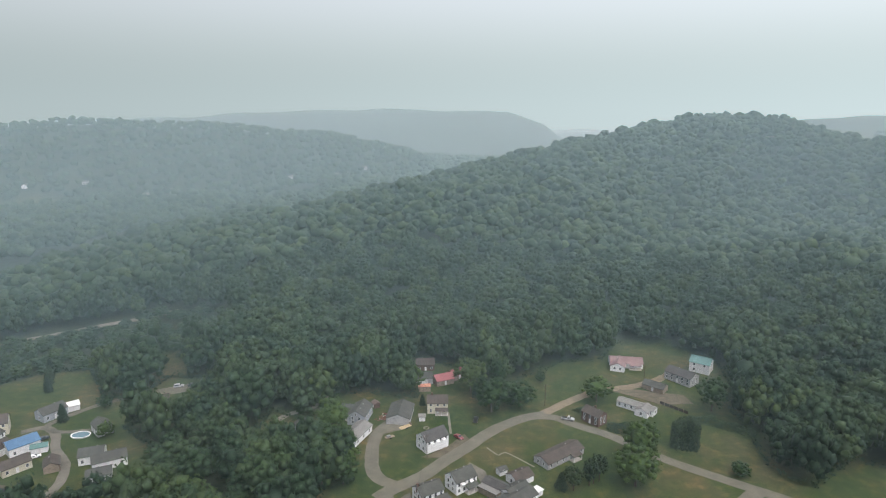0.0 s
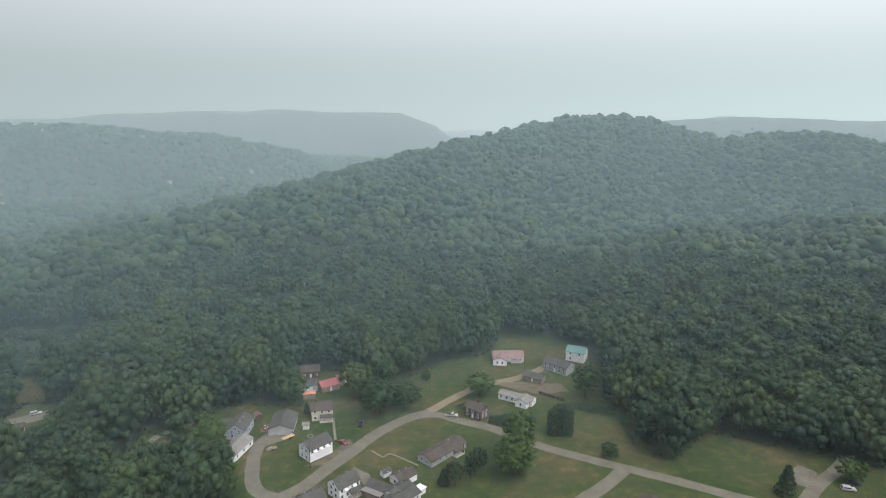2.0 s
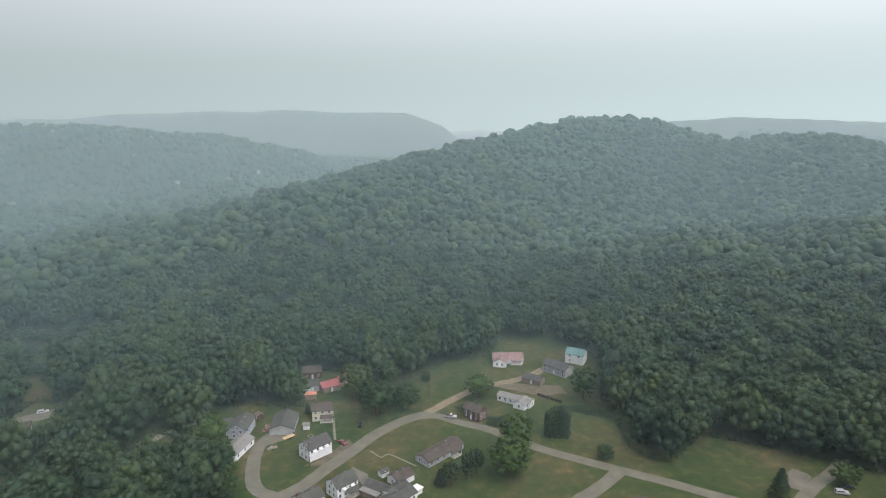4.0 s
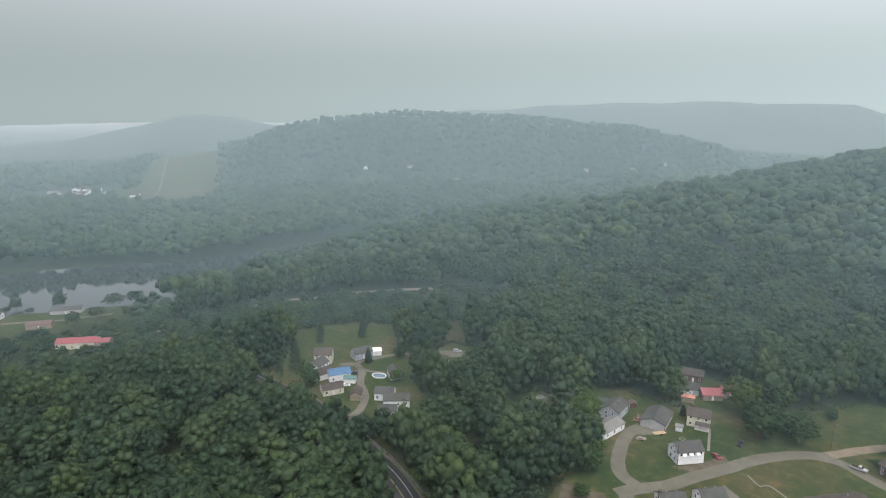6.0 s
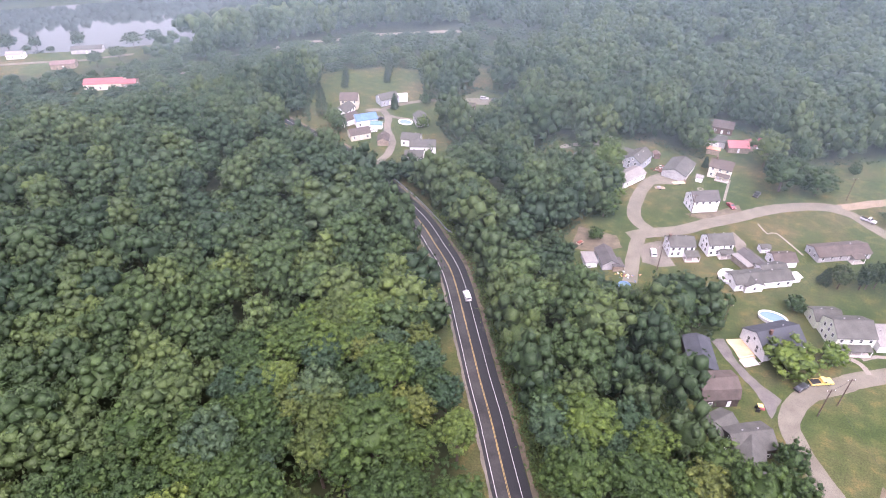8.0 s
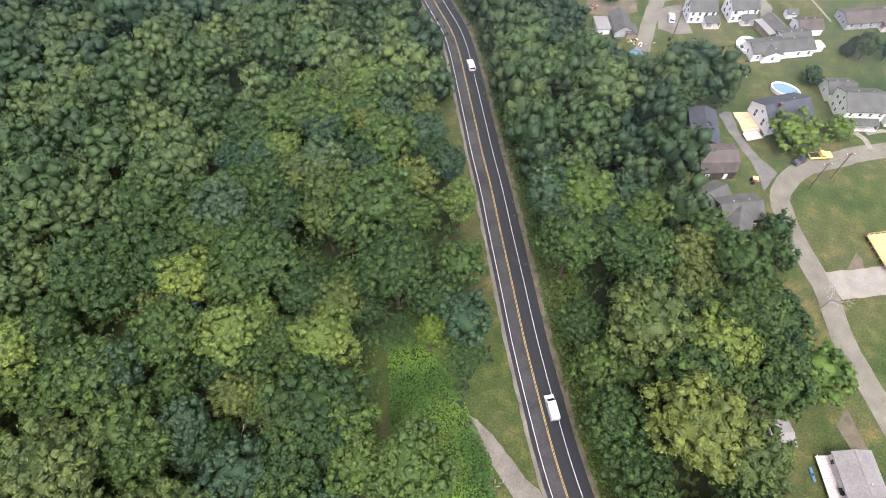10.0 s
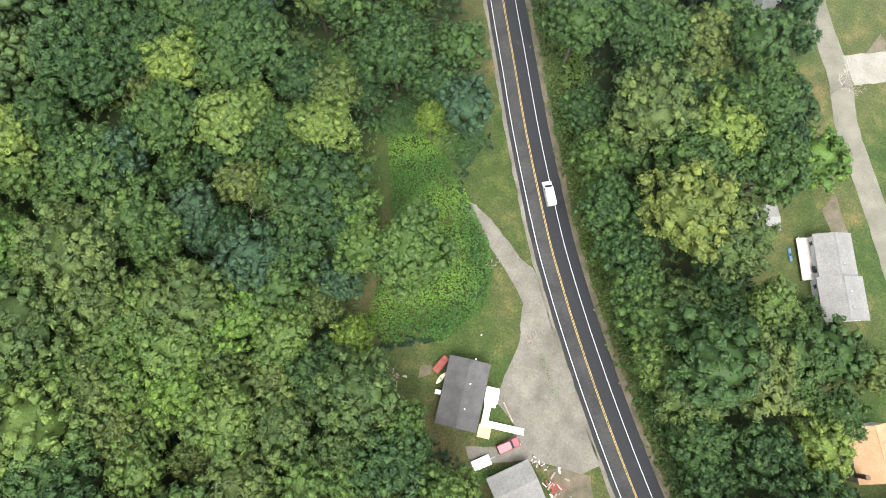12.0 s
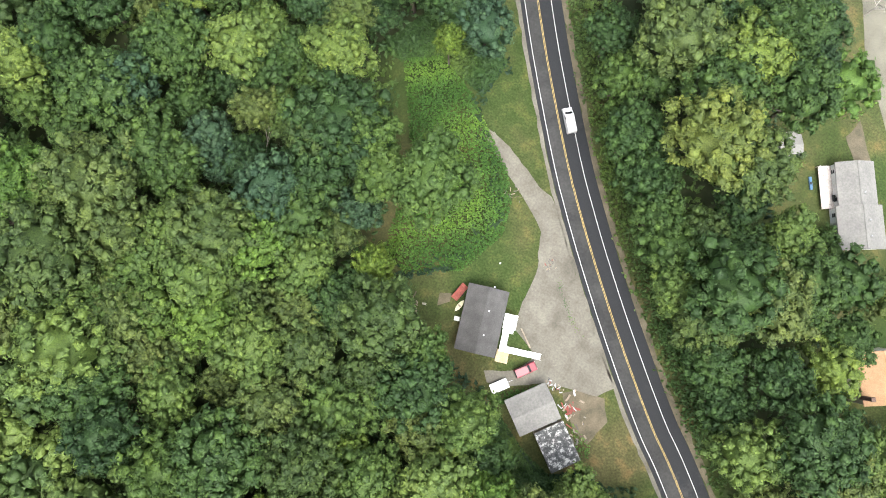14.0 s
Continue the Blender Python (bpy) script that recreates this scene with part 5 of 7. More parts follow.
building("house", "white two-storey house with grey roof and porch by the street", "house", -16.4, 193.4, 31, 8.6, 6.6, 4.5, 1.9, WHITE, R_GREY, 2, 4, 2, chimney=(-4, 0), porch=(0.5, 5.5, 3.2))
building("house", "white house with dark grey roof by the street", "house", -5.2, 200.9, 36, 8.8, 6.8, 4.7, 2.3, WHITE, R_GREY, 2, 4, 2, porch=(-1, 4, 2.4), dormers=2)
building("shed", "small white garden shed", "shed", 9.8, 209.0, 32, 3.3, 2.6, 2.0, 0.7, WHITE, R_GREY, 1, 0, 0, vents=0)
building("garage", "white garage with brown shingle roof", "garage", 15.8, 204.5, 35, 7.8, 6.0, 2.6, 1.5, WHITE, R_BROWN, 1, 0, 1, garage=1, door="")
building("outbuilding", "dark roofed outbuilding with a pale lean-to", "outbuilding", 7.2, 199.0, -40, 9.2, 4.5, 2.5, 1.0, GREYSIDE, R_DARK, 1, 0, 0, vents=0)
building("lean_to", "pale metal lean-to beside the outbuilding", "shelter", 4.6, 196.4, -40, 7.5, 3.0, 2.2, 0.2, TIMBER, R_METAL, 1, 0, 0, door="", style="shed")
building("house", "long white single-storey house with grey roof", "house", 10.6, 189.2, 38, 20.0, 6.8, 2.9, 1.3, WHITE, R_GREY, 1, 6, 1, vents=3, dormers=0)
building("house", "rear wing of the long white house", "house", 13.5, 195.5, 38, 8.8, 6.0, 2.9, 1.4, WHITE, R_GREY, 1, 2, 1)
building("porch_wing", "front wing of the long white house", "house", 8.4, 185.4, -52, 6.0, 6.0, 2.7, 1.2, WHITE, R_GREY, 1, 2, 1, door="end")
building("shed", "flat white shelter beside the long house", "shed", 20.9, 196.6, 38, 2.6, 2.8, 1.9, 0.15, WHITE, TRIM, 1, 0, 0, door="", style="shed")
building("house", "long low grey house with brown shingle roof", "house", 32.5, 219.8, 37, 19.5, 7.4, 2.4, 1.5, GREYSIDE, R_BROWN, 1, 6, 2, porch=(1.5, 6, 2.6), vents=1)
building("house", "brown brick two-storey house among shrubs", "house", 52.3, 247.8, -50, 8.6, 6.0, 4.3, 1.9, BRICK, R_BROWN, 2, 3, 2, chimney=(0, 0.5))
building("mobile_home", "long pale mobile home with a porch wing", "house", 73.6, 258.7, -40, 16.5, 5.0, 2.6, 0.9, WHITE, R_METAL, 1, 6, 1)
building("mobile_home_wing", "white porch wing of the mobile home", "house", 75.5, 254.5, 50, 7.0, 5.5, 2.7, 1.2, WHITE, R_METAL, 1, 2, 1)
building("barn", "small open barn with a grey roof", "barn", 88.2, 278.5, -41, 10.0, 6.0, 2.4, 1.5, TIMBER, R_GREY, 1, 0, 0, vents=0)
building("house", "white house with a faded pink roof", "house", 82.0, 306.0, -8, 16.0, 9.0, 2.6, 1.7, WHITE, R_PINK, 1, 5, 2, porch=(1, 7, 2.5))
building("house", "pink-roofed wing of the white house", "house", 77.5, 303.0, 70, 11.0, 7.0, 2.6, 1.7, WHITE, R_PINK, 1, 2, 2)
building("house", "grey two-storey house with dark roof", "house", 104.0, 287.6, -52, 13.5, 8.0, 4.0, 2.0, GREYSIDE, R_DARK, 2, 5, 2)
building("barn", "white barn with a teal metal roof", "barn", 118.0, 299.0, -36, 9.6, 8.0, 5.0, 2.2, WHITE, R_TEAL, 2, 2, 1)
building("house", "white house with dark blue shingle roof and a pool deck", "house", 18.3, 160.0, 44, 13.6, 10.4, 3.7, 3.0, WHITE, R_BLUE, 2, 3, 2, chimney=(-3, -1.0), vents=1)
building("house", "pale green house with grey roof and front porch", "house", 36.5, 173.0, 28, 11.0, 9.5, 5.4, 2.6, PALE_GREEN, R_GREY, 2, 4, 3, porch=(-4.5, 4.5, 2.4), dormers=0)
building("house", "rear wing of the pale green house", "house", 30.5, 179.0, 28, 8.0, 6.5, 3.0, 1.6, PALE_GREEN, R_GREY, 1, 2, 1)
building("garage", "white garage beside the pale green house", "garage", 46.5, 178.0, 28, 7.5, 9.0, 2.7, 0.8, WHITE, R_METAL, 1, 0, 0, garage=2, door="")
building("house", "dark brown house with a brown gambrel roof", "house", 7.0, 132.0, 33, 10.0, 8.6, 4.8, 1.9, DARKWOOD, R_BROWN, 1, 2, 1, style="gambrel")
building("outbuilding", "long outbuilding with a blue slate roof", "outbuilding", 1.0, 143.0, -67, 13.0, 7.2, 3.0, 1.3, DARKWOOD, R_BLUE, 1, 0, 0, vents=0)
building("house", "dark house with pale grey roofs at the bend", "house", 17.3, 118.5, 38, 10.6, 7.8, 4.2, 2.0, DARKWOOD, R_GREY, 1, 3, 1, vents=2)
building("house", "front wing with skylights of the dark house", "house", 18.3, 113.0, -80, 9.0, 7.0, 4.2, 1.9, DARKWOOD, R_GREY, 1, 2, 1, vents=0)
building("house", "rear wing of the dark house", "house", 10.5, 120.3, 58, 6.5, 6.0, 3.8, 1.5, DARKWOOD, R_GREY, 1, 1, 1, vents=0)
building("house", "long grey house with a pale metal roof and deck", "house", 57.0, 66.4, -58, 9.0, 7.5, 2.9, 1.1, WHITE, R_PALE, 1, 3, 1, vents=1)
building("house", "grey-roofed half of the long house", "house", 62.0, 58.6, -58, 8.8, 9.0, 2.9, 1.4, WHITE, R_PALE, 1, 3, 1, vents=2)
building("shed", "small white shed on the lawn", "shed", 41.6, 67.2, 33, 4.4, 5.2, 2.1, 0.5, WHITE, R_METAL, 1, 0, 0, vents=0, door="")
building("house", "cream two-storey house with tan shingle roof", "house", 77.5, 32.5, -52, 10.0, 8.5, 5.4, 2.2, CREAM, R_TAN, 2, 3, 2, chimney=(3.5, -4.6))
building("house", "small grey gabled house below a large tree", "house", -67.8, 237.0, -60, 7.5, 6.0, 3.8, 2.0, BLUEGREY, R_GREY, 2, 2, 1, vents=0)
building("shed", "small red-roofed shed beside the barn", "shed", -41.5, 260.5, -60, 3.0, 2.6, 2.1, 0.7, BRICK, R_RUST, 1, 0, 0, vents=0)
building("lean_to", "low pale lean-to beside the dark-roofed outbuilding", "shelter", -41.5, 171.5, -55, 6.0, 4.0, 2.0, 0.3, WHITE, R_METAL, 1, 0, 0, door="", style="shed")
building("shelter", "low dark shelter beside the spur drive", "shelter", -32.6, 173.6, -55, 5.0, 3.4, 2.0, 0.3, TIMBER, R_DARK, 1, 0, 0, door="", style="shed")
building("house", "white house at the edge of the eastern woods", "house", 204.0, 224.0, -30, 12.0, 8.0, 3.2, 2.0, WHITE, R_GREY, 1, 4, 2)
building("house", "brown-roofed house by the lane", "house", 92.0, 172.0, 36, 12.0, 8.0, 2.8, 1.8, BRICK, R_BROWN, 1, 4, 1)
building("outbuilding", "grey outbuilding at the edge of the woods by the street", "outbuilding", -36.5, 175.0, -55, 9.5, 5.5, 2.4, 1.6, GREYSIDE, R_DARK, 1, 0, 0, vents=0)


def deck(name, label, x, y, ang, L, W, h, mat=PLANK):
    """A raised deck with posts and rails."""
    sp = [("board", mat, (-L / 2 + i * 0.3, -L / 2 + i * 0.3 + 0.28, -W / 2, W / 2, h - 0.06, h)) for i in range(int(L / 0.3))]
    for sx in (-1, 1):
        for sy in (-1, 1):
            sp.append(("post", TIMBER, (sx * (L / 2 - 0.1) - 0.06, sx * (L / 2 - 0.1) + 0.06, sy * (W / 2 - 0.1) - 0.06, sy * (W / 2 - 0.1) + 0.06, 0, h + 0.9)))
    for sy in (-1, 1):
        sp.append(("rail", TRIM, (-L / 2, L / 2, sy * W / 2 - 0.04, sy * W / 2 + 0.04, h + 0.82, h + 0.92)))
    return flat_thing(name, label, "deck", x, y, ang, sp)


def timber_deck():
    """A large new timber deck with a railing and a ramp down to the drive."""
    root = new("timber_deck")
    root.matrix_basis = pose(54.5, 128.0, float(land(54.5, 128)), 0, 0, 38)
    for i in range(30):
        part("board", boxes((-4.5 + i * 0.3, -4.22 + i * 0.3, -5.0, 5.0, 1.1, 1.15)), NEW_TIMBER, root)
    for i in range(12):
        part("ramp_board", boxes((-3.6, -1.6, -5.35 - i * 0.36, -5.03 - i * 0.36, 1.0 - i * 0.085, 1.05 - i * 0.085)), NEW_TIMBER, root)
    for x0, x1, y0, y1 in ((-4.5, -4.4, -5, 5), (-4.5, 4.5, 4.9, 5), (4.4, 4.5, -5, 5), (-1.5, 4.5, -5, -4.9), (-1.6, -1.5, -9.2, -5), (-3.7, -3.6, -9.2, -5)):
        part("rail", boxes((x0, x1, y0, y1, 1.95, 2.03)), NEW_TIMBER, root)
        n = max(2, int(max(x1 - x0, y1 - y0) / 1.6))
        for i in range(n + 1):
            px, py = x0 + (x1 - x0 - 0.1) * i / n, y0 + (y1 - y0 - 0.1) * i / n
            part("post", boxes((px, px + 0.1, py, py + 0.1, -0.2, 1.94)), NEW_TIMBER, root)
    return tagged(root, "large new yellow timber deck with a railed ramp", "deck")


NEW_TIMBER = surface("new_yellow_timber", (0.4, 0.27, 0.11), (0.52, 0.37, 0.17), 1.0, 0.75)
timber_deck()
deck("deck", "weathered pale deck behind the grey house", 53.0, 63.6, -58, 9.5, 3.2, 0.9)
deck("deck", "white railed deck behind the blue-roofed house", 14.0, 149.2, 44, 5.0, 3.0, 0.5)
flat_thing("garden_table", "dark table and chairs on the deck", "table", 55.0, 62.0, -58, [("top", RUBBER, (-0.7, 0.7, -0.5, 0.5, 0.7, 0.75)), ("leg", STEEL, (-0.05, 0.05, -0.05, 0.05, 0, 0.7))], 0.9)
flat_thing("kayak", "bright blue kayak leaning by the deck", "boat", 49.8, 63.0, -58, [("hull", R_TARP, (-1.4, 1.4, -0.3, 0.3, 0.02, 0.35)), ("seat", RUBBER, (-0.3, 0.3, -0.2, 0.2, 0.35, 0.42))])


def ring_wall(name, label, x, y, a, bb, h, wall_mat, water=None, category="pool"):
    """An oval above-ground pool or railed round deck."""
    root = new(name)
    root.matrix_basis = pose(x, y, 0)
    bm = bmesh.new()
    n = 28
    rings = []
    for i in range(n):
        t = i / n * 6.28319
        c, s = math.cos(t), math.sin(t)
        rings.append([bm.verts.new((c * (a + d), s * (bb + d), zz)) for d, zz in ((0, 0), (0, h), (0.3, h), (0.3, h + 0.1), (-0.15, h + 0.1), (-0.15, 0))])
    for i in range(n):
        r0, r1 = rings[i], rings[(i + 1) % n]
        for j in range(6):
            bm.faces.new((r0[j], r1[j], r1[(j + 1) % 6], r0[(j + 1) % 6]))
    part("wall", bm, wall_mat, root)
    bm = bmesh.new()
    bmesh.ops.create_cone(bm, cap_ends=True, segments=n, radius1=1, radius2=1, depth=0.1, matrix=Matrix.Translation((0, 0, h - 0.25)) @ Matrix.Diagonal((a - 0.16, bb - 0.16, 1, 1)))
    part("water" if water else "floor", bm, water or PLANK, root)
    return tagged(root, label, category)


ring_wall("pool", "above-ground pool with a white rim behind the house", 17.2, 172.0, 4.0, 2.4, 1.2, TRIM, POOL_WATER)
ring_wall("deck", "round white railed deck at the end of the long house", 2.0, 186.8, 3.4, 3.6, 1.0, TRIM, None, "deck")
ring_wall("pool", "pale blue swimming pool in the hamlet", -158.0, 234.6, 3.6, 2.6, 0.5, TRIM, POOL_WATER)
ring_wall("fire_ring", "pale stone ring on the lawn", -18.5, 241.5, 1.0, 1.0, 0.2, CONCRETE, None, "fire pit")
ring_wall("pool", "small bright blue paddling pool by the drive", -27.0, 165.0, 1.8, 1.8, 0.5, R_TARP, POOL_WATER)

plate("gravel_apron", "brown gravel apron before the white house", [(-20, 219.5), (-16.4, 222), (-8.6, 229), (-2.9, 237), (-0.9, 232.8), (-13.2, 219)], DIRT, 0.025)
plate("dirt_yard", "bare dirt yard at the end of the spur drive", [(-52, 191), (-38, 192), (-34, 186), (-40, 179), (-50, 176)], DIRT, 0.025)
plate("parking", "worn asphalt lot beside the house in the glade", [(-147, 277), (-129, 286), (-125, 279), (-142, 270)], ASPHALT_OLD, 0.05)
plate("garden_bed", "bare brown garden bed beside the lane", [(53, 81), (57, 76), (61, 72), (58, 70), (52, 76)], DIRT, 0.025)
plate("gravel_yard", "gravel yard beside the white house", [(-29, 191), (-23, 197), (-19, 190), (-15, 184.5), (-20, 181), (-25.5, 181)], GRAVEL, 0.025)
plate("gravel_drive", "sandy drive between the houses", [(-1.4, 216.5), (4.1, 210.5), (5.4, 202), (3.0, 199), (1.0, 206), (-3.5, 213)], GRAVEL, 0.025)
plate("driveway", "asphalt apron before the barn", [(-38, 236), (-33, 252), (-26, 246), (-27, 241), (-33, 238)], ASPHALT_OLD, 0.045)
plate("driveway", "dark asphalt driveway beside the brown house", [(2.5, 153.5), (5.8, 155.9), (11.4, 147.5), (17.5, 142.7), (23.5, 139.5), (22.2, 131.5), (17.4, 138.4), (11.8, 143.9), (6.5, 149)], DRIVE, 0.03)
plate("sand_lot", "sand play area beside the driveway", [(6.5, 155.8), (10.8, 158.8), (15.4, 152.5), (11.8, 149.2)], SAND, 0.04)
plate("driveway", "pale concrete driveway", [(41.5, 113.5), (46.9, 107.8), (58, 116.5), (55, 124), (50, 119.9)], CONCRETE, 0.05)
plate("dirt_patch", "bare dirt beside the cream building", [(46, 117), (47, 123.5), (49, 122), (49.5, 119.5)], DIRT, 0.03)
plate("field_patch", "brown worn paddock beside the barn", [(68.7, 276), (85, 287), (98.2, 281.4), (100.9, 264), (85.9, 263)], DIRT, 0.02)
plate("gravel_patch", "pale gravel patch by the far drive", [(160, 189), (166.3, 192), (165.4, 184.1), (156, 177), (153, 180)], GRAVEL, 0.03)
tagged(ribbon("driveway", [(185, 192), (176.6, 186.2), (165.3, 180.3), (152.7, 172.5), (140, 164)], 2.4, 2.4, ASPHALT_OLD, 0.035, ragged=0.2), "pale far driveway", "driveway", kind="structure")
tagged(ribbon("path", [(5.7, 226.6), (9.8, 221.1), (12.6, 223.2), (22.4, 213.2)], 0.35, 0.35, CONCRETE, 0.05), "narrow white concrete garden path", "path", kind="structure")
tagged(ribbon("path", [(-9.4, 255.7), (-8.9, 246), (-8.4, 237.2)], 0.5, 0.5, CONCRETE, 0.05), "concrete path to the farmhouse", "path", kind="structure")
tagged(ribbon("path", [(38.0, 165.6), (40.7, 165), (42.4, 163.6), (43.6, 161.4)], 0.8, 0.8, CONCRETE, 0.05), "curving concrete path to the porch", "path", kind="structure")
tagged(ribbon("path", [(41.8, 166.8), (45.3, 170.3), (50, 172)], 0.6, 0.6, CONCRETE, 0.05), "concrete path along the lawn", "path", kind="structure")
tagged(ribbon("track", [(-77, 294), (-70, 284), (-66, 276), (-68, 262), (-79.9, 251.6), (-81.6, 241.8), (-79, 232)], 1.6, 1.6, CONCRETE, 0.04, ragged=0.2), "pale track through the trees", "track", kind="structure")
tagged(ribbon("verge", HIGHWAY, -5.2, 6.5, DIRT, 0.03, ragged=0.35), "brown leafy verge beside the highway", "verge", kind="structure")
tagged(ribbon("verge", HIGHWAY, 4.7, -3.9, GRAVEL, 0.03, ragged=0.2), "thin gravel shoulder of the highway", "verge", kind="structure")


def guard_rail(line):
    """A steel beam on posts along the outside of the bend."""
    root = new("guard_rail")
    beam = ribbon("beam", line, 0.05, 0.05, STEEL, 0.75, root, step=1.0)
    pts = resample(line, 3.8)
    post = None
    for p in pts:
        me = part("post", boxes((p.x + 0.08, p.x + 0.2, p.y - 0.07, p.y + 0.07, float(land(p.x, p.y)) - 0.1, float(land(p.x, p.y)) + 0.78)), TIMBER, root)
    return tagged(root, "weathered steel guard rail on posts beside the highway", "guard rail")


guard_rail([(-89.3, 163.2), (-92.9, 163.4), (-97.7, 166.4), (-104.3, 170.6), (-115.6, 177.4), (-124.8, 182.0), (-138, 188.5)])


# ---- poles and wires ----
def pole(x, y, h=10.5, arm=0):
    root = new("utility_pole")
    root.matrix_basis = pose(x, y, float(land(x, y)), 0, 0, arm)
    bm = bmesh.new()
    bmesh.ops.create_cone(bm, cap_ends=True, segments=8, radius1=0.17, radius2=0.11, depth=h, matrix=Matrix.Translation((0, 0, h / 2 - 0.1)))
    part("pole", bm, BARK, root)
    part("crossarm", boxes((-1.1, 1.1, -0.06, 0.06, h - 0.8, h - 0.66)), BARK, root)
    for s in (-1, 0, 1):
        part("insulator", boxes((s - 0.05, s + 0.05, -0.05, 0.05, h - 0.66, h - 0.5)), TRIM, root)
    return tagged(root, "weathered wooden utility pole with a crossarm", "utility pole", "utility poles")


def wire(a, c, sag=1.2):
    """A sagging cable between two points."""
    cu = bpy.data.curves.new("cable", "CURVE")
    cu.dimensions, cu.bevel_depth, cu.bevel_resolution = "3D", 0.025, 0
    s = cu.splines.new("POLY")
    s.points.add(12)
    for i in range(13):
        u = i / 12
        p = Vector(a).lerp(Vector(c), u) - Vector((0, 0, sag * 4 * u * (1 - u)))
        s.points[i].co = (*p, 1)
    cu.materials.append(RUBBER)
    return tagged(new("cable", cu), "thin black overhead cable between poles", "cable", "overhead cables")


POLES = [(-17.5, 218.1), (-19.9, 178.8), (33.7, 261.8), (36.5, 144.8), (4.5, 159.3), (83.9, 282.0), (32.2, 138.3)]
for px, py in POLES:
    pole(px, py, 10.5, 35)
wire((4.5, 159.3, 10), (32.2, 138.3, 10))
wire((32.2, 138.3, 10), (48.5, 121.0, 4))
wire((36.5, 144.8, 10), (32.2, 138.3, 10), 0.3)
wire((-17.5, 218.1, 10), (33.7, 261.8, 10))
wire((-17.5, 218.1, 10), (-19.9, 178.8, 10))
wire((33.7, 261.8, 10), (83.9, 282.0, 10))


# ---- trees and shrubs between the homes ----
def lone_tree(x, y, rad, h, mat=LEAF, label="leafy green yard tree on the lawn", seed=0, flat=0.9, low=0.42):
    root = new("tree")
    root.matrix_basis = pose(x, y, float(land(x, y)), 0, 0, seed * 77 % 360)
    v, q = trunk_mesh(seed)
    obj_from("trunk", v * np.array([rad * 0.7, rad * 0.7, h / 3.2]), q, BARK, root)
    v, q, sm, tc = crown_arrays(300 + seed, 13, 60, 9, 0.09, flat, drop=1.85, core=3, stray=0.08)
    hh = h * (1 - low) / 2
    obj_from("crown", v * np.array([rad, rad, hh / 0.86]) + np.array([0, 0, h - hh * 1.03]), q, mat, root, smooth=sm, tint=tc)
    return tagged(root, label, "tree", "yard trees")


def conifer(x, y, rad, h, seed, label="dark narrow conifer on the lawn"):
    """A dense cone of drooping sprays round a straight trunk."""
    rng = np.random.default_rng(seed)
    root = new("conifer")
    root.matrix_basis = pose(x, y, float(land(x, y)))
    bm = bmesh.new()
    bmesh.ops.create_cone(bm, cap_ends=True, segments=7, radius1=0.2, radius2=0.05, depth=h * 0.95, matrix=Matrix.Translation((0, 0, h * 0.47)))
    part("trunk", bm, BARK, root)
    n = 1100
    u = rng.random(n) ** 0.8
    a = rng.uniform(0, 6.283, n)
    r = rad * np.clip(1.15 - u, 0.06, 1) ** 0.75 * rng.uniform(0.7, 1.0, n) * (0.85 + 0.15 * np.sin(u * 40))
    C = np.stack([np.cos(a) * r, np.sin(a) * r, 0.4 + u * (h - 0.4)], 1)
    N = np.stack([np.cos(a), np.sin(a), np.full(n, 0.55)], 1)
    v, q = sprays(rng, C, N, 0.65, 0.3)
    obj_from("crown", v, q, LEAF_DARK, root)
    return tagged(root, label, "conifer", "yard conifers")


def pine(x, y, rad, h, seed):
    """An open round-topped pine on a bare straight trunk."""
    root = new("pine")
    root.matrix_basis = pose(x, y, float(land(x, y)), 0, 0, seed * 77 % 360)
    bm = bmesh.new()
    bmesh.ops.create_cone(bm, cap_ends=True, segments=8, radius1=0.22, radius2=0.07, depth=h * 0.9, matrix=Matrix.Translation((0, 0, h * 0.44)))
    part("trunk", bm, BARK, root)
    v, q, sm, tc = crown_arrays(500 + seed, 9, 34, 14, 0.16, 1.0, drop=1.95, core=1, jitter=0.6, stray=0.15)
    obj_from("crown", v * np.array([rad, rad, h * 0.37]) + np.array([0, 0, h * 0.63]), q, LEAF_DARK, root, smooth=sm, tint=tc)
    return tagged(root, "grey-green pine with an open rounded crown on the lawn", "pine", "yard pines")


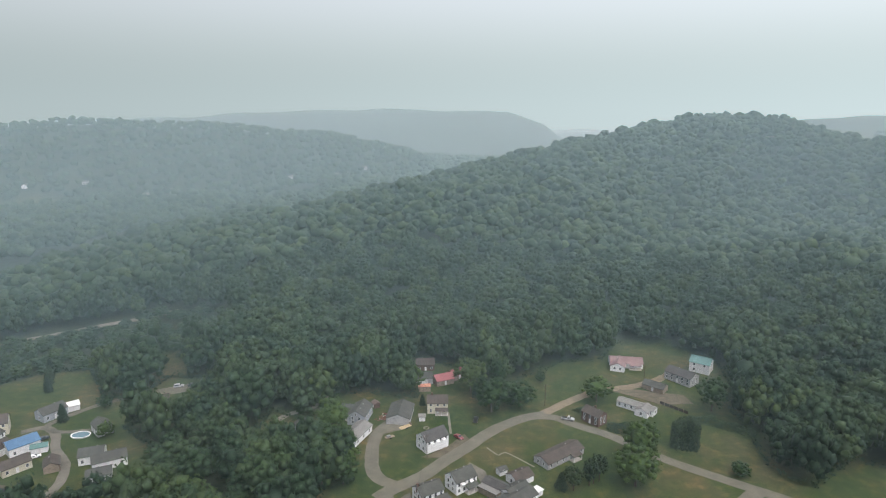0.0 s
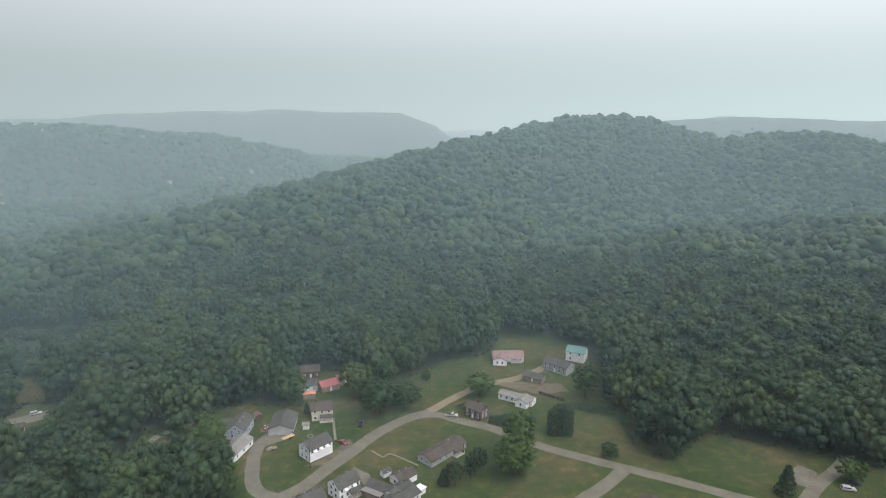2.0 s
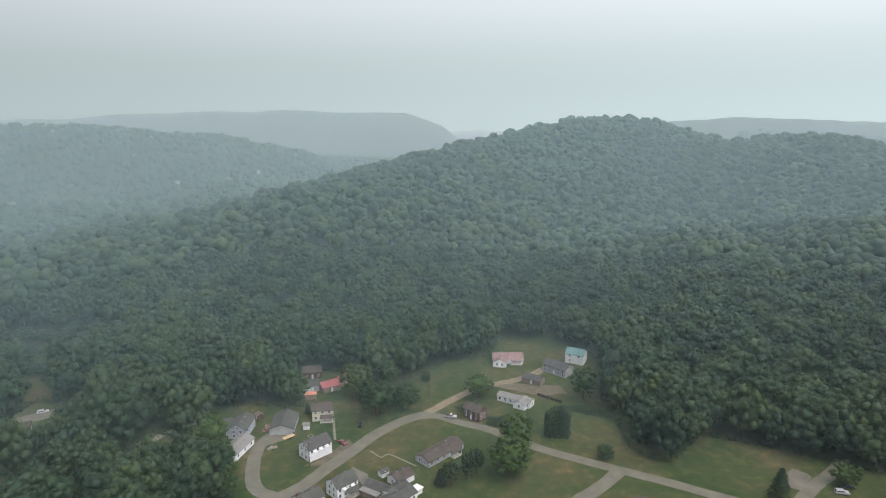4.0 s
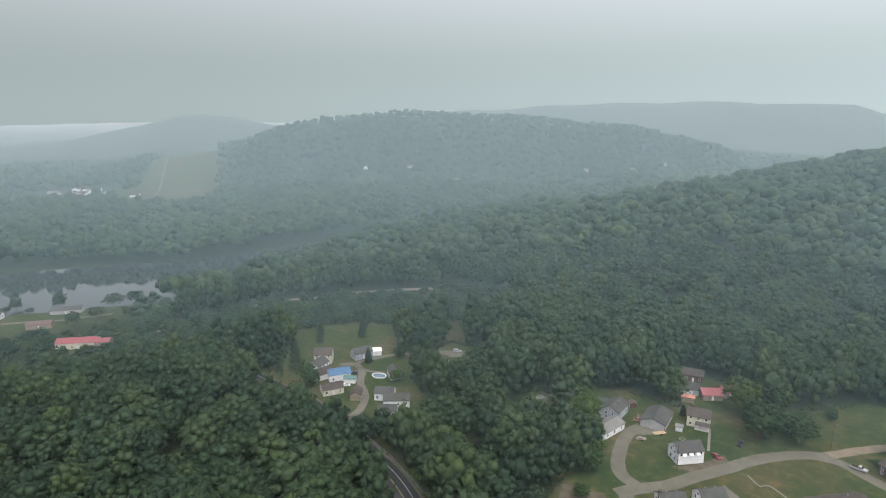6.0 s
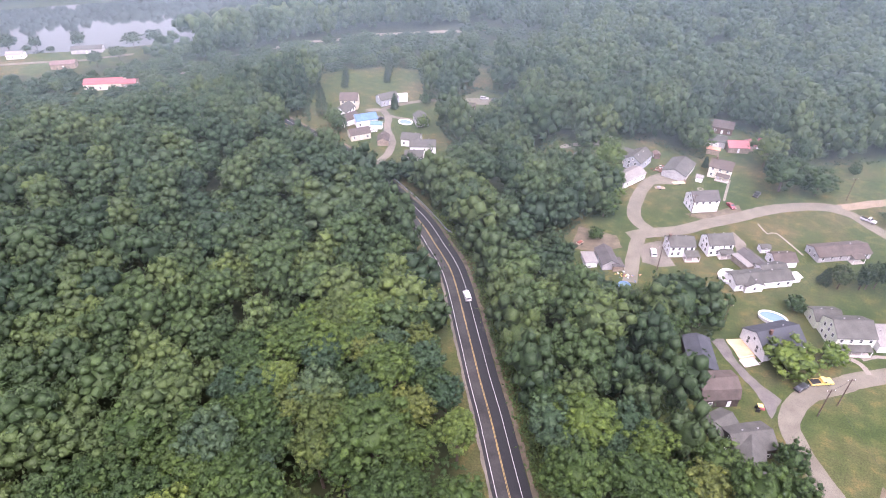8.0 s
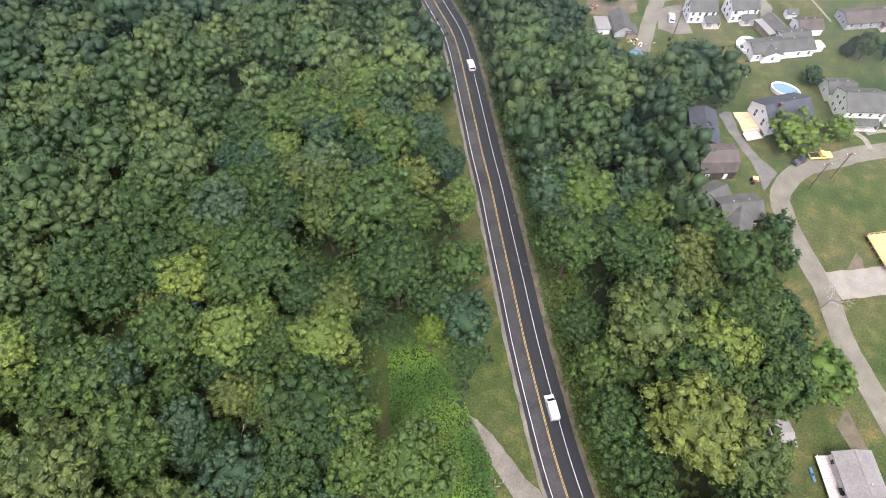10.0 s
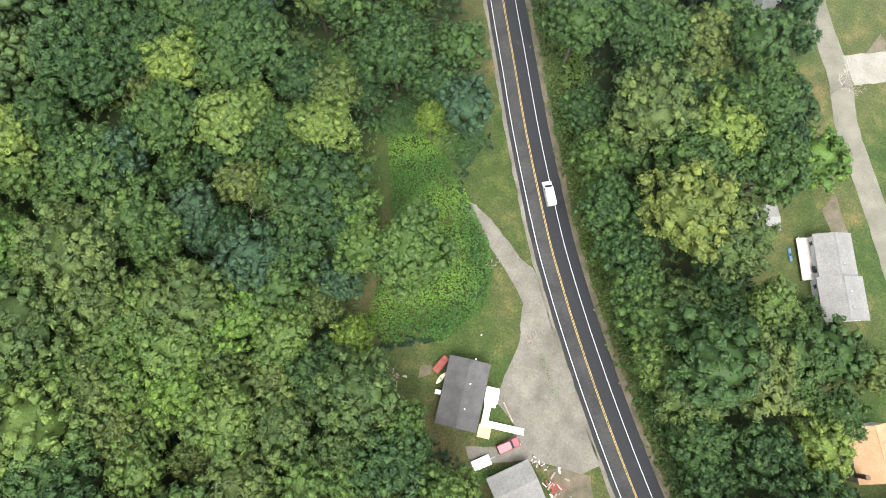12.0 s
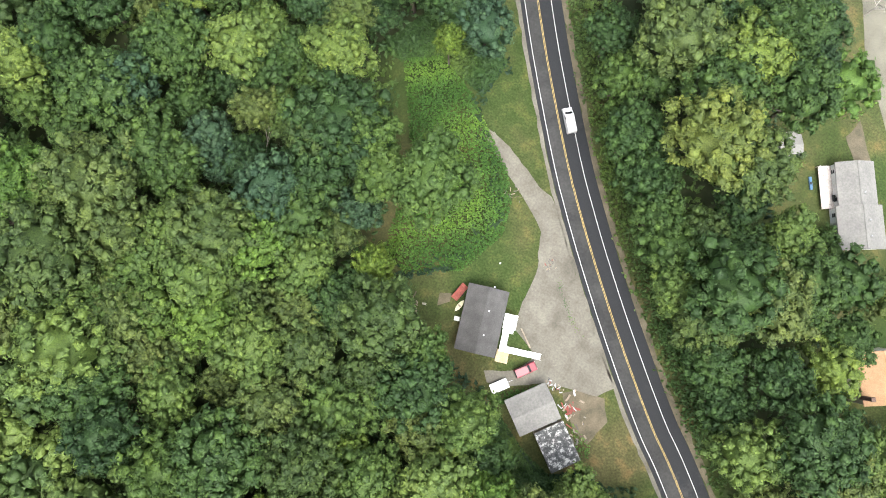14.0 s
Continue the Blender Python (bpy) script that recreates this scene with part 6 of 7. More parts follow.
def cedar(x, y, ang, h):
    """Columns of a dense clipped evergreen grown together."""
    rng = np.random.default_rng(77)
    root = new("cedar")
    root.matrix_basis = pose(x, y, float(land(x, y)), 0, 0, ang)
    for i, (cx, cy, r, k) in enumerate(((-3.2, 0, 2.3, 0.86), (-1.0, 0.4, 2.6, 0.97), (1.4, 0.1, 2.6, 1.0), (3.4, -0.2, 2.1, 0.9))):
        bm = bmesh.new()
        bmesh.ops.create_cone(bm, cap_ends=True, segments=7, radius1=0.2, radius2=0.05, depth=h * 0.9 * k, matrix=Matrix.Translation((cx, cy, h * 0.45 * k)))
        part("trunk", bm, BARK, root)
        n = 900
        u, a = rng.random(n), rng.uniform(0, 6.283, n)
        rr = r * np.clip(1 - np.clip((u - 0.72) / 0.28, 0, 1) ** 2.2, 0.03, 1) ** 0.6 * rng.uniform(0.86, 1.05, n) * (0.94 + 0.08 * np.sin(a * 7 + i))
        C = np.stack([cx + np.cos(a) * rr, cy + np.sin(a) * rr, 0.2 + u * h * k], 1)
        v, q = sprays(rng, C, np.stack([np.cos(a), np.sin(a), 0.25 + 1.2 * (u > 0.9)], 1), 0.75, 0.3)
        obj_from("crown", v, q, LEAF_DARK, root, tint=np.repeat(rng.random(n), 4))
    return tagged(root, "dark dense evergreen clump with upright columns on the lawn", "cedar")


YARD_TREES = [(1.0, 275.0, 8.0, 18), (9.5, 256.0, 9.2, 17), (18.5, 262.0, 3.5, 6.0), (22.5, 259.5, 6.8, 12.5), (57.7, 266.0, 7.0, 12), (35.2, 285.5, 1.7, 5),
              (56.0, 201.5, 8.5, 15), (62.5, 217.5, 7.5, 16), (105.7, 257.0, 7.0, 16), (23.5, 151.5, 7.6, 9.5), (33.8, 160.5, 4.3, 7), (22.5, 180.0, 3.6, 5.5),
              (43.5, 82.5, 7.4, 12), (72.5, 47.5, 5.0, 9), (57.0, 53.0, 3.0, 5), (62.0, 45.5, 7.4, 12), (84.0, 15.0, 8.0, 14), (27.0, 116.5, 4.4, 9),
              (30.0, 109.5, 4.6, 8), (96.0, 208.5, 4.0, 5), (173.4, 177.1, 5.0, 9), (-18.0, 148.0, 6.5, 11), (-9.5, 156.5, 7.5, 13.5), (-1.8, 157.5, 5.5, 11), (-11.0, 142.0, 6.5, 12), (-8.0, 150.0, 5.6, 11), (-186.0, 214.0, 4.5, 10), (-180.0, 210.5, 4.5, 9), (-147.5, 234.0, 3.5, 6.5), (-160.5, 258.0, 3.6, 7),
              (-56.5, 236.0, 7.5, 16), (-50.0, 219.0, 6.5, 13), (-57.0, 224.0, 6.5, 12), (35.2, 285.5, 2.6, 6), (-47.5, 213.0, 6.0, 10), (-46.5, 202.0, 5.6, 11), (-55.0, 214.0, 6.5, 14), (-54.0, 202.0, 6.5, 13), (-44.0, 186.0, 3.0, 5), (-27.0, 276.0, 6.5, 14), (-34.0, 282.0, 6.0, 13), (14.0, 281.0, 4.5, 15)]
for n, (tx, ty, tr, th) in enumerate(YARD_TREES):
    lone_tree(tx, ty, tr, th, LEAF_OLIVE if n in (0, 13) else LEAF_LIME if n in (9, 10, 12) else LEAF, seed=n, low=0.1 if th < 10 else 0.16)
for n, (tx, ty, tr, th) in enumerate([(29.6, 199.6, 2.6, 6), (145.2, 174.6, 4.2, 11), (-20.8, 262.0, 1.6, 5),
                                      (-199.0, 221.0, 4.2, 17), (-172.0, 246.0, 2.6, 8), (-212.0, 256.0, 2.4, 7), (-216.0, 262.0, 2.4, 7.5), (-221.0, 269.0, 2.2, 6.5), (-196.0, 274.0, 2.4, 7), (-200.0, 281.0, 2.6, 8), (-204.0, 288.0, 2.5, 7.5), (-208.0, 295.0, 2.6, 8), (3.5, 270.0, 2.2, 9)]):
    conifer(tx, ty, tr, th, n)
for n, (tx, ty, tr, th) in enumerate([(33.7, 198.7, 3.4, 9.5), (39.8, 201.6, 2.5, 10), (41.6, 203.0, 2.2, 9.5), (44.0, 204.6, 2.5, 10)]):
    pine(tx, ty, tr, th, n)
cedar(82.5, 226.5, -12, 13.5)


def shrubbery(name, label, poly, height, size, n, mat, seed, category="shrubs", keep_off=False):
    """Low dense growth over a patch: sprays on a lumpy surface."""
    rng = np.random.default_rng(seed)
    xs, ys = [p[0] for p in poly], [p[1] for p in poly]
    x, y = rng.uniform(min(xs), max(xs), n), rng.uniform(min(ys), max(ys), n)
    k = inside(poly, x, y)
    if keep_off:
        k &= near_line(HIGHWAY, x, y)[0] > 9.5
        for p in CLEAR + [THICKET]:
            k &= ~inside(p, x, y) & (ring_distance(p, x, y) > 1.5)
    x, y = x[k], y[k]
    edge = np.clip(ring_distance(poly, x, y) / 2.0, 0.15, 1)
    lump = 0.6 + 0.25 * np.sin(x * 1.1 + seed) * np.cos(y * 0.9) + 0.2 * np.sin(x * 0.43 - y * 0.6)
    z = height * edge * lump * rng.uniform(0.75, 1.0, len(x)) + land(x, y)
    N = np.stack([rng.normal(0, 0.3, len(x)), rng.normal(0, 0.3, len(x)), np.ones(len(x))], 1)
    v, q = sprays(rng, np.stack([x, y, z], 1), N, size, 0.25)
    t = np.repeat(0.5 + 0.5 * np.sin(x * 0.31 + 1.7 * np.sin(y * 0.23)), 4)
    return tagged(obj_from(name, v, q, mat, tint=t), label, category, kind="stuff")


shrubbery("bramble_thicket", "bright green bramble thicket below the trees", THICKET, 3.0, 0.46, 21000, BRAMBLE, 3)
shrubbery("undergrowth", "green saplings and undergrowth beside the thicket", [(-46, 42), (-40, 56), (-28, 60), (-19.5, 53), (-20.5, 44), (-32, 47), (-40, 42)], 4.5, 0.75, 11000, LEAF_VERGE, 4)
shrubbery("undergrowth", "saplings and shade growth under the tall trees", [(-105, 120), (-60, 112), (-20, 60), (-20, -6), (10, -20), (40, -22), (60, -52), (-105, -52)], 8.5, 1.1, 26000, LEAF_VERGE, 17, keep_off=True)
shrubbery("undergrowth", "saplings and shade growth between the highway and the homes", [(-60, 130), (0, 108), (28, 98), (36, 68), (50, 45), (76, 22), (120, -30), (116, -58), (56, -12), (0, 42)], 8.5, 1.1, 18000, LEAF_VERGE, 18, keep_off=True)
shrubbery("undergrowth", "leafy green bushes behind the old garage", [(14.3, -13.4), (17.4, -13.5), (24.1, -16.7), (31.7, -18.6), (35.9, -15.5), (38.8, -18.4), (28.5, -25.5), (16.4, -23.8), (10.1, -16.5)], 4.0, 0.65, 9000, LEAF_VERGE, 14)
shrubbery("hedge", "overgrown green hedge at the edge of the lawn", [(92, 252), (97, 246), (113, 234), (117, 240), (102, 252)], 3.0, 0.7, 2500, LEAF_WOOD, 5)
shrubbery("shrubs", "shrubs round the brick house", [(58, 247), (76, 245), (78, 238), (62, 236), (55, 240)], 2.4, 0.6, 2000, LEAF_WOOD, 6)
shrubbery("shrubs", "shrubs between the road and the brick house", [(44, 258), (52, 262), (56, 256), (49, 252)], 2.4, 0.6, 900, LEAF_WOOD, 7)
shrubbery("weeds", "weeds round the old garage", [(13, -10), (20, -4), (24, -2), (21, -6), (15, -12)], 1.2, 0.45, 900, BRAMBLE, 8)
shrubbery("weeds", "weeds along the shed wall", [(26, -5), (29, -6), (34.5, -12), (35.5, -15), (31, -19), (29.5, -20), (37, -17), (36, -9)], 1.1, 0.45, 900, BRAMBLE, 9)


def bank_growth(n=21000):
    rng = np.random.default_rng(11)
    pts = np.array([p[:] for p in resample(HIGHWAY[:16], 2.0)])
    tan = np.gradient(pts, axis=0)
    tan /= np.linalg.norm(tan, axis=1)[:, None]
    i = rng.integers(0, len(pts), n)
    u = rng.random(n) ** 0.8
    d = 6.5 + 9.0 * u
    x = pts[i, 0] + tan[i, 1] * d + rng.normal(0, 0.8, n)
    y = pts[i, 1] - tan[i, 0] * d + rng.normal(0, 0.8, n)
    z = (0.3 + 4.6 * u ** 1.1) * (0.7 + 0.3 * np.sin(x * 0.9) * np.cos(y * 0.7)) * rng.uniform(0.7, 1, n)
    N = np.stack([rng.normal(0, 0.3, n), rng.normal(0, 0.3, n), np.ones(n)], 1)
    v, q = sprays(rng, np.stack([x, y, z], 1), N, 0.7, 0.5)
    return tagged(obj_from("bank_growth", v, q, LEAF_VERGE, tint=np.repeat(0.72 + 0.28 * np.sin(x * 0.21 + y * 0.13), 4)),
                  "low shady growth on the bank beside the highway", "shrubs", kind="stuff")


bank_growth()

def edge_growth(poly, n, seed, height=3.0):
    """Undergrowth along the outside of a clearing, where the woods begin."""
    rng = np.random.default_rng(seed)
    P = np.array(poly + poly[:1], float)
    seg = np.linalg.norm(np.diff(P, axis=0), axis=1)
    i = rng.choice(len(seg), n, p=seg / seg.sum())
    u = rng.random((n, 1))
    C = P[i] * (1 - u) + P[i + 1] * u
    C = C + rng.normal(0, 1.6, (n, 2))
    x, y = C[:, 0], C[:, 1]
    k = (~inside(poly, x, y)) & (near_line(HIGHWAY, x, y)[0] > 8) & (near_line(SIDE, x, y)[0] > 4) & (near_line(LANE, x, y)[0] > 4) & (near_line(SPUR, x, y)[0] > 4)
    x, y = x[k], y[k]
    z = height * rng.random(len(x)) ** 0.7 * (0.6 + 0.4 * np.sin(x * 0.8) * np.cos(y * 0.7)) + land(x, y)
    N = np.stack([rng.normal(0, 0.6, len(x)), rng.normal(0, 0.6, len(x)), np.ones(len(x))], 1)
    v, q = sprays(rng, np.stack([x, y, z], 1), N, 0.95, 0.4)
    return tagged(obj_from("undergrowth", v, q, LEAF_WOOD, tint=np.repeat(0.3 + 0.3 * np.sin(x * 0.2 + y * 0.17), 4)),
                  "green undergrowth at the edge of the woods", "undergrowth", kind="stuff")


edge_growth(HOMES, 9000, 21)
edge_growth(HAMLET, 5000, 22)
edge_growth(GLADE, 2000, 23)
edge_growth(YARD, 3000, 24, 1.6)

# ---- the hamlet by the highway's bend ----
HAMLET_HOMES = [("house", "low house with a grey-brown roof in the hamlet", -182.6, 220.6, 70, 9.5, 7, 3.0, 1.8, WHITE, R_BROWN, 1), ("house", "white building with a blue tarpaulin roof in the hamlet", -174.5, 224.0, 50, 10.5, 8, 3.6, 1.6, WHITE, R_TARP, 1),
                ("house", "two-storey cream house with brown roof in the hamlet", -193.7, 236.9, 30, 9, 8, 5, 2.4, CREAM, R_BROWN, 2), ("house", "grey gabled house in the hamlet", -189.0, 226.3, 95, 9, 7, 4, 2.2, WHITE, R_GREY, 2),
                ("house", "blue-grey house in the hamlet", -179.8, 250.7, 60, 10, 7, 3.4, 2, BLUEGREY, R_GREY, 1), ("shed", "white carport in the hamlet", -175.0, 257.3, 40, 5.5, 5, 2.6, 1, WHITE, TRIM, 1),
                ("house", "low house with brown roof beside the highway", -168.3, 210.4, 52, 9.5, 7, 3, 1.6, CREAM, R_BROWN, 1), ("garage", "small garage with a brown roof", -155.0, 211.3, 120, 7, 5, 2.6, 1.5, TIMBER, R_BROWN, 1),
                ("house", "white house with grey roof in the hamlet", -143.3, 217.3, 20, 8.5, 7, 3.4, 1.8, WHITE, R_GREY, 1), ("house", "long house with grey roof in the hamlet", -135.2, 214.2, 30, 11.5, 7, 3.4, 1.8, WHITE, R_GREY, 1),
                ("house", "low grey house at the edge of the hamlet", -134.0, 205.0, 25, 8, 6, 2.8, 1.4, GREYSIDE, R_GREY, 1), ("shed", "teal-roofed shed in the hamlet", -167.0, 223.0, 25, 5.5, 3.5, 2.4, 0.8, WHITE, R_TEAL, 1),
                ("house", "grey house under the trees in the hamlet", -151.0, 238.0, -44, 8, 6, 3.4, 1.8, GREYSIDE, R_GREY, 1), ("house", "white house in a woodland clearing", -133.0, 253.0, -56, 9, 7, 3.6, 2, WHITE, R_BROWN, 2),
                ("house", "brown house in a woodland clearing", -140.0, 262.0, 20, 11, 7, 2.8, 1.6, BRICK, R_BROWN, 1)]
for nm, lb, hx, hy, ha, hl, hwid, hh, hr, wm, rm, st in HAMLET_HOMES:
    building(nm, lb, "shed" if nm == "shed" else nm, hx, hy, ha, hl, hwid, hh, hr, wm, rm, st, 3 if hl > 7 else 0, 1 if hl > 7 else 0, vents=1)
for ln, w in (([(-146, 193), (-147, 203), (-152, 214), (-162.1, 224.5), (-168.3, 234.7), (-176.5, 240.9), (-184, 237)], 1.8), ([(-176.5, 240.9), (-175.3, 247.3), (-164.5, 262.6), (-155, 268)], 1.5), ([(-174.1, 238.6), (-167, 237.3), (-153.4, 239.8)], 1.2)):
    tagged(ribbon("road", ln, w, w, GRAVEL, 0.05, ragged=0.2), "pale lane through the hamlet", "road", kind="structure")
vehicle("car", "white car parked in the hamlet", -166.0, 218.0, 40, 4.5, 1.8, "car", P_WHITE)
vehicle("car", "dark car parked in the hamlet", -171.0, 231.0, 70, 4.5, 1.8, "suv", P_DARK)


# ---- the river valley ----
def river_sheet():
    m, nt, b = material("river_water", 0.06)
    b.inputs["Base Color"].default_value = (0.06, 0.075, 0.07, 1)
    b.inputs["Metallic"].default_value = 0.55
    n = noise_node(nt, 0.4, 3)
    bump(nt, b, n.outputs[0], 0.04, 0.1)
    pts = resample([(a, c) for a, c, w in RIVER], 15)
    V, Q = [], []
    for i, p in enumerate(pts):
        t = (pts[min(i + 1, len(pts) - 1)] - pts[max(i - 1, 0)]).normalized()
        nr = Vector((t.y, -t.x))
        w = float(near_line(RIVER, p.x, p.y)[1]) + 6
        for s in (-1, 1):
            q = p + nr * w * s
            V.append((q.x, q.y, -15.7))
        if i:
            Q.append((2 * i - 2, 2 * i - 1, 2 * i + 1, 2 * i))
    return tagged(obj_from("water", V, Q, m), "still grey river below the hills", "river", kind="structure")


river_sheet()
tagged(ribbon("road", VALLEY_ROAD, 2.6, 2.6, CONCRETE, 0.35, ragged=0.2), "pale road along the foot of the ridge", "road", kind="structure")
tagged(ribbon("road", QUAY, 1.7, 1.7, GRAVEL, 0.25, ragged=0.2), "pale road along the river bank", "road", kind="structure")
building("market", "long riverside building with a red metal roof", "building", -354.0, 206.0, 37, 22, 9, 4.0, 1.8, CREAM, R_RED, 1, 6, 2, vents=0)
building("market_wing", "low market wing with a red metal roof", "building", -340.0, 213.0, 37, 8, 7, 3.2, 1.2, TIMBER, R_RED, 1, 2, 1, vents=0)
building("shelter", "open shelter with a rusty metal roof", "shelter", -416.0, 219.0, 44, 15, 7, 3.4, 1.2, TIMBER, R_RUST, 1, 0, 0, vents=0)
for tx, ty, tr, th in ((-443.0, 248.5, 5.5, 14), (-474.0, 235.0, 4.5, 12), (-480.0, 219.0, 8.0, 15), (-489.0, 206.0, 6.5, 13), (-470.0, 226.0, 3.5, 6),
                       (-410.0, 268.0, 7.0, 11), (-396.0, 229.0, 5.0, 11), (-402.0, 280.0, 6.0, 12), (-451.0, 232.0, 3.2, 5), (-395.0, 245.0, 6.0, 10)):
    lone_tree(tx, ty, tr, th, LEAF_DARK, "dark tree standing in the riverside park", seed=int(-tx) % 40, low=0.3)
building("house", "white building on the riverside", "house", -462.0, 214.0, 40, 11, 6, 3.0, 1.4, WHITE, R_METAL, 1, 4, 1, vents=0)
building("shelter", "long dark shelter by the river", "shelter", -431.0, 246.5, 42, 20, 8, 3.0, 1.4, GREYSIDE, R_GREY, 1, 0, 0, vents=0)
plate("parking", "pale parking lot beside the red-roofed market", [(-342, 206), (-330, 216), (-326, 211), (-338, 201)], CONCRETE, 0.15)


def town(n, cx, cy, sx, sy, seed, rot):
    """Small far houses, all alike in build, each its own thing."""
    rng = random.Random(seed)
    walls, roofs = [WHITE, CREAM, WHITE, GREYSIDE], [R_GREY, R_METAL, R_BROWN, R_DARK, R_METAL]
    for i in range(n):
        x, y = rng.gauss(cx, sx), rng.gauss(cy, sy)
        building("house", "small far house on the valley floor", "house", x, y, rot + rng.choice((0, 90)) + rng.uniform(-10, 10), rng.uniform(10, 16), rng.uniform(8, 10), rng.uniform(3.5, 5.5), 2.4,
                 rng.choice(walls), rng.choice(roofs), 1, 2, 1, door="", vents=0)


town(44, -950, 560, 62, 55, 3, 40)
town(7, -628, 375, 14, 26, 4, 40)
town(5, -640, 950, 40, 40, 5, 10)
for a, c in (((-1303, 1060), (-755, 553)), ((-1122, 1044), (-703, 618))):
    tagged(ribbon("track", [a, ((a[0] + c[0]) / 2, (a[1] + c[1]) / 2), c], 1.8, 1.8, GRAVEL, 0.6, step=20), "pale track across the far field", "track", kind="structure")
building("house", "small house with a pale red roof on the hill", "house", 377, 750, -20, 16, 9, 4, 2.5, WHITE, R_PINK, 1, 2, 1, vents=0, z=float(land(377, 750)) + 11)
for hx, hy in ((-468, 1046), (-478, 1049), (-487, 980), (-613, 1034), (-290, 1121), (-210, 1126), (-169, 1214)):
    building("house", "small far white house among trees beyond the river", "house", hx, hy, hx % 90, 9, 7, 4, 2.2, GREYSIDE, R_METAL, 1, 2, 1, door="", vents=0, z=float(land(hx, hy)) + 9)


# ---- clutter round the old garage, and bare trees ----
def bare_tree(x, y, h, seed, label):
    """A dead tree: grey trunk and forking bare limbs."""
    rng = random.Random(seed)
    root = new("dead_tree")
    root.matrix_basis = pose(x, y, float(land(x, y)))
    V, Q = [], []

    def limb(p, d, length, r, depth):
        q = p + d * length
        u = d.orthogonal().normalized()
        w = d.cross(u)
        k = len(V)
        for c, rr in ((p, r), (q, r * 0.6)):
            for i in range(5):
                t = i * 1.2566
                V.append((c + (u * math.cos(t) + w * math.sin(t)) * rr)[:])
        for i in range(5):
            j = (i + 1) % 5
            Q.append((k + i, k + j, k + 5 + j, k + 5 + i))
        if depth:
            for n in range(3):
                e = (d + Vector((rng.uniform(-0.8, 0.8), rng.uniform(-0.8, 0.8), rng.uniform(-0.1, 0.4)))).normalized()
                limb(p + d * length * rng.uniform(0.55, 1.0), e, length * rng.uniform(0.5, 0.75), r * 0.55, depth - 1)

    limb(Vector((0, 0, -0.1)), Vector((0.05, 0.02, 1)).normalized(), h * 0.45, 0.16, 0)
    k = len(V)
    obj_from("trunk", V[:], Q[:], DEADWOOD, root)
    V.clear()
    Q.clear()
    for n in range(4):
        limb(Vector((0, 0, h * (0.25 + 0.06 * n))), Vector((math.cos(n * 1.7), math.sin(n * 1.7), 1.0)).normalized(), h * 0.3, 0.09, 3)
    obj_from("crown", V, Q, DEADWOOD, root)
    return tagged(root, label, "tree")


DEADWOOD = surface("dead_wood", (0.26, 0.23, 0.2), (0.4, 0.37, 0.33), 1.5, 0.9)
bare_tree(43.0, 103.0, 11, 1, "bare dead tree leaning over the lane")
bare_tree(-52.0, 8.0, 17, 2, "bare grey dead tree standing among green crowns")
bare_tree(-58.0, 20.0, 17, 3, "bare grey dead tree standing among green crowns")


def scatter(name, label, cx, cy, rx, ry, n, mats, seed, category, big=0.5):
    """A heap of scrap: small boards, blocks and sheets lying about."""
    rng = random.Random(seed)
    root = new(name)
    root.matrix_basis = pose(cx, cy, float(land(cx, cy)))
    for i in range(n):
        L, W, H = rng.uniform(0.25, big * 2.4), rng.uniform(0.12, big * 0.6), rng.uniform(0.05, big * 0.5)
        ob = part("scrap", boxes((-L / 2, L / 2, -W / 2, W / 2, 0, H)), rng.choice(mats), root)
        ob.matrix_basis = pose(rng.gauss(0, rx), rng.gauss(0, ry), 0.02 + rng.uniform(0, 0.15), rng.uniform(-6, 6), rng.uniform(-6, 6), rng.uniform(0, 360))
    return tagged(root, label, category)


scatter("scrap_heap", "heap of boards and scrap beside the garage", 22.6, -2.2, 1.2, 0.6, 22, [TIMBER, RUST, TIMBER, STEEL, RUBBER, DRIVE], 1, "scrap heap", 0.36)
scatter("scrap_heap", "rusty scrap and timber along the shed", 28.3, -5.2, 1.0, 1.6, 30, [RUST, RUST, TIMBER, STEEL], 2, "scrap heap", 0.7)
scatter("scrap_heap", "broken boards along the mossy shed wall", 32.6, -9.6, 0.7, 2.2, 22, [TIMBER, TIMBER, CONCRETE, DRIVE], 3, "scrap heap")
scatter("log_pile", "pile of logs and brush at the lawn's edge", -11.0, -3.0, 1.1, 1.1, 18, [BARK, TIMBER, DEADWOOD], 4, "log pile", 0.8)
scatter("rubble", "broken asphalt and leaves at the lay-by", -4.6, 28.6, 1.2, 0.8, 26, [DRIVE, DIRT, TIMBER], 5, "rubble", 0.35)
scatter("rubble", "broken asphalt heap at the end of the lay-by", -15.5, 37.0, 0.9, 0.7, 18, [DRIVE, DIRT, CONCRETE], 6, "rubble", 0.35)
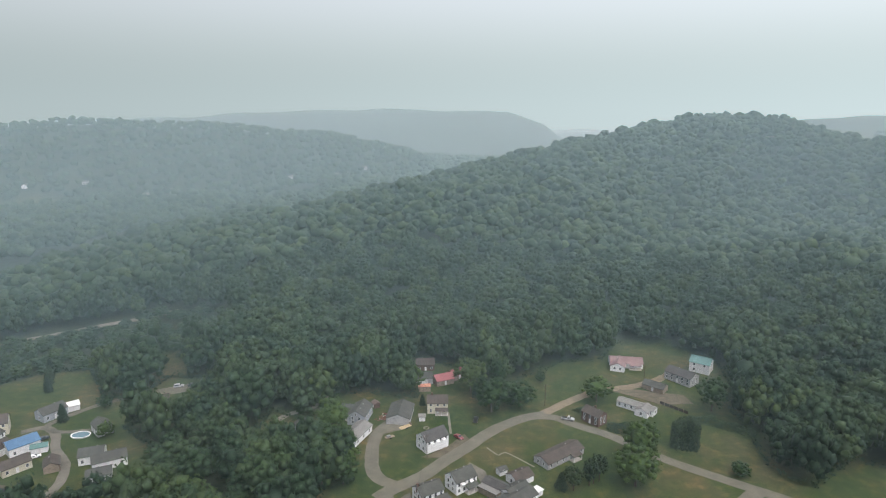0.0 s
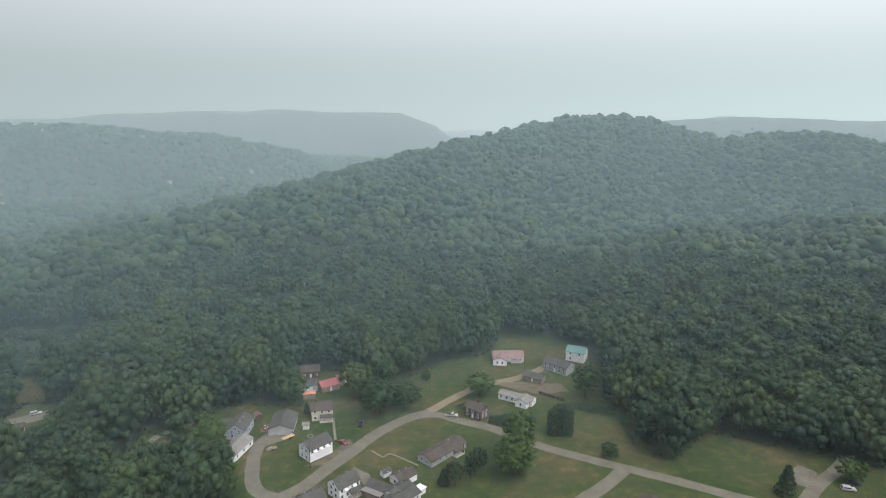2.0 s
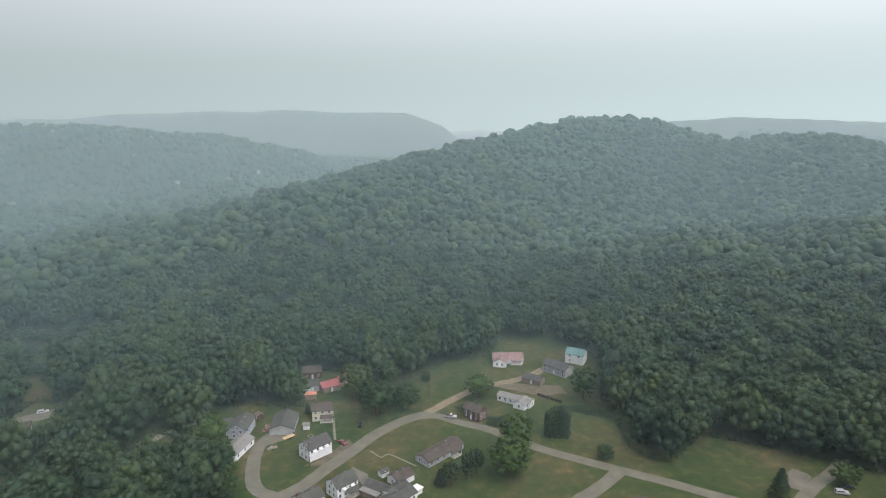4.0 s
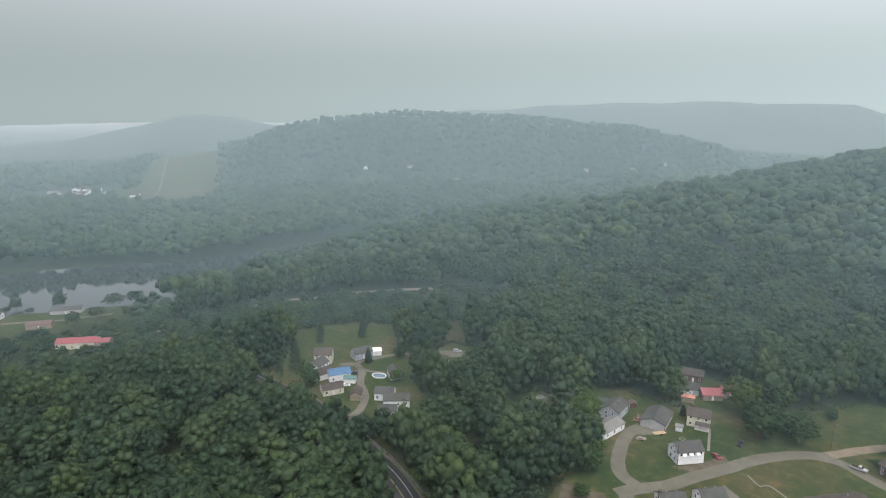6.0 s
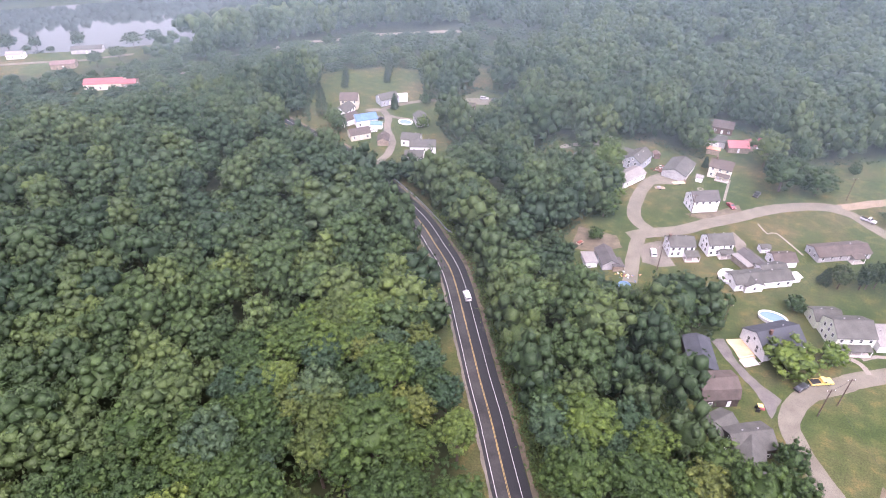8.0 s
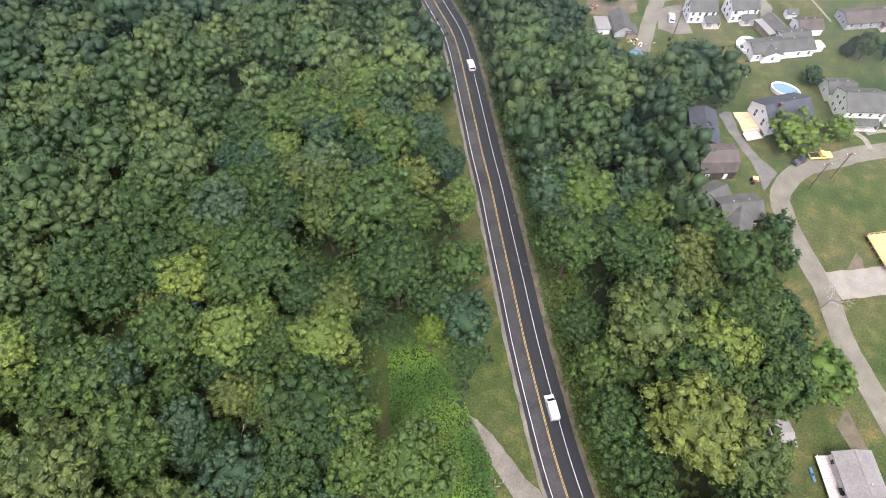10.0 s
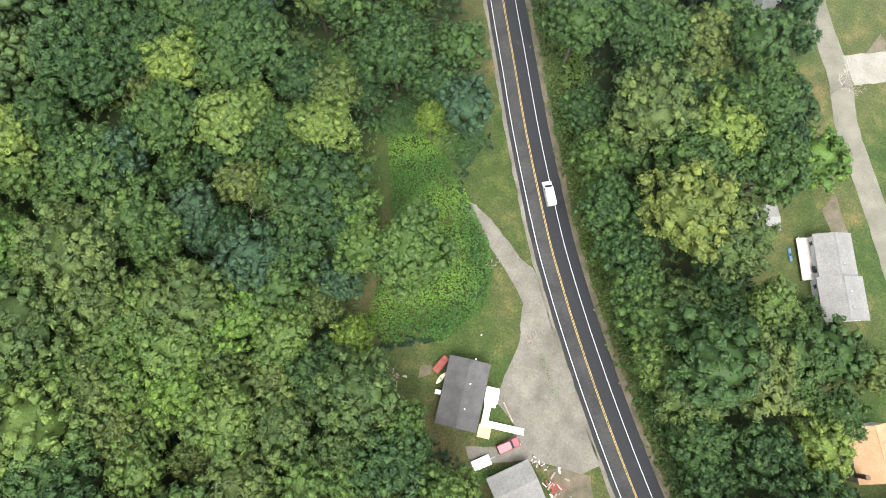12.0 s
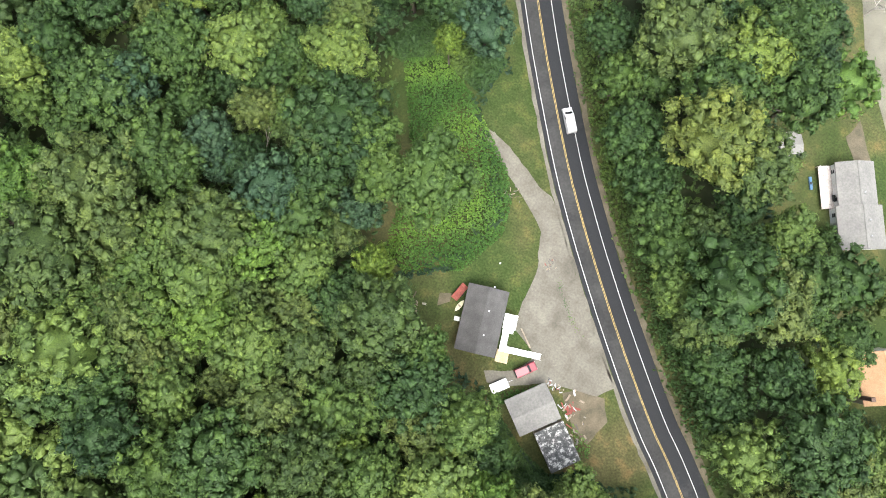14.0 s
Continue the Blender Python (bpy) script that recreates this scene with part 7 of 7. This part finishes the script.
scatter("rubble", "line of rubble on the gravel island", 10.4, 19.6, 0.5, 1.1, 22, [DRIVE, RUST, TIMBER], 7, "rubble", 0.3)
vehicle("car", "silver car parked on the lot in the glade", -137.5, 280.0, 20, 4.6, 1.85, "suv", P_SILVER)
vehicle("car", "dark car parked on the lot in the glade", -131.5, 281.5, 20, 4.5, 1.85, "car", P_DARK)
flat_thing("utility_trailer", "small trailer with an orange load in the dirt yard", "trailer", -48.0, 180.5, 70, [("bed", TIMBER, (-1.6, 1.6, -0.8, 0.8, 0.45, 0.55)), ("load", RUST, (-0.9, 0.9, -0.5, 0.5, 0.55, 1.0)), ("wheel", RUBBER, (-0.3, 0.3, -1.0, -0.82, 0, 0.6)), ("wheel", RUBBER, (-0.3, 0.3, 0.82, 1.0, 0, 0.6))])
for i in range(6):
    fx, fy = 86.3 + i * 1.5, 263.1 - i * 1.65
    flat_thing("fence_panel", "dark weathered board fence panel along the paddock", "fence", fx, fy, -48, [("boards", DARKWOOD, (-1.0, 1.0, -0.03, 0.03, 0.1, 1.5)), ("post", TIMBER, (-1.1, -1.0, -0.06, 0.06, 0, 1.6)), ("rail", TIMBER, (-1.0, 1.0, 0.03, 0.08, 1.2, 1.3))])
scatter("clutter", "toys and buckets by the spur drive", -27.5, 171.0, 2.0, 1.5, 20, [R_TARP, P_YELLOW, TRIM, R_ORANGE, RUST], 8, "clutter", 0.5)
scatter("clutter", "machinery and parts beside the barn", -37.5, 250.0, 1.2, 2.0, 22, [R_RED, STEEL, RUST, TRIM], 9, "clutter", 0.8)
flat_thing("log", "long weathered log lying on the gravel", "log", 13.4, 3.4, -35, [("log", TIMBER, (-2.2, 2.2, -0.14, 0.14, 0, 0.26)), ("stub", BARK, (1.0, 1.3, -0.3, 0.3, 0.05, 0.2))])
shrubbery("weeds", "thin weeds between the lot and the highway", [(12.6, 18.8), (14.6, 17.6), (19.6, 12.6), (24.4, 9.6), (23.2, 8.8), (18.4, 11.6), (13.4, 16.2)], 0.3, 0.28, 1100, LEAF_VERGE, 15)
